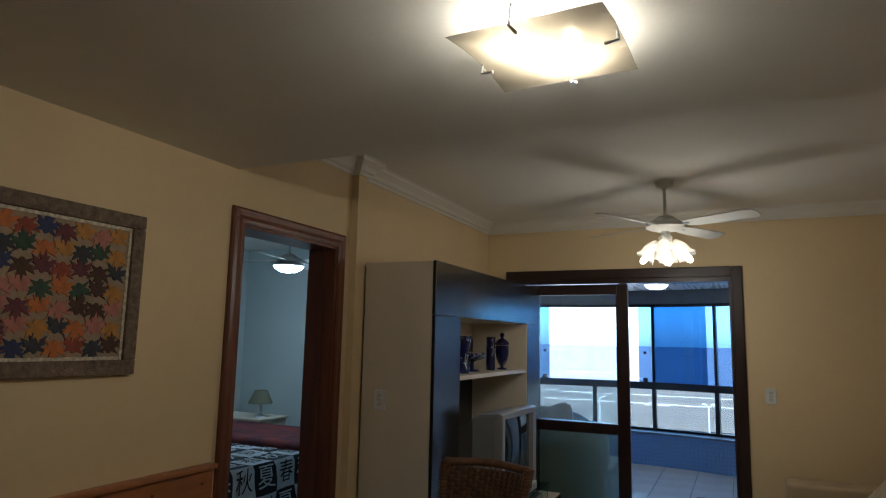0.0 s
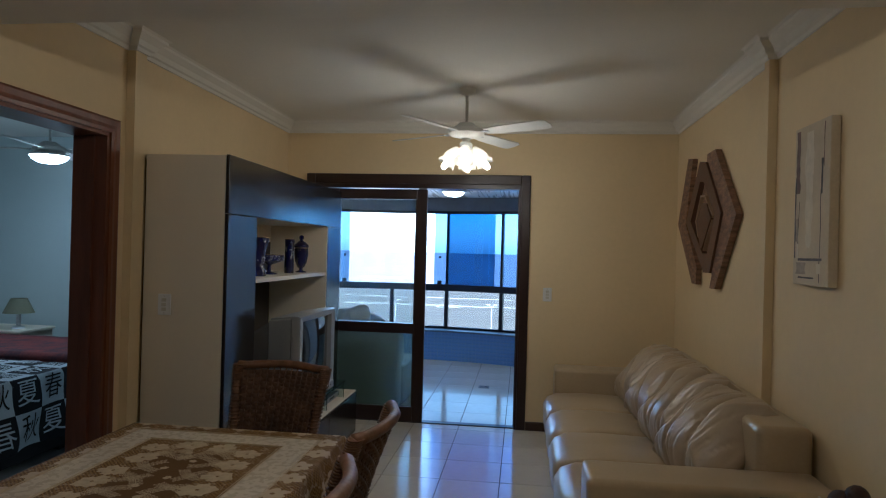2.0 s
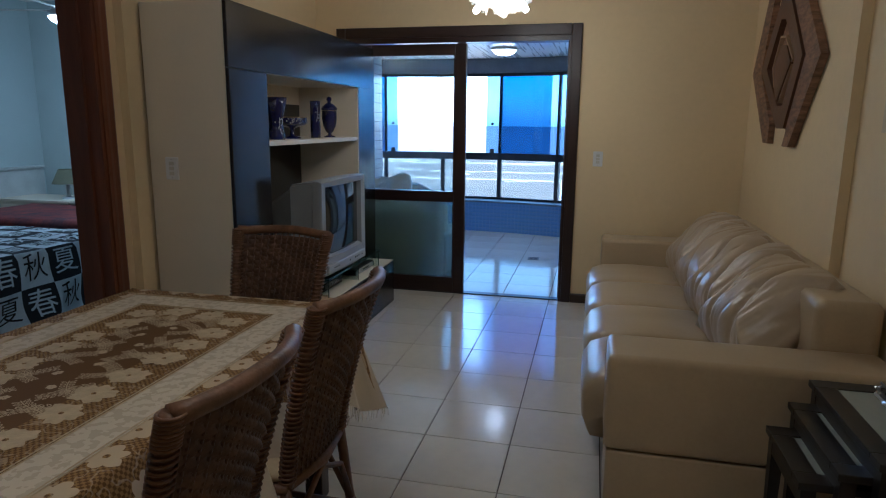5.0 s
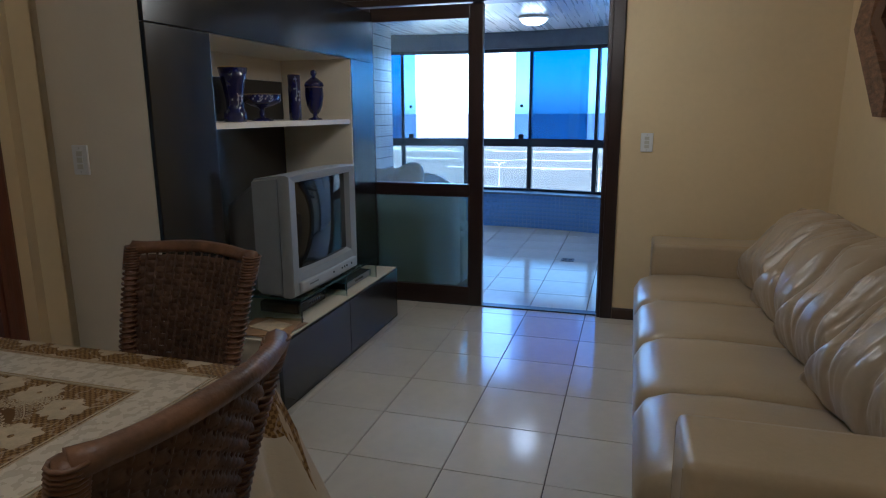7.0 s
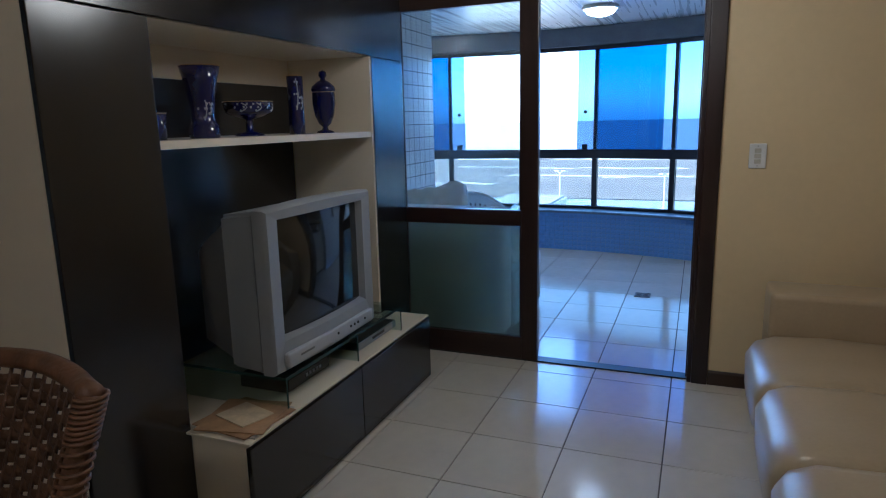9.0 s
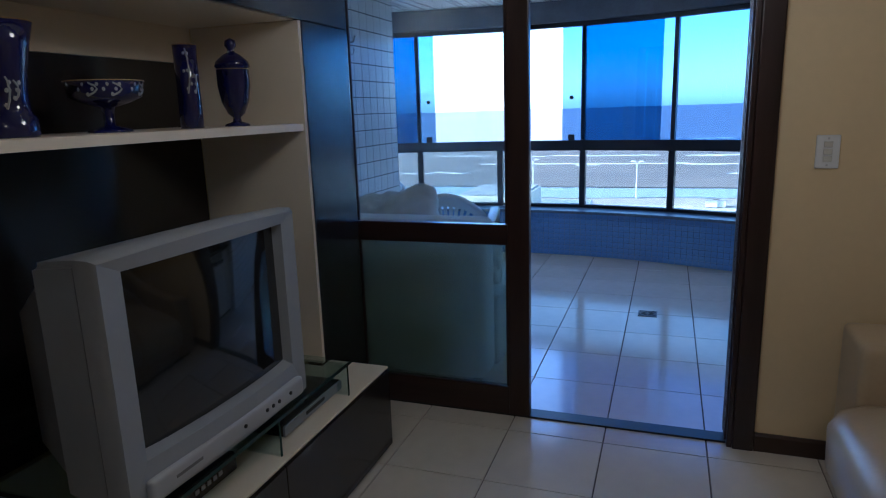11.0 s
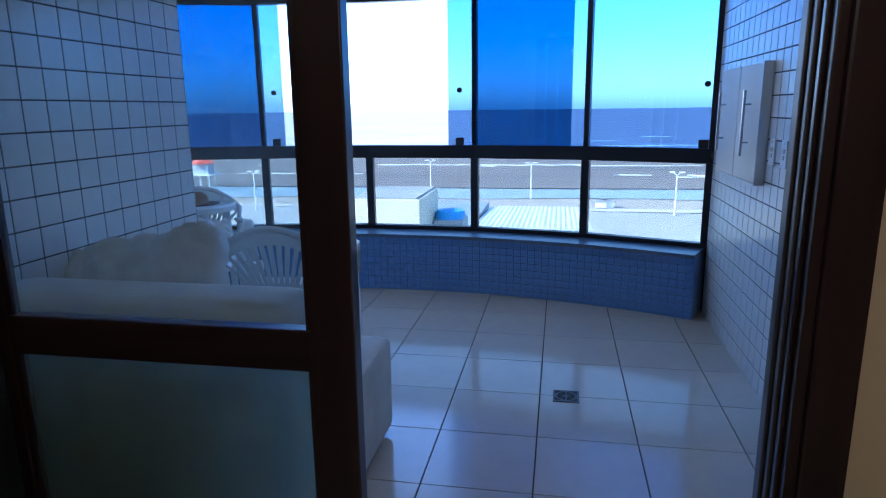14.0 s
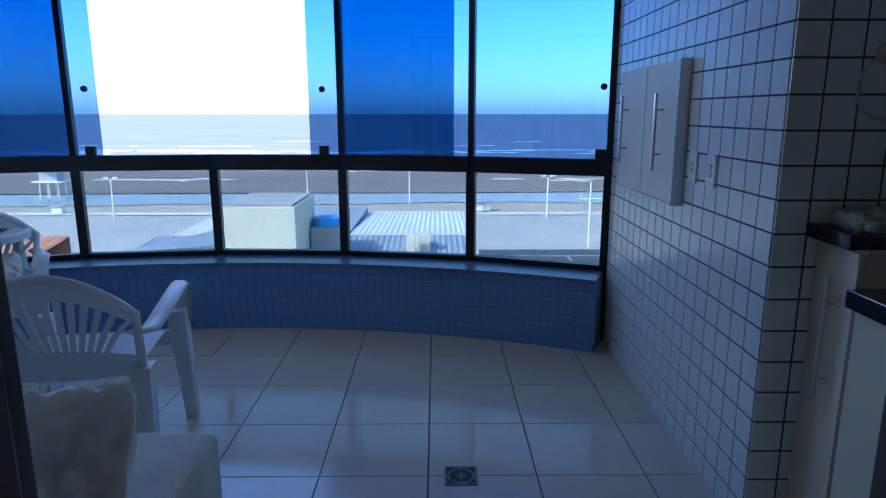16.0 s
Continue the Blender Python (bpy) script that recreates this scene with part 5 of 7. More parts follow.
def lace_cloth():
    """Top sheet and falling skirt; uv holds the flat cloth in metres."""
    b = bmesh.new()
    uvl = b.loops.layers.uv.new("flat")
    flat = {}

    def vert(p, uv):
        q = b.verts.new(p)
        flat[q] = uv
        return q
    per = []
    n_long, n_short = 90, 44
    for i in range(n_long):
        per.append((TA, -TB + 2 * TB * i / n_long, 1, 0))
    for i in range(n_short):
        per.append((TA - 2 * TA * i / n_short, TB, 0, 1))
    for i in range(n_long):
        per.append((-TA, TB - 2 * TB * i / n_long, -1, 0))
    for i in range(n_short):
        per.append((-TA + 2 * TA * i / n_short, -TB, 0, -1))
    drops = (0.0, 0.012, 0.05, 0.10, 0.16, 0.22, 0.28, 0.33)
    rings = []
    for k, dr in enumerate(drops):
        row = []
        for i, (x, y, ox, oy) in enumerate(per):
            cx, cy = max(0, abs(x) - TA + 0.16) / 0.16, max(0, abs(y) - TB + 0.16) / 0.16
            corner = cx * cy
            dx, dy = (math.copysign(1, x) * (0.7 if corner > 0.02 else 1) if abs(x) > TA - 1e-4 or corner > 0.02 else 0), (math.copysign(1, y) * (0.7 if corner > 0.02 else 1) if abs(y) > TB - 1e-4 or corner > 0.02 else 0)
            if abs(abs(x) - TA) > 1e-4:
                dx *= cx ** 2
            if abs(abs(y) - TB) > 1e-4:
                dy *= cy ** 2
            fall = dr * (1 + 0.42 * corner)
            s = i * 0.43
            out = 0.004 + min(1, dr / 0.05) * 0.012 + dr * (0.16 + 0.16 * math.sin(s * 1.6 + 1.4 * math.sin(s * 0.37)) + 0.30 * corner)
            px, py = x + dx * out, y + dy * out
            row.append(vert((px, py, 0.762 - max(0, fall - 0.003)), (x + ox * dr, y + oy * dr)))
        rings.append(row)
    k = len(per)
    for p, q in zip(rings, rings[1:]):
        for i in range(k):
            b.faces.new((p[i], p[(i + 1) % k], q[(i + 1) % k], q[i]))
    # top sheet: a grid inside the rim
    gx, gy = n_short, n_long
    grid = {}
    for i in range(gx + 1):
        for j in range(gy + 1):
            x, y = -TA + 2 * TA * i / gx, -TB + 2 * TB * j / gy
            if i == gx and j < gy:
                q = rings[0][j]
            elif j == gy and i > 0:
                q = rings[0][n_long + (gx - i)]
            elif i == 0 and j > 0:
                q = rings[0][n_long + n_short + (gy - j)]
            elif j == 0:
                q = rings[0][(n_long * 2 + n_short + i) % k]
            else:
                q = vert((x, y, 0.762 + 0.0012 * noise.noise(Vector((x * 7, y * 7, 0)))), (x, y))
            grid[i, j] = q
    for i in range(gx):
        for j in range(gy):
            b.faces.new((grid[i, j], grid[i + 1, j], grid[i + 1, j + 1], grid[i, j + 1]))
    for f in b.faces:
        for lp in f.loops:
            lp[uvl].uv = flat[lp.vert]
    hem = [v.co.copy() for v in rings[-1]]
    return b, hem


cloth = thing("tablecloth", (TX, TY, 0), "brown and cream lace tablecloth with flower figures and fringe", "tablecloth")
cb, hem = lace_cloth()
part("cloth", cb, lace_mat(), cloth, smooth="all")


def lace_flower(seed):
    """A flat blossom of overlapping scalloped petals with an open heart."""
    b = bmesh.new()
    n = 60
    inner, mid, outer = [], [], []
    for k in range(n):
        a = 2 * math.pi * k / n
        r = 0.043 + 0.017 * abs(math.sin(2.5 * a + seed)) ** 0.6 + 0.0045 * math.sin(11 * a + seed) + 0.006 * math.sin(2 * a + seed * 3)
        inner.append(b.verts.new((0.007 * math.cos(a), 0.007 * math.sin(a), 0.0006)))
        mid.append(b.verts.new((0.6 * r * math.cos(a), 0.6 * r * math.sin(a), 0.0022 - 0.0016 * abs(math.cos(2.5 * a + seed)) ** 3)))
        outer.append(b.verts.new((r * math.cos(a), r * math.sin(a), 0.0004)))
    for k in range(n):
        j = (k + 1) % n
        b.faces.new((inner[k], mid[k], mid[j], inner[j]))
        b.faces.new((mid[k], outer[k], outer[j], mid[j]))
    return b


def lace_frond(seed):
    """A curved stalk with small looped leaves along both sides."""
    b = bmesh.new()
    pts = [Vector((0.014 * math.sin(3.0 * t + seed), 0.11 * t, 0)) for t in [k / 9 for k in range(10)]]
    for p, q in zip(pts, pts[1:]):
        d = (q - p).normalized()
        side = Vector((-d.y, d.x, 0))
        b.faces.new([b.verts.new(c) for c in (p - side * 0.0014, p + side * 0.0014, q + side * 0.0014, q - side * 0.0014)])
        for s in (-1, 1):
            c = p + side * s * 0.0095 + d * 0.006
            ax = (side * s + d * 0.9).normalized()
            ac = Vector((-ax.y, ax.x, 0))
            o = [b.verts.new(c + ax * 0.0095 * math.cos(g) + ac * 0.0042 * math.sin(g)) for g in [2 * math.pi * q2 / 8 for q2 in range(8)]]
            i2 = [b.verts.new(c + ax * 0.006 * math.cos(g) + ac * 0.002 * math.sin(g)) for g in [2 * math.pi * q2 / 8 for q2 in range(8)]]
            for k in range(8):
                b.faces.new((o[k], o[(k + 1) % 8], i2[(k + 1) % 8], i2[k]))
    return b


lace_cream = mat("cream_lace_thread", (0.52, 0.41, 0.255), 0.9, vary=0.18, scale=30, fine=220, bump=0.3, bump_scale=260)
flower_meshes = [mesh_of(lace_flower(k * 0.9), "lace_flower", lace_cream, "all") for k in range(3)]
frond_meshes = [mesh_of(lace_frond(k * 1.7), "lace_frond", lace_cream) for k in range(3)]
rng = random.Random(21)
spots = [(sx * 0.175, -0.50 + 0.125 * k, 90 * sx) for sx in (-1, 1) for k in range(9)] + [(x, sy * 0.545, 180 if sy > 0 else 0) for sy in (-1, 1) for x in (-0.075, 0.055)]
for i, (x, y, turn) in enumerate(spots):
    ob = new("lace_flower", flower_meshes[i % 3])
    ob.parent = cloth
    ob.matrix_basis = Matrix.Translation((x + rng.uniform(-0.012, 0.012), y + rng.uniform(-0.01, 0.01), 0.7645)) @ Matrix.Rotation(rng.uniform(0, 6), 4, "Z") @ Matrix.Scale(rng.uniform(0.8, 0.98), 4)
    for s in (-1, 1):
        ob = new("lace_frond", frond_meshes[(i + s) % 3])
        ob.parent = cloth
        if abs(turn) == 90:
            tilt = turn + s * 38
            at = (x - math.copysign(0.035, x), y + s * 0.03, 0.7642)
        else:
            tilt = turn + s * 30
            at = (x + s * 0.02, y - math.copysign(0.03, y), 0.7642)
        ob.matrix_basis = Matrix.Translation(at) @ Matrix.Rotation(radians(tilt), 4, "Z") @ Matrix.Scale(rng.uniform(1.0, 1.35), 4)
for k in range(12):
    ob = new("lace_star", flower_meshes[k % 3])
    ob.parent = cloth
    ob.matrix_basis = Matrix.Translation((0.03 * (-1) ** k, -0.46 + 0.084 * k, 0.7644)) @ Matrix.Scale(0.24, 4)
# doubled edges of the cream band
for k, (ix, iy) in enumerate(((TA - 0.195, TB - 0.195), (TA - 0.075, TB - 0.075))):
    for g in (0.0, 0.009):
        hx, hy = ix + g - 0.004, iy + g - 0.004
        part("band_cord", tube([(-hx, -hy, 0.7635), (hx, -hy, 0.7635), (hx, hy, 0.7635), (-hx, hy, 0.7635)], 0.0016, 4, True), lace_cream, cloth)
fr = bmesh.new()
rng = random.Random(8)
for i in range(len(hem)):
    p, q = hem[i], hem[(i + 1) % len(hem)]
    for k in range(4):
        a = p.lerp(q, k / 4)
        d = (q - p).normalized() * 0.0022
        ln = rng.uniform(0.035, 0.05)
        sw = Vector((rng.uniform(-1, 1), rng.uniform(-1, 1), 0)) * 0.006
        v = [fr.verts.new(c) for c in (a - d, a + d, a + d * 0.6 + sw - Vector((0, 0, ln)), a - d * 0.6 + sw - Vector((0, 0, ln)))]
        fr.faces.new(v)
tagged(part("fringe", fr, mat("cream_fringe", (0.66, 0.60, 0.50), 0.9, vary=0.1), cloth, "cream thread fringe"), kind="stuff")

cane = mat("brown_rattan_cane", (0.145, 0.072, 0.034), 0.5, vary=0.45, scale=16, fine=80, bump=0.2, bump_scale=90)
cane_weave = mat("brown_woven_rattan", (0.095, 0.050, 0.027), 0.55, vary=0.5, scale=22, fine=90, bump=0.25, bump_scale=120)


def back_at(u, h):
    """A point on the chair's back: u across (-1 to 1), h up (0 to 1)."""
    w = 0.172 + 0.045 * h ** 1.3
    y = -0.20 - 0.13 * h ** 1.4 - 0.055 * (1 - u * u) * (0.4 + 0.6 * h)
    return Vector((u * w, y, 0.44 + 0.545 * h))


def rattan_chair():
    ob = thing("rattan_chair", (0, 0, 0), "brown woven rattan dining chair with a flared high back", "chair", "chairs round the dining table")
    side = [[back_at(s, h / 10) for h in range(11)] for s in (-1, 1)]
    for pts in side:
        part("back_post", tube(pts, 0.019, 8), cane, ob, smooth="all")
    part("top_rail", tube([back_at(-1 + k / 6, 1) + Vector((0, 0, 0.004 * math.cos(k * math.pi / 6 - math.pi))) for k in range(13)], [0.023] + [0.019] * 11 + [0.023], 8), cane, ob, "bound cane top rail", smooth="all")
    for s in (-1, 1):
        wr = bmesh.new()
        for k in range(40):
            c = back_at(s, 1 - (0.014 * k if k < 8 else 0.112 + 0.0275 * (k - 8)))
            merge(wr, tube([c + Vector((0.0235 * math.cos(a), 0.0235 * math.sin(a), 0)) for a in [2 * math.pi * q / 10 for q in range(10)]], 0.0035, 5, True))
        tagged(part("post_binding", wr, cane, ob, smooth="all"), kind="stuff")
    wv = bmesh.new()
    nb, ns = 30, 14
    for r in range(nb):
        h = 0.02 + 0.95 * r / nb
        rows = []
        for k in range(ns * 3 + 1):
            u = -0.96 + 1.92 * k / (ns * 3)
            p = back_at(u, h)
            lift = 0.0045 * math.sin(k * math.pi / 3 + math.pi * (r % 2)) if h > 0.35 else 0.003 * math.sin(k * math.pi * 0.66 + math.pi * (r % 2))
            p.y += lift
            t = 0.0106
            rows.append((wv.verts.new(p + Vector((0, -0.002, -t))), wv.verts.new(p + Vector((0, 0.002, 0))), wv.verts.new(p + Vector((0, -0.002, t)))))
        for p, q in zip(rows, rows[1:]):
            wv.faces.new((p[0], q[0], q[1], p[1]))
            wv.faces.new((p[1], q[1], q[2], p[2]))
    for k in range(ns + 1):
        u = -0.95 + 1.9 * k / ns
        merge(wv, tube([back_at(u, h / 8) for h in range(9)], 0.0036, 5))
    tagged(part("woven_back", wv, cane_weave, ob, "dense brown rattan weave", smooth="all"), kind="stuff")
    part("seat_rim", tube([(-0.19, -0.2, 0.44), (-0.22, 0.0, 0.44), (-0.21, 0.2, 0.44), (0, 0.225, 0.44), (0.21, 0.2, 0.44), (0.22, 0, 0.44), (0.19, -0.2, 0.44), (0, -0.23, 0.44)], 0.017, 8, True), cane, ob, smooth="all")
    part("seat", box(-0.2, 0.2, -0.2, 0.2, 0.432, 0.448, 0.005), cane_weave, ob)
    part("seat_pad", cushion(0.40, 0.40, 0.045, 0.6, 10), mat("cream_seat_cloth", (0.52, 0.42, 0.26), 0.9, vary=0.1, scale=20, bump=0.2), ob, "cream seat pad", smooth="all").matrix_basis = Matrix.Translation((0, 0, 0.448))
    for sx in (-1, 1):
        part("rear_leg", tube([(sx * 0.185, -0.20, 0.44), (sx * 0.19, -0.225, 0.22), (sx * 0.20, -0.26, 0.0)], 0.017, 8), cane, ob, smooth="all")
        part("front_leg", tube([(sx * 0.20, 0.19, 0.44), (sx * 0.20, 0.195, 0.2), (sx * 0.205, 0.20, 0.0)], 0.018, 8), cane, ob, smooth="all")
        part("side_stretcher", tube([(sx * 0.19, -0.235, 0.17), (sx * 0.20, 0.0, 0.16), (sx * 0.203, 0.197, 0.17)], 0.011, 6), cane, ob, smooth="all")
        part("side_arch", tube([(sx * 0.19, -0.235, 0.18), (sx * 0.195, -0.14, 0.36), (sx * 0.2, 0, 0.415), (sx * 0.2, 0.13, 0.36), (sx * 0.203, 0.195, 0.18)], 0.010, 6), cane, ob, smooth="all")
    part("rear_stretcher", tube([(-0.195, -0.24, 0.19), (0, -0.24, 0.18), (0.195, -0.24, 0.19)], 0.011, 6), cane, ob, smooth="all")
    part("rear_arch", tube([(-0.195, -0.235, 0.18), (-0.13, -0.225, 0.35), (0, -0.22, 0.41), (0.13, -0.225, 0.35), (0.195, -0.235, 0.18)], 0.010, 6), cane, ob, smooth="all")
    return ob


ch = rattan_chair()
ch.matrix_basis = pose(-0.345, 3.18, 0, 0, 0, 176)
copy_thing(ch, pose(-0.025, 2.715, 0, 0, 0, 88))
copy_thing(ch, pose(-0.01, 2.09, 0, 0, 0, 90))

# ---- ceiling fan with lamps ----
FX, FY = 0.355, 5.13
fan_white = mat("fan_white_enamel", (0.70, 0.69, 0.65), 0.35, vary=0.05)
bulb_glow = glow("lit_bulb", (1.0, 0.84, 0.60), 0.8)
tulip = pane("frosted_tulip_glass", (0.42, 0.38, 0.31), frost=0.8)


def ceiling_fan(at, az, drop, label, tulips=True):
    ob = thing("ceiling_fan", at, label, "ceiling fan")
    part("canopy", lathe([(0, 0), (0.06, 0), (0.055, -0.03), (0.02, -0.05), (0, -0.05)], 24), fan_white, ob, smooth=True)
    part("downrod", tube([(0, 0, -0.04), (0, 0, -drop)], 0.011, 10), fan_white, ob, smooth="all")
    part("motor", lathe([(0, -drop + 0.03), (0.05, -drop + 0.028), (0.085, -drop), (0.125, -drop - 0.02), (0.13, -drop - 0.045), (0.11, -drop - 0.062), (0.06, -drop - 0.075), (0, -drop - 0.078)], 32), fan_white, ob, "white enamel motor housing", smooth=True)
    for k in range(4):
        a = radians(az + 90 * k)
        turn = Matrix.Rotation(a, 4, "Z")
        br = box(0.09, 0.19, -0.022, 0.022, -drop - 0.045, -drop - 0.039, 0.002)
        br.transform(turn)
        part("blade_arm", br, chrome, ob)
        bl = bmesh.new()
        out = [(0.16, -0.045), (0.24, -0.058), (0.60, -0.068), (0.645, -0.052), (0.655, 0), (0.645, 0.052), (0.60, 0.068), (0.24, 0.058), (0.16, 0.045)]
        lo = [bl.verts.new((x, y, -0.004)) for x, y in out]
        hi = [bl.verts.new((x, y, 0.004)) for x, y in out]
        bl.faces.new(lo[::-1])
        bl.faces.new(hi)
        for i in range(len(out)):
            j = (i + 1) % len(out)
            bl.faces.new((lo[i], lo[j], hi[j], hi[i]))
        bl.transform(turn @ Matrix.Translation((0, 0, -drop - 0.038)) @ Matrix.Rotation(radians(-12), 4, "X"))
        part("blade", bl, fan_white, ob)
    if tulips:
        part("lamp_stem", lathe([(0.0, -drop - 0.07), (0.028, -drop - 0.07), (0.03, -drop - 0.10), (0.045, -drop - 0.115), (0.04, -drop - 0.165), (0, -drop - 0.17)], 20), fan_white, ob, smooth=True)
        for k in range(4):
            a = radians(az + 30 + 90 * k)
            m = Matrix.Translation((0.05 * math.cos(a), 0.05 * math.sin(a), -drop - 0.145)) @ Matrix.Rotation(a, 4, "Z") @ Matrix.Rotation(radians(142), 4, "Y") @ Matrix.Scale(1.28, 4)
            sh = lathe([(0.016, 0.0), (0.026, 0.015), (0.038, 0.04), (0.042, 0.065), (0.040, 0.085), (0.052, 0.112)], 20)
            for v in sh.verts:
                if v.co.z > 0.1:
                    v.co.z += 0.008 * math.cos(5 * math.atan2(v.co.y, v.co.x))
            sh.transform(m)
            lamp_shade = part("lamp_shade", sh, tulip, ob, "frosted tulip glass shade", smooth="all")
            bu = lathe([(0, 0.02), (0.014, 0.03), (0.017, 0.06), (0.017, 0.125), (0.012, 0.142), (0, 0.146)], 12)
            bu.transform(m)
            part("bulb", bu, bulb_glow, lamp_shade, "lit lamp bulb", smooth="all")
    else:
        part("lamp_bowl", lathe([(0.0, -drop - 0.16), (0.08, -drop - 0.148), (0.13, -drop - 0.12), (0.145, -drop - 0.09)], 28), glow("cool_bowl_glass", (0.92, 1.0, 0.95), 2.5), ob, "lit frosted glass bowl", smooth="all")
        part("bowl_ring", lathe([(0.15, -drop - 0.094), (0.15, -drop - 0.075), (0.06, -drop - 0.07)], 28), fan_white, ob, smooth=True)
    return ob


ceiling_fan((FX, FY, HL), -30, 0.27, "white four-blade ceiling fan with four lit tulip lamps")
point_lamp("fan_light", (FX, FY, HL - 0.60), 1.1, WARM, 0.19)

# square glass ceiling lamp over the dining area
dl = thing("glass_ceiling_lamp", (0.375, 2.075, HD), "square slumped frosted glass ceiling lamp with metal clips", "ceiling lamp", rz=-3)
part("ceiling_plate", box(-0.09, 0.09, -0.05, 0.05, -0.025, 0, 0.006), chrome, dl)
pn = bmesh.new()
n = 16
gp = [[pn.verts.new((-0.19 + 0.38 * i / n, -0.19 + 0.38 * j / n, -0.075 - 0.018 * math.cos((2 * i / n - 1) * 2.6) * math.cos((2 * j / n - 1) * 1.6))) for j in range(n + 1)] for i in range(n + 1)]
for i in range(n):
    for j in range(n):
        pn.faces.new((gp[i][j], gp[i + 1][j], gp[i + 1][j + 1], gp[i][j + 1]))
bmesh.ops.solidify(pn, geom=pn.faces[:], thickness=0.004)
part("glass_plate", pn, pane("frosted_lamp_glass", (0.20, 0.176, 0.13), frost=0.9), dl, "frosted slumped glass plate", smooth="all").visible_shadow = False
for x, y in ((-0.17, 0.02), (0.17, -0.02), (0.02, 0.18), (-0.02, -0.18)):
    part("clip", tube([(x * 0.4, y * 0.4, -0.012), (x * 1.05, y * 1.05, -0.03), (x * 1.1, y * 1.1, -0.085), (x * 0.9, y * 0.9, -0.088)], 0.005, 6), chrome, dl, "bent metal clip")
for s in (-1, 1):
    point_lamp("dining_light", (0.375 + s * 0.05, 2.075 + s * 0.06, HD - 0.042), 0.50, WARM, 0.016)

# ---- balcony things ----
bs = thing("balcony_sofa", (-1.02, 7.06, 0), "cream fabric covered balcony loveseat with a thick seat", "sofa")
part("seat", box(-0.25, 0.675, -0.28, 0.475, 0.03, 0.42, 0.035, 3), cloth_white, bs, smooth=True)
part("backrest", box(-0.25, 0.66, -0.49, -0.285, 0.03, 0.845, 0.05, 3), cloth_white, bs, smooth=True)
part("seat_piping", tube([(0.67, -0.25, 0.405), (0.672, 0.1, 0.41), (0.66, 0.45, 0.405)], 0.006, 6), cloth_white, bs)
for x in (-0.2, 0.6):
    for y in (-0.42, 0.4):
        part("foot", box(x - 0.025, x + 0.025, y - 0.025, y + 0.025, 0, 0.03), black_plastic, bs)


def pillow(x, y, z, rx, rz, sd, label, w=0.5, d=0.42, h=0.17):
    ob = solid("pillow", cushion(w, d, h, 0.75, 22, 0.028, sd), cloth_white, label, "pillow", "balcony pillows", smooth="all")
    ob.matrix_basis = Matrix.Translation((x, y, z)) @ Matrix.Rotation(radians(rz), 4, "Z") @ Matrix.Rotation(radians(rx), 4, "X")
    return ob


pillow(-0.64, 7.18, 0.455, 42, 12, 2.0, "creased cream pillow propped on the balcony sofa", 0.42, 0.40)
big = pillow(-0.985, 7.0, 0.665, 60, -6, 4.0, "large creased white pillow leaning on the balcony sofa back", 0.56, 0.46, 0.2)
big.matrix_basis = big.matrix_basis @ Matrix.Rotation(radians(13), 4, "Z")
pillow(-0.97, 7.28, 0.425, 6, 14, 6.5, "flat creased white pillow lying on the balcony sofa", 0.5, 0.36)


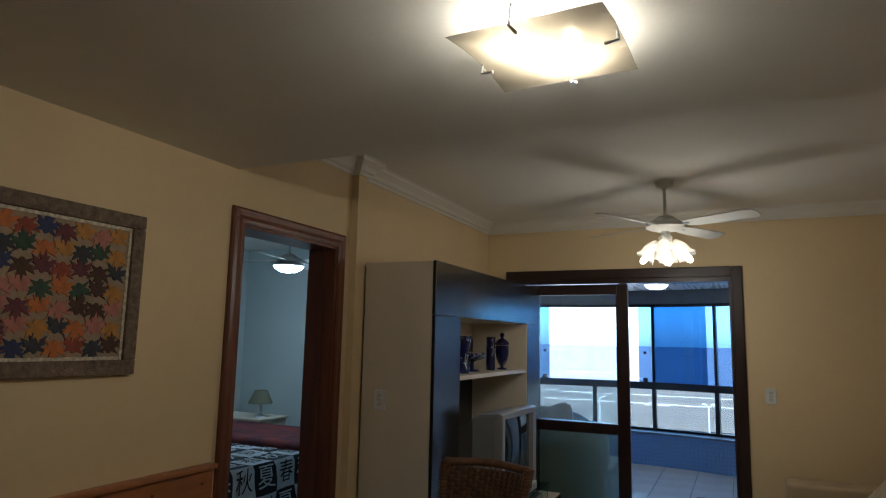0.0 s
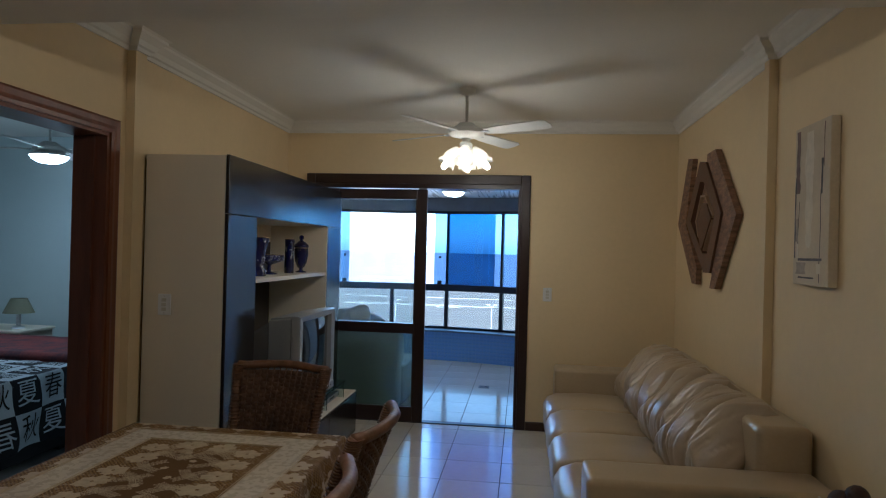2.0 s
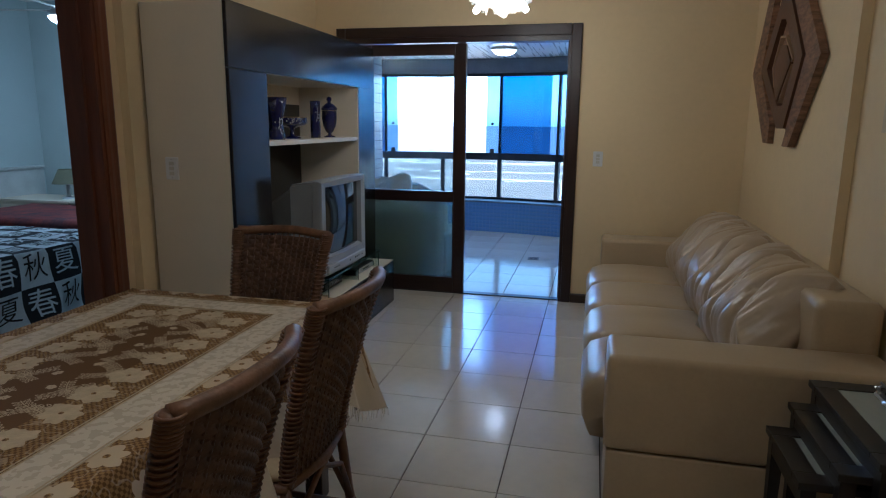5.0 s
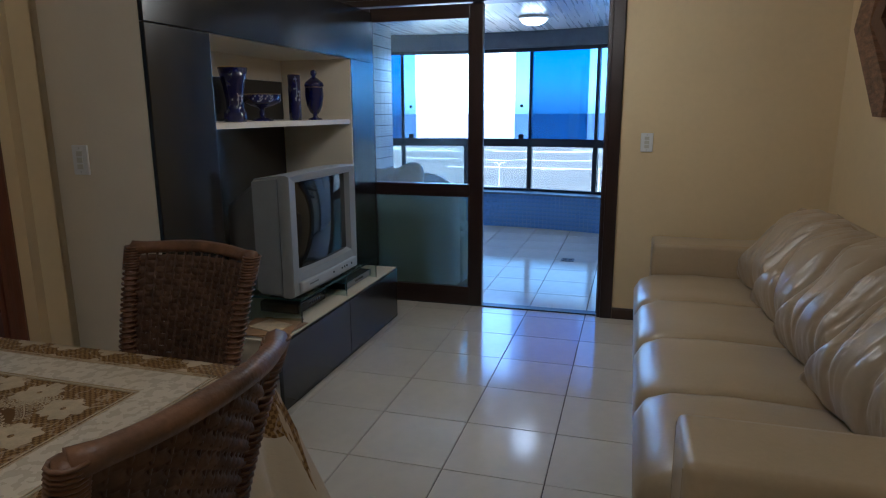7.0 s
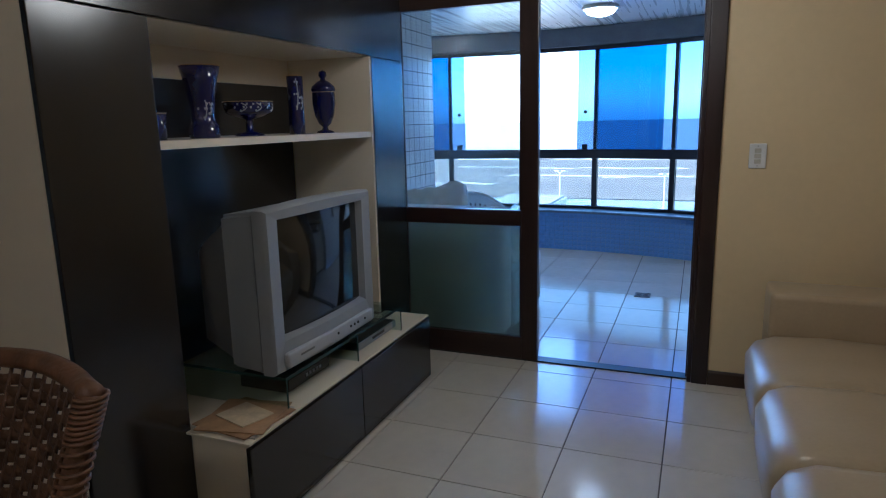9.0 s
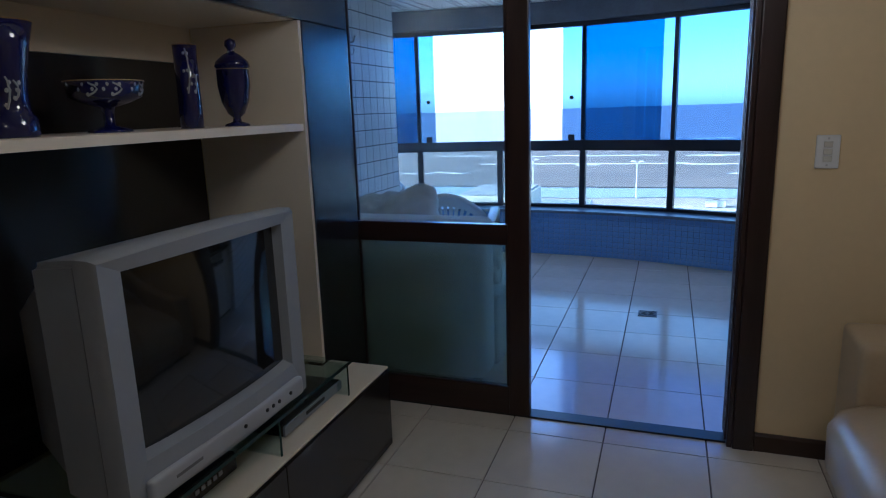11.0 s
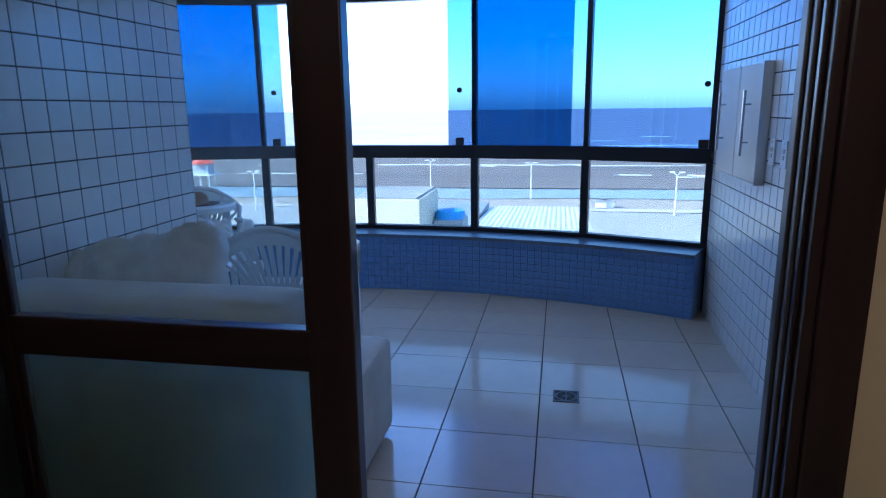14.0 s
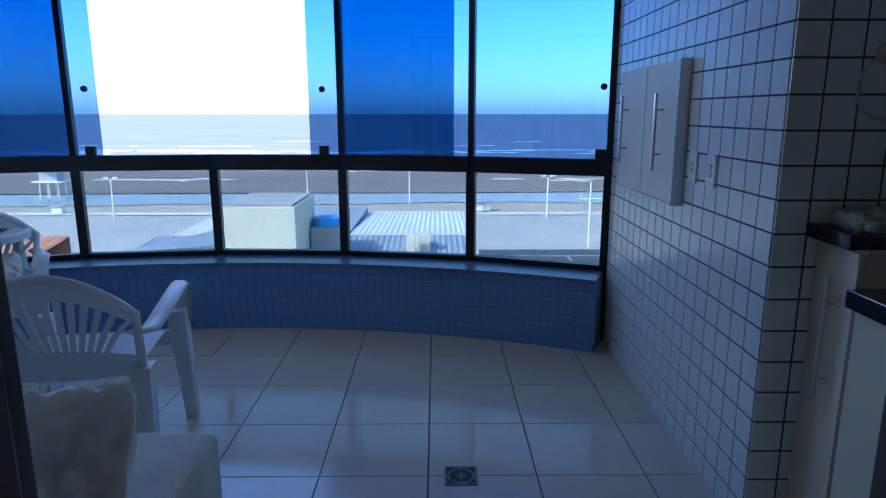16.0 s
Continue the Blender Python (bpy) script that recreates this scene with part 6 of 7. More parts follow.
def plastic_chair():
    ob = thing("plastic_armchair", (0, 0, 0), "white plastic garden armchair with fan slots in the back", "chair", "plastic garden chairs")
    # seat
    b = bmesh.new()
    n = 10
    g = [[b.verts.new((-0.225 + 0.45 * i / n, -0.20 + 0.42 * j / n, 0.425 - 0.022 * math.sin(math.pi * i / n) * math.sin(math.pi * min(1, j / n * 1.1)) - (0.02 if j == n else 0))) for j in range(n + 1)] for i in range(n + 1)]
    for i in range(n):
        for j in range(n):
            b.faces.new((g[i][j], g[i + 1][j], g[i + 1][j + 1], g[i][j + 1]))
    bmesh.ops.solidify(b, geom=b.faces[:], thickness=0.012)
    part("seat", b, plastic_white, ob, smooth=True)
    def bk(u, h):
        return Vector((u * (0.24 + 0.03 * h), -0.20 - 0.13 * h - 0.045 * (1 - u * u), 0.40 + 0.40 * h - 0.14 * u * u * h))
    top = [bk(-1 + k / 8, 1) for k in range(17)]
    part("back_rim", tube([bk(-1, 0), bk(-1, 0.5)] + top + [bk(1, 0.5), bk(1, 0)], 0.016, 8), plastic_white, ob, smooth="all")
    lower = bmesh.new()
    for h0, h1 in ((0.0, 0.30), (0.80, 0.97)):
        rows = [(lower.verts.new(bk(-1 + k / 8, h0)), lower.verts.new(bk(-1 + k / 8, h1))) for k in range(17)]
        for p, q in zip(rows, rows[1:]):
            lower.faces.new((p[0], q[0], q[1], p[1]))
    bmesh.ops.solidify(lower, geom=lower.faces[:], thickness=0.008)
    part("back_panel", lower, plastic_white, ob, smooth=True)
    for k in range(13):
        u = -0.93 + 1.86 * k / 12
        sl_ = bmesh.new()
        rows = []
        for i in range(7):
            h = 0.28 + 0.54 * i / 6
            w = 0.020 + 0.006 * i / 6
            c = bk(u * (0.62 + 0.38 * i / 6), h)
            rows.append((sl_.verts.new(c + Vector((-w / 2, 0, 0))), sl_.verts.new(c + Vector((w / 2, 0, 0)))))
        for p, q in zip(rows, rows[1:]):
            sl_.faces.new((p[0], p[1], q[1], q[0]))
        bmesh.ops.solidify(sl_, geom=sl_.faces[:], thickness=0.008)
        part("back_slat", sl_, plastic_white, ob)
    for s in (-1, 1):
        arm = bmesh.new()
        pts = [(s * 0.255, -0.29, 0.58), (s * 0.28, -0.22, 0.565), (s * 0.29, -0.12, 0.585), (s * 0.297, 0.05, 0.615), (s * 0.295, 0.19, 0.625), (s * 0.29, 0.235, 0.605), (s * 0.285, 0.255, 0.55), (s * 0.28, 0.26, 0.44)]
        rows = []
        for i, p in enumerate(pts):
            w = 0.036
            rows.append([arm.verts.new((p[0] - w, p[1], p[2])), arm.verts.new((p[0] - w * 0.5, p[1], p[2] + 0.012)), arm.verts.new((p[0] + w * 0.5, p[1], p[2] + 0.012)), arm.verts.new((p[0] + w, p[1], p[2])), arm.verts.new((p[0], p[1], p[2] - 0.012))])
        for p, q in zip(rows, rows[1:]):
            for k in range(5):
                arm.faces.new((p[k], p[(k + 1) % 5], q[(k + 1) % 5], q[k]))
        arm.faces.new(rows[0])
        arm.faces.new(rows[-1][::-1])
        part("armrest", arm, plastic_white, ob, smooth="all")
        for y0, y1, x1, zt in ((0.24, 0.27, 0.285, 0.50), (-0.21, -0.29, 0.26, 0.43)):
            lg = frustum(0, 1, (-0.024, 0.024, -0.024, 0.024), (-0.042, 0.042, -0.036, 0.036), 0.0)
            lg.transform(Matrix.Rotation(radians(-90), 4, "Y") @ Matrix.Scale(zt, 4, (1, 0, 0)))
            for v in lg.verts:
                t = 1 - v.co.z / zt
                v.co.x += s * (x1 - 0.02 + 0.02 * t)
                v.co.y += y0 + (y1 - y0) * t
            part("leg", lg, plastic_white, ob)
    part("front_apron", box(-0.24, 0.24, 0.205, 0.218, 0.35, 0.42, 0.004), plastic_white, ob)
    return ob


pc = plastic_chair()
pc.matrix_basis = pose(-1.04, 8.16, 0, 0, 0, 9)
copy_thing(pc, pose(-1.98, 8.88, 0, 0, 0, -150))
pillow(-1.98, 8.86, 0.47, 8, 30, 9.0, "striped cream pillow lying on a plastic chair", 0.42, 0.38, 0.14)
st = thing("plastic_table", (-2.16, 9.15, 0), "small round white plastic table by the window", "table")
part("top", lathe([(0, 0.70), (0.26, 0.70), (0.27, 0.69), (0.265, 0.655), (0.255, 0.655), (0.25, 0.685), (0, 0.685)], 32), plastic_white, st, smooth=True)
for k in range(4):
    a = radians(45 + 90 * k)
    part("leg", tube([(0.2 * math.cos(a), 0.2 * math.sin(a), 0.69), (0.23 * math.cos(a), 0.23 * math.sin(a), 0)], [0.03, 0.022], 8), plastic_white, st)
hat = thing("wicker_hat", (-2.13, 9.13, 0.70), "brown straw hat lying on the plastic table", "hat")
part("brim", lathe([(0.14, 0.0), (0.15, 0.004), (0.07, 0.012), (0.07, 0.006)], 24), cane, hat, smooth="all")
part("crown", lathe([(0.075, 0.005), (0.07, 0.05), (0.04, 0.08), (0, 0.085)], 24), cane, hat, smooth="all")

drain_steel = mat("dull_drain_steel", (0.20, 0.20, 0.20), 0.55, metal=0.6, vary=0.2)
dr = thing("floor_drain", (0.371, 7.961, 0.0), "square metal floor drain with a round slotted grate", "drain")
for a in ((-0.06, 0.06, -0.06, -0.052), (-0.06, 0.06, 0.052, 0.06), (-0.06, -0.052, -0.052, 0.052), (0.052, 0.06, -0.052, 0.052)):
    part("frame", box(*a, 0.0, 0.005), drain_steel, dr)
part("plate", ring([(0.052 * math.cos(2 * math.pi * k / 24) * 1.0, 0.052 * math.sin(2 * math.pi * k / 24)) for k in range(24)], [(0.042 * math.cos(2 * math.pi * k / 24), 0.042 * math.sin(2 * math.pi * k / 24)) for k in range(24)], -0.0045, -0.001), drain_steel, dr).matrix_basis = Matrix.Rotation(radians(90), 4, "Y")
part("well", box(-0.052, 0.052, -0.052, 0.052, -0.001, 0.0012), black_plastic, dr)
for k in range(8):
    a = 2 * math.pi * k / 8
    part("bar", tube([(0.012 * math.cos(a), 0.012 * math.sin(a), 0.003), (0.044 * math.cos(a), 0.044 * math.sin(a), 0.003)], 0.0035, 5), drain_steel, dr)
part("hub", lathe([(0.014, 0.001), (0.014, 0.0048), (0, 0.005)], 16), drain_steel, dr)

bq = thing("barbecue_door", (BXR, 8.71, 1.235), "white double barbecue hatch with steel bar handles on the tiled wall", "cabinet door")
for y0, y1 in ((-0.385, -0.003), (0.003, 0.385)):
    part("door", box(-0.045, -0.001, y0, y1, -0.275, 0.275, 0.004), panel_white, bq)
part("frame_edge", box(-0.047, -0.001, -0.392, -0.386, -0.28, 0.28), chrome, bq)
part("frame_edge", box(-0.047, -0.001, -0.386, 0.386, -0.282, -0.276), chrome, bq)
for y in (-0.235, 0.25):
    hd = part("handle", tube([(-0.078, y, -0.155), (-0.078, y, 0.155)], 0.007, 8), chrome, bq, "brushed steel bar handle")
    for z in (-0.09, 0.09):
        part("standoff", tube([(-0.046, y, z), (-0.078, y, z)], 0.005, 6), chrome, bq)
switch_plate((BXR - 0.001, 8.225, 1.115), -90, "white socket plate on the tiled barbecue wall", "wall_socket", 0.07, 0.115, 2)
switch_plate((BXR - 0.001, 8.065, 1.115), -90, "white socket plate on the tiled barbecue wall", "wall_socket", 0.07, 0.115, 2)

granite = mat("black_granite", (0.012, 0.012, 0.014), 0.15, vary=0.6, scale=60, fine=160)
ct = thing("tall_counter_cabinet", (1.8, 7.53, 0), "white cabinet with a steel bar handle under a black granite top", "cabinet")
part("carcass", box(-0.40, 0.39, -0.095, 0.095, 0.06, 0.965), panel_white, ct)
part("door", box(-0.42, -0.401, -0.092, 0.092, 0.065, 0.955, 0.002), panel_white, ct)
part("plinth", box(-0.36, 0.39, -0.095, 0.095, 0, 0.06), black_plastic, ct)
part("granite_top", box(-0.455, 0.39, -0.10, 0.097, 0.966, 1.006, 0.004), granite, ct, "black granite slab")
part("handle", tube([(-0.45, -0.02, 0.50), (-0.45, -0.02, 0.88)], 0.007, 8), chrome, ct, "steel bar handle")
for z in (0.58, 0.80):
    part("standoff", tube([(-0.42, -0.02, z), (-0.45, -0.02, z)], 0.005, 6), chrome, ct)
c2 = thing("sink_counter", (1.8, 7.0, 0), "white low cabinet with a thick black granite worktop", "cabinet")
part("carcass", box(-0.40, 0.39, -0.42, 0.427, 0.06, 0.815), panel_white, c2)
part("plinth", box(-0.36, 0.39, -0.42, 0.427, 0, 0.06), black_plastic, c2)
for y0, y1 in ((-0.418, 0.0), (0.004, 0.424)):
    part("door", box(-0.42, -0.401, y0, y1, 0.065, 0.81, 0.002), panel_white, c2)
part("granite_top", box(-0.45, 0.39, -0.43, 0.427, 0.816, 0.866, 0.004), granite, c2, "black granite slab")
rag = solid("folded_cloth", cushion(0.26, 0.14, 0.04, 0.5, 16, 0.02, 3.0), mat("printed_rag", (0.5, 0.48, 0.42), 0.9, vary=0.5, scale=22), "crumpled printed kitchen cloth on the granite top", "cloth", smooth="all")
rag.matrix_basis = pose(1.52, 7.54, 1.006, 0, 0, 12)
tr = thing("towel_ring", (1.50, 7.624, 1.47), "round steel towel ring on the tiled pier", "towel ring")
rs = lathe([(0, 0), (0.028, 0), (0.028, 0.012), (0.012, 0.018), (0.012, 0.04), (0, 0.04)], 20)
rs.transform(Matrix.Rotation(radians(90), 4, "X"))
part("mount", rs, chrome, tr, smooth=True)
part("ring", tube([(0.085 * math.cos(a), -0.035, -0.09 + 0.085 * math.sin(a)) for a in [2 * math.pi * k / 36 for k in range(36)]], 0.005, 8, True), chrome, tr, smooth="all")
hk = thing("wall_hook", (BXL, 7.064, 1.735), "small metal wall hook on the tiled wall", "hook")
part("plate", box(0.0, 0.008, -0.02, 0.02, -0.05, 0.05, 0.003), chrome, hk)
part("prong", tube([(0.006, 0, 0.02), (0.05, 0, 0.03), (0.06, 0, 0.06)], 0.006, 6), chrome, hk)
part("prong", tube([(0.006, 0, -0.03), (0.04, 0, -0.04), (0.05, 0, -0.01)], 0.006, 6), chrome, hk)
bl = thing("balcony_ceiling_lamp", (-0.10, 8.58, BHT), "round lit glass ceiling lamp on the balcony", "ceiling lamp")
part("rim", lathe([(0.15, 0), (0.155, -0.02), (0.14, -0.03), (0.13, -0.02)], 28), fan_white, bl, smooth=True)
part("bowl", lathe([(0.14, -0.02), (0.11, -0.06), (0.06, -0.08), (0, -0.086)], 28), glow("balcony_bowl_glass", (1.0, 0.97, 0.9), 0.7), bl, "lit frosted glass bowl", smooth="all")

# ---- bedroom things ----
bed = thing("bed", (-3.47, 4.46, 0), "low bed with a black and white patterned quilt", "bed")
part("mattress_base", box(-0.93, 0.93, -0.66, 0.66, 0.04, 0.36, 0.02), mat("bed_base_dark", (0.03, 0.028, 0.03), 0.7), bed)
part("mattress", box(-0.93, 0.93, -0.66, 0.66, 0.36, 0.605, 0.05, 3), cloth_white, bed, smooth=True)
for x in (-0.85, 0.85):
    for y in (-0.58, 0.58):
        part("foot", box(x - 0.03, x + 0.03, y - 0.03, y + 0.03, 0, 0.04), black_plastic, bed)
quilt = thing("quilt", (-3.47, 4.46, 0), "black and white checked quilt with brush-drawn characters", "quilt")
q_black = mat("quilt_black", (0.012, 0.013, 0.018), 0.9, vary=0.3, scale=30, bump=0.2)
q_white = mat("quilt_white", (0.62, 0.66, 0.70), 0.9, vary=0.08, scale=20, bump=0.2)


def quilt_surface(u, v):
    """u across the bed from its window end to the door end, v from the wall side; metres past the rim fall down."""
    x, y, z = u, v, 0.618
    for k, lim in ((0, 0.95), (1, 0.68)):
        c = (x, y)[k]
        if abs(c) > lim:
            over = abs(c) - lim
            z -= over
            s = math.copysign(1, c)
            new_c = s * (lim + 0.012 + 0.10 * over + 0.025 * over / 0.3 * math.sin((x + y) * 11))
            if k == 0:
                x = new_c
            else:
                y = new_c
    z += 0.012 * noise.noise(Vector((u * 3, v * 3, 1)))
    return Vector((x, y, max(z, 0.10)))


SQ = 0.235
for i in range(-6, 6):
    for j in range(-4, 4):
        b = bmesh.new()
        n = 5
        g = [[b.verts.new(quilt_surface(SQ * (i + a / n), SQ * (j + c / n))) for c in range(n + 1)] for a in range(n + 1)]
        for a in range(n):
            for c in range(n):
                b.faces.new((g[a][c], g[a + 1][c], g[a + 1][c + 1], g[a][c + 1]))
        part("patch", b, q_white if (i + j) % 2 else q_black, quilt, smooth="all")
SIGN = {"\u6625": 1, "\u79cb": 2, "\u590f": 3}
sign_mesh = {}
for text in SIGN:
    cu = bpy.data.curves.new("sign", "FONT")
    cu.body, cu.size, cu.align_x, cu.align_y = text, 0.19, "CENTER", "CENTER"
    tmp = bpy.data.objects.new("sign", cu)
    scene.collection.objects.link(tmp)
    bpy.context.view_layer.update()
    me = bpy.data.meshes.new_from_object(tmp.evaluated_get(bpy.context.evaluated_depsgraph_get()))
    bpy.data.objects.remove(tmp)
    bpy.data.curves.remove(cu)
    sign_mesh[text] = me
rng = random.Random(2)
for i in range(-6, 6):
    for j in range(-4, 4):
        text = list(SIGN)[(i * 2 + j) % 3]
        src = sign_mesh[text]
        if not len(src.vertices):
            continue
        me = src.copy()
        cu, cv = SQ * (i + 0.5), SQ * (j + 0.5)
        c = quilt_surface(cu, cv)
        for v in me.vertices:
            a = 1.571
            x, y = v.co.x * math.cos(a) - v.co.y * math.sin(a), v.co.x * math.sin(a) + v.co.y * math.cos(a)
            p = quilt_surface(cu + x, cv + y)
            e1, e2 = quilt_surface(cu + x + 0.01, cv + y) - p, quilt_surface(cu + x, cv + y + 0.01) - p
            v.co = p + e1.cross(e2).normalized() * 0.006
        me.materials.clear()
        me.materials.append(q_black if (i + j) % 2 else q_white)
        ob = new("character", me)
        ob.parent = quilt
bed2 = thing("second_bed", (-3.35, 5.68, 0), "second bed with a dark navy and red patterned cover", "bed")
part("base", box(-0.93, 0.93, -0.42, 0.42, 0.0, 0.32, 0.02), mat("bed_base_dark", (0.03, 0.028, 0.03), 0.7), bed2)
part("cover", box(-0.96, 0.96, -0.45, 0.45, 0.20, 0.66, 0.06, 3), mat("navy_red_cover", (0.03, 0.022, 0.045), 0.9, vary=0.5, scale=7, fine=40, second=(0.22, 0.04, 0.03), bump=0.2), bed2, smooth=True)
ns = thing("nightstand", (-4.3, 6.35, 0), "white bedside cabinet against the bedroom wall", "nightstand")
part("body", box(-0.4, 0.4, -0.22, 0.22, 0.0, 0.66, 0.005), panel_white, ns)
part("top", box(-0.42, 0.42, -0.235, 0.23, 0.66, 0.685, 0.004), panel_white, ns)
part("drawer", box(-0.38, 0.38, -0.232, -0.221, 0.42, 0.63, 0.003), panel_white, ns)
part("knob", box(-0.02, 0.02, -0.245, -0.232, 0.52, 0.54, 0.003), chrome, ns)
tl = thing("table_lamp", (-4.05, 6.3, 0.685), "bedside lamp with a white base and olive shade", "table lamp")
part("base", lathe([(0, 0), (0.06, 0), (0.055, 0.015), (0.02, 0.03), (0.022, 0.10), (0.015, 0.17), (0, 0.17)], 20), plastic_white, tl, smooth=True)
part("shade", lathe([(0.135, 0.15), (0.07, 0.29), (0.068, 0.29), (0.132, 0.15)], 24), mat("olive_shade", (0.16, 0.16, 0.10), 0.9, vary=0.1), tl, "olive cloth shade", smooth=True)
ac = thing("air_conditioner_box", (-2.2, 6.71, 2.05), "small brown wooden box high on the bedroom wall", "wall box")
part("case", box(-0.35, 0.35, -0.16, 0.035, -0.18, 0.18, 0.006), wood_red_shaded_h, ac)
part("front", box(-0.32, 0.32, -0.165, -0.161, -0.15, 0.15), art_dark, ac)
hb = thing("headboard", (-4.71, 4.6, 0), "pale panelled headboard against the bedroom wall", "headboard")
part("panel", box(-0.035, 0.0, -1.2, 2.1, 0.0, 0.95, 0.006), mat("pale_headboard", (0.55, 0.56, 0.54), 0.6), hb)
part("cap", box(-0.037, 0.02, -1.2, 2.1, 0.95, 0.975, 0.004), mat("pale_headboard", (0.55, 0.56, 0.54), 0.6), hb)
bf = ceiling_fan((-3.24, 5.64, BH), 15, 0.27, "white bedroom ceiling fan with a lit bowl lamp", False)
point_lamp("bedroom_light", (-3.24, 5.64, BH - 0.49),  0.42, (0.86, 1.0, 0.95), 0.12)

# ---- tiles: floors and walls, last ----
def tile_mesh(name, w, h, t, material, inset=0.004):
    b = bmesh.new()
    lo = [b.verts.new(p) for p in ((0, 0, 0), (w, 0, 0), (w, h, 0), (0, h, 0))]
    hi = [b.verts.new(p) for p in ((inset, inset, t), (w - inset, inset, t), (w - inset, h - inset, t), (inset, h - inset, t))]
    b.faces.new(hi)
    for i in range(4):
        b.faces.new((lo[i], lo[(i + 1) % 4], hi[(i + 1) % 4], hi[i]))
    return mesh_of(b, name, material)


def lay(parent, origin, ax, ay, w, h, pitch, material, t=0.006, gap=0.003, limit=300, near=None, phase=(0, 0), name="tile", inset=0.0015):
    """Tiles over a rectangle w by h from origin along ax and ay; edge pieces are cut. The nearest are objects, the rest one mesh."""
    ax, ay = Vector(ax), Vector(ay)
    az = ax.cross(ay)
    basis = Matrix((ax, ay, az)).transposed().to_4x4()
    cells = []
    i0, j0 = -math.ceil(phase[0] / pitch), -math.ceil(phase[1] / pitch)
    i = i0
    while phase[0] + i * pitch < w:
        j = j0
        while phase[1] + j * pitch < h:
            u0, u1 = max(0, phase[0] + i * pitch), min(w, phase[0] + (i + 1) * pitch)
            v0, v1 = max(0, phase[1] + j * pitch), min(h, phase[1] + (j + 1) * pitch)
            if u1 - u0 > 0.012 and v1 - v0 > 0.012:
                cells.append((u0, v0, u1 - u0 - gap, v1 - v0 - gap))
            j += 1
        i += 1
    o = Vector(origin)
    if near is not None:
        q = Vector(near)
        cells.sort(key=lambda c: (o + ax * c[0] + ay * c[1] - q).length)
    shared = {}
    for u, v, a, c in cells[:limit]:
        key = (round(a, 3), round(c, 3))
        if key not in shared:
            shared[key] = tile_mesh(name, a, c, t, material, inset)
        ob = new(name, shared[key])
        ob.parent = parent
        ob.matrix_basis = Matrix.Translation(o + ax * u + ay * v + az * (-t + 0.0)) @ basis
    if len(cells) > limit:
        verts, faces = [], []
        for u, v, a, c in cells[limit:]:
            k = len(verts)
            p = o + ax * u + ay * v
            for du, dv, dz in ((0, 0, -t), (a, 0, -t), (a, c, -t), (0, c, -t), (inset, inset, 0), (a - inset, inset, 0), (a - inset, c - inset, 0), (inset, c - inset, 0)):
                verts.append(tuple(p + ax * du + ay * dv + az * dz))
            faces += [(k + 4, k + 5, k + 6, k + 7), (k, k + 1, k + 5, k + 4), (k + 1, k + 2, k + 6, k + 5), (k + 2, k + 3, k + 7, k + 6), (k + 3, k, k + 4, k + 7)]
        me = bpy.data.meshes.new("tiles")
        me.from_pydata(verts, [], faces)
        me.materials.append(material)
        ob = new("tiles", me)
        ob.parent = parent
        tagged(ob, kind="stuff")


OB = bpy.data.objects
P = 0.403
lay(OB["floor"], (XL, Y0, 0.0), (1, 0, 0), (0, 1, 0), XR - XL, YB + 0.06 - Y0, P, tile_mat, gap=0.004, phase=((0.252 - XL) % P, (5.77 - Y0) % P), near=(0.5, 4.5, 0), inset=0.0012)
lay(OB["floor_balcony"], (-3.3, YB + 0.07, 0.0), (1, 0, 0), (0, 1, 0), 5.5, 9.9 - YB, P, tile_mat, gap=0.004, phase=((0.252 + 3.3) % P, (7.183 - YB - 0.09) % P), near=(0.3, 8, 0), inset=0.0012)
Q = 0.0975
lay(OB["wall_balcony_east"], (BXR, 9.35, 0.0), (0, -1, 0), (0, 0, 1), 9.35 - 7.63, BHT, Q, white_tile, t=0.0018, gap=0.0055, inset=0.0008, near=(BXR, 8.0, 1.0), phase=((9.35 - 7.63) % Q, 0.0))
lay(OB["wall_pier_return"], (BXR, 7.6225, 0.0), (1, 0, 0), (0, 0, 1), 0.95, BHT, Q, white_tile, t=0.004, gap=0.005, inset=0.0008)
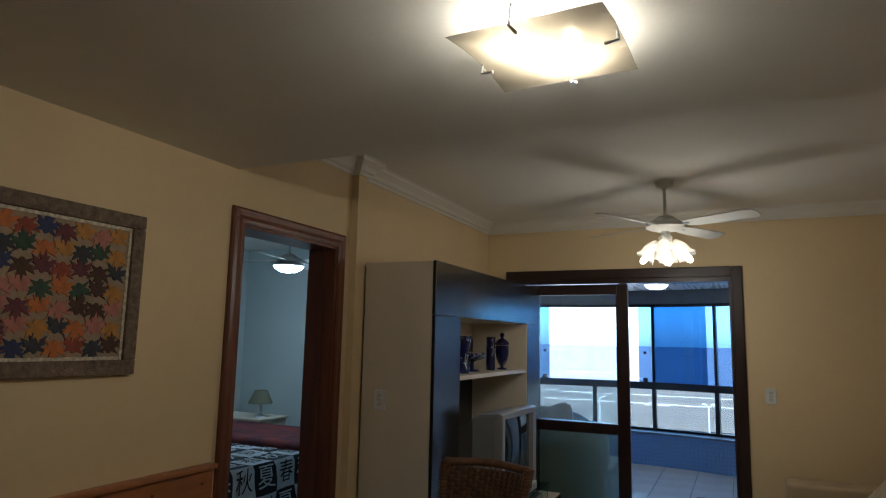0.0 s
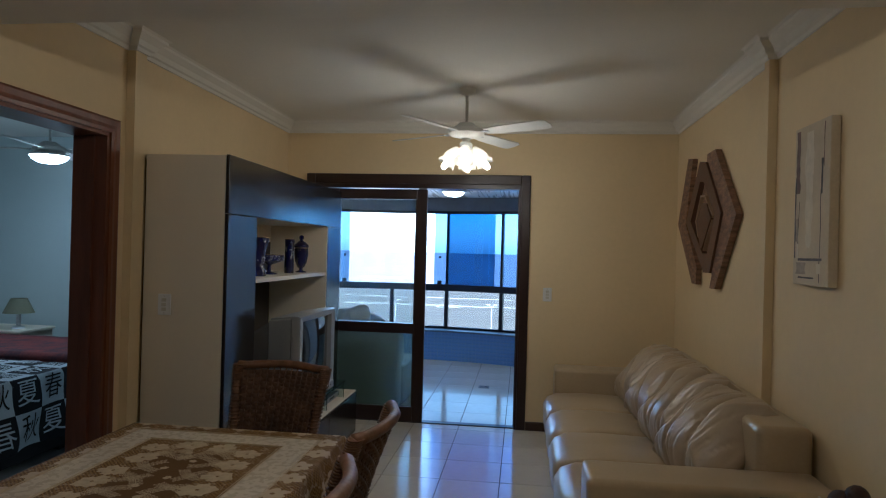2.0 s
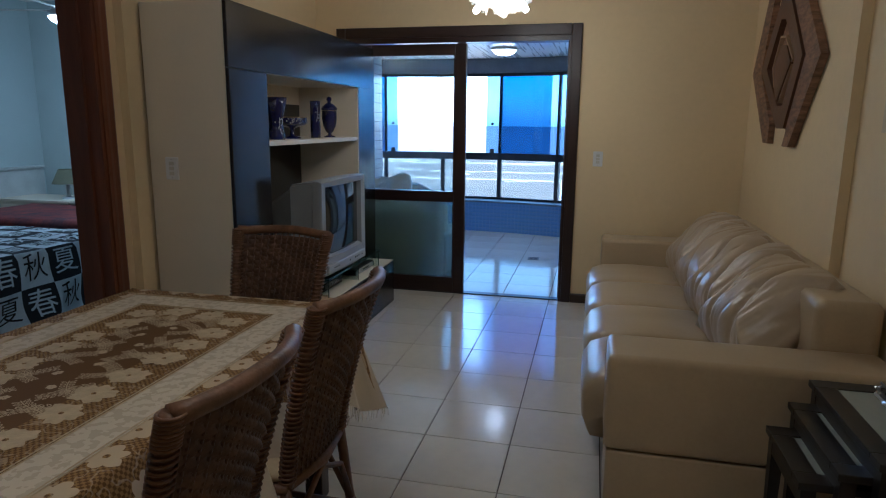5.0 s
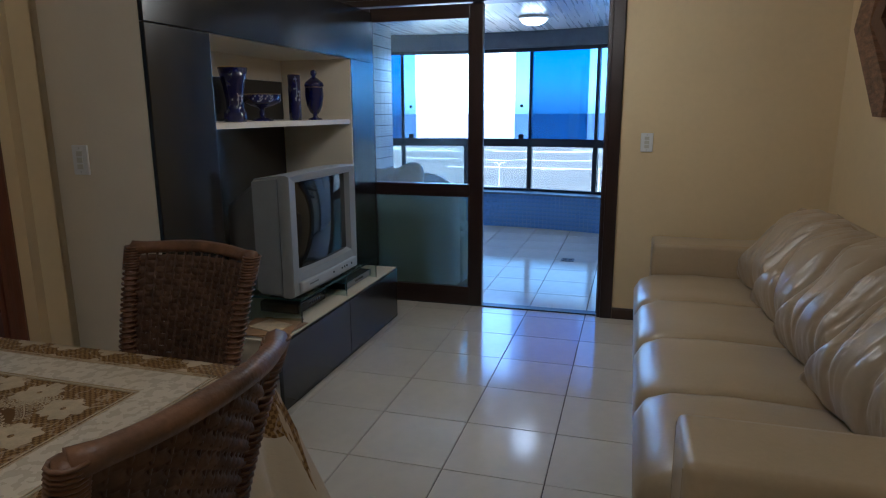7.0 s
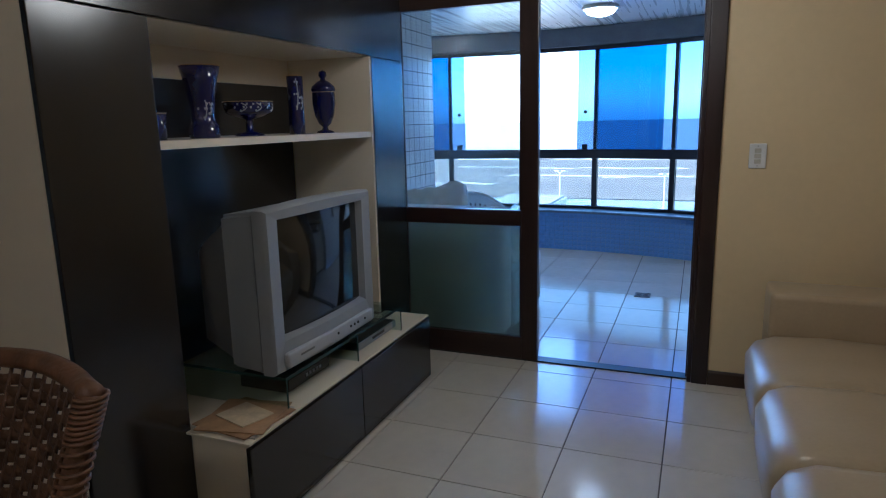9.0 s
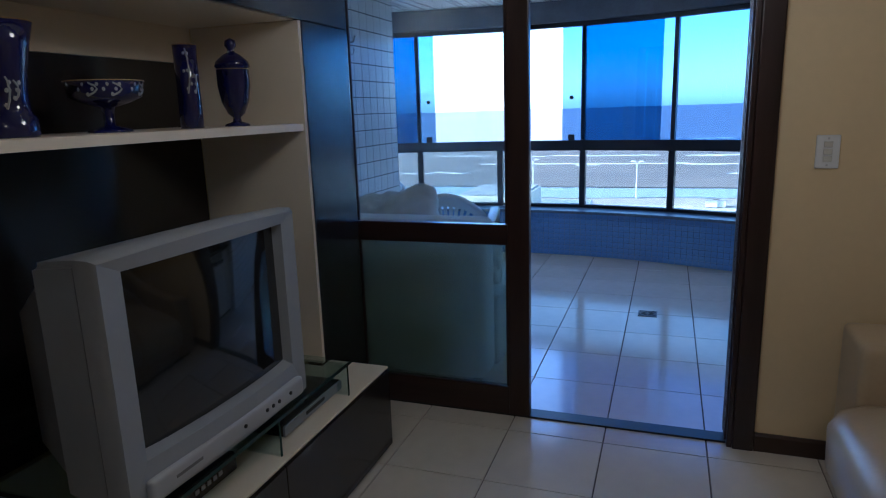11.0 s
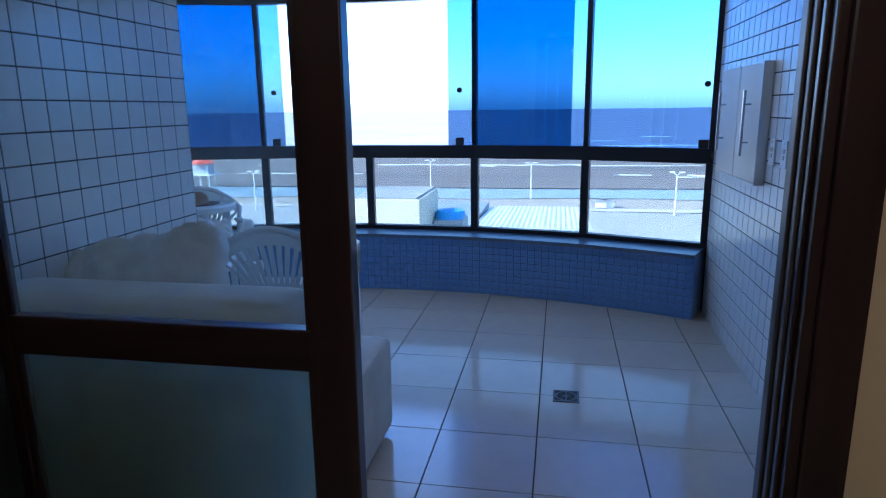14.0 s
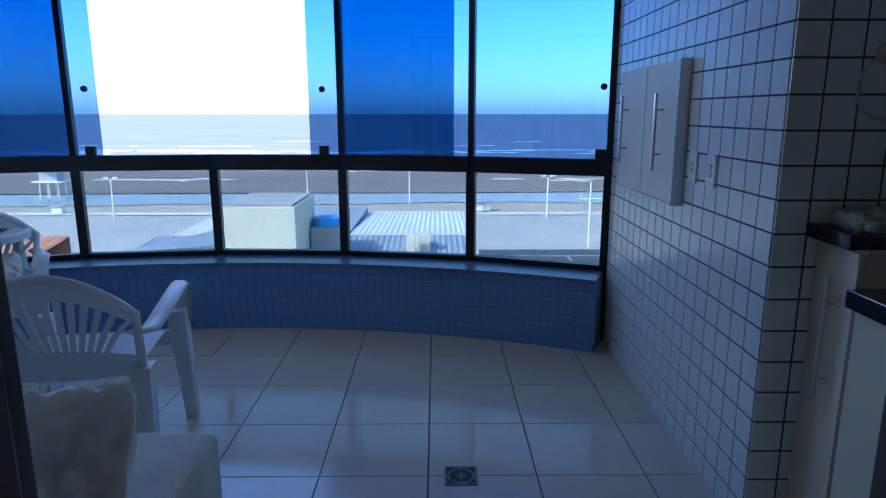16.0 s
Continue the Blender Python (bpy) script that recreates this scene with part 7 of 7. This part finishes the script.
lay(OB["wall_balcony_west"], (BXL, YB + 0.15, 0.0), (0, 1, 0), (0, 0, 1), YW - YB - 0.15, BHT, Q, white_tile, t=0.0018, gap=0.005, inset=0.0008, near=(BXL, 7.3, 1.2), phase=((YW - YB - 0.15) % Q, 0.0))
lay(OB["wall_balcony_west"], (BXL, YW + 0.0018, 0.0), (-1, 0, 0), (0, 0, 1), 1.98, BHT, Q, white_tile, limit=0, t=0.0018, gap=0.005, inset=0.0008)
# small blue mosaic on the curved parapet
MP = 0.05
verts, faces = [], []
na = int((A_R - A_L) * 4.77 / MP)
cells = []
for i in range(na):
    for j in range(8):
        cells.append((A_R - (i + 1) * MP / 4.77, A_R - i * MP / 4.77, 0.001 + j * MP, min(0.399, (j + 1) * MP)))
rr = 4.770
near_cells = [c for c in cells if c[3] - c[2] > 0.045][:300]
one = tile_mesh("mosaic_tile", MP - 0.003, MP - 0.003, 0.005, blue_tile, 0.001)
for a0, a1, z0, z1 in near_cells:
    a = (a0 + a1) / 2
    ob = new("mosaic_tile", one)
    ob.parent = para
    ob.matrix_basis = Matrix.Translation((*arc(a, rr + 0.005), (z0 + z1) / 2)) @ Matrix.Rotation(-a, 4, "Z") @ Matrix.Rotation(radians(90), 4, "X") @ Matrix.Translation((-MP / 2 + 0.0015, -MP / 2 + 0.0015, 0))
taken = set(near_cells)
for a0, a1, z0, z1 in cells:
    if (a0, a1, z0, z1) in taken:
        continue
    g = 0.0014
    quad = [(*arc(a0 + g / rr, rr), z0 + g), (*arc(a1 - g / rr, rr), z0 + g), (*arc(a1 - g / rr, rr), z1 - g), (*arc(a0 + g / rr, rr), z1 - g)]
    back = [(*arc(a0, rr + 0.006), z0), (*arc(a1, rr + 0.006), z0), (*arc(a1, rr + 0.006), z1), (*arc(a0, rr + 0.006), z1)]
    k = len(verts)
    verts += quad + back
    faces += [(k, k + 1, k + 2, k + 3)] + [(k + i, k + 4 + i, k + 4 + (i + 1) % 4, k + (i + 1) % 4) for i in range(4)]
me = bpy.data.meshes.new("mosaic_tiles")
me.from_pydata(verts, [], faces)
me.materials.append(blue_tile)
mo = new("mosaic_tiles", me)
mo.parent = para
tagged(mo, kind="stuff")
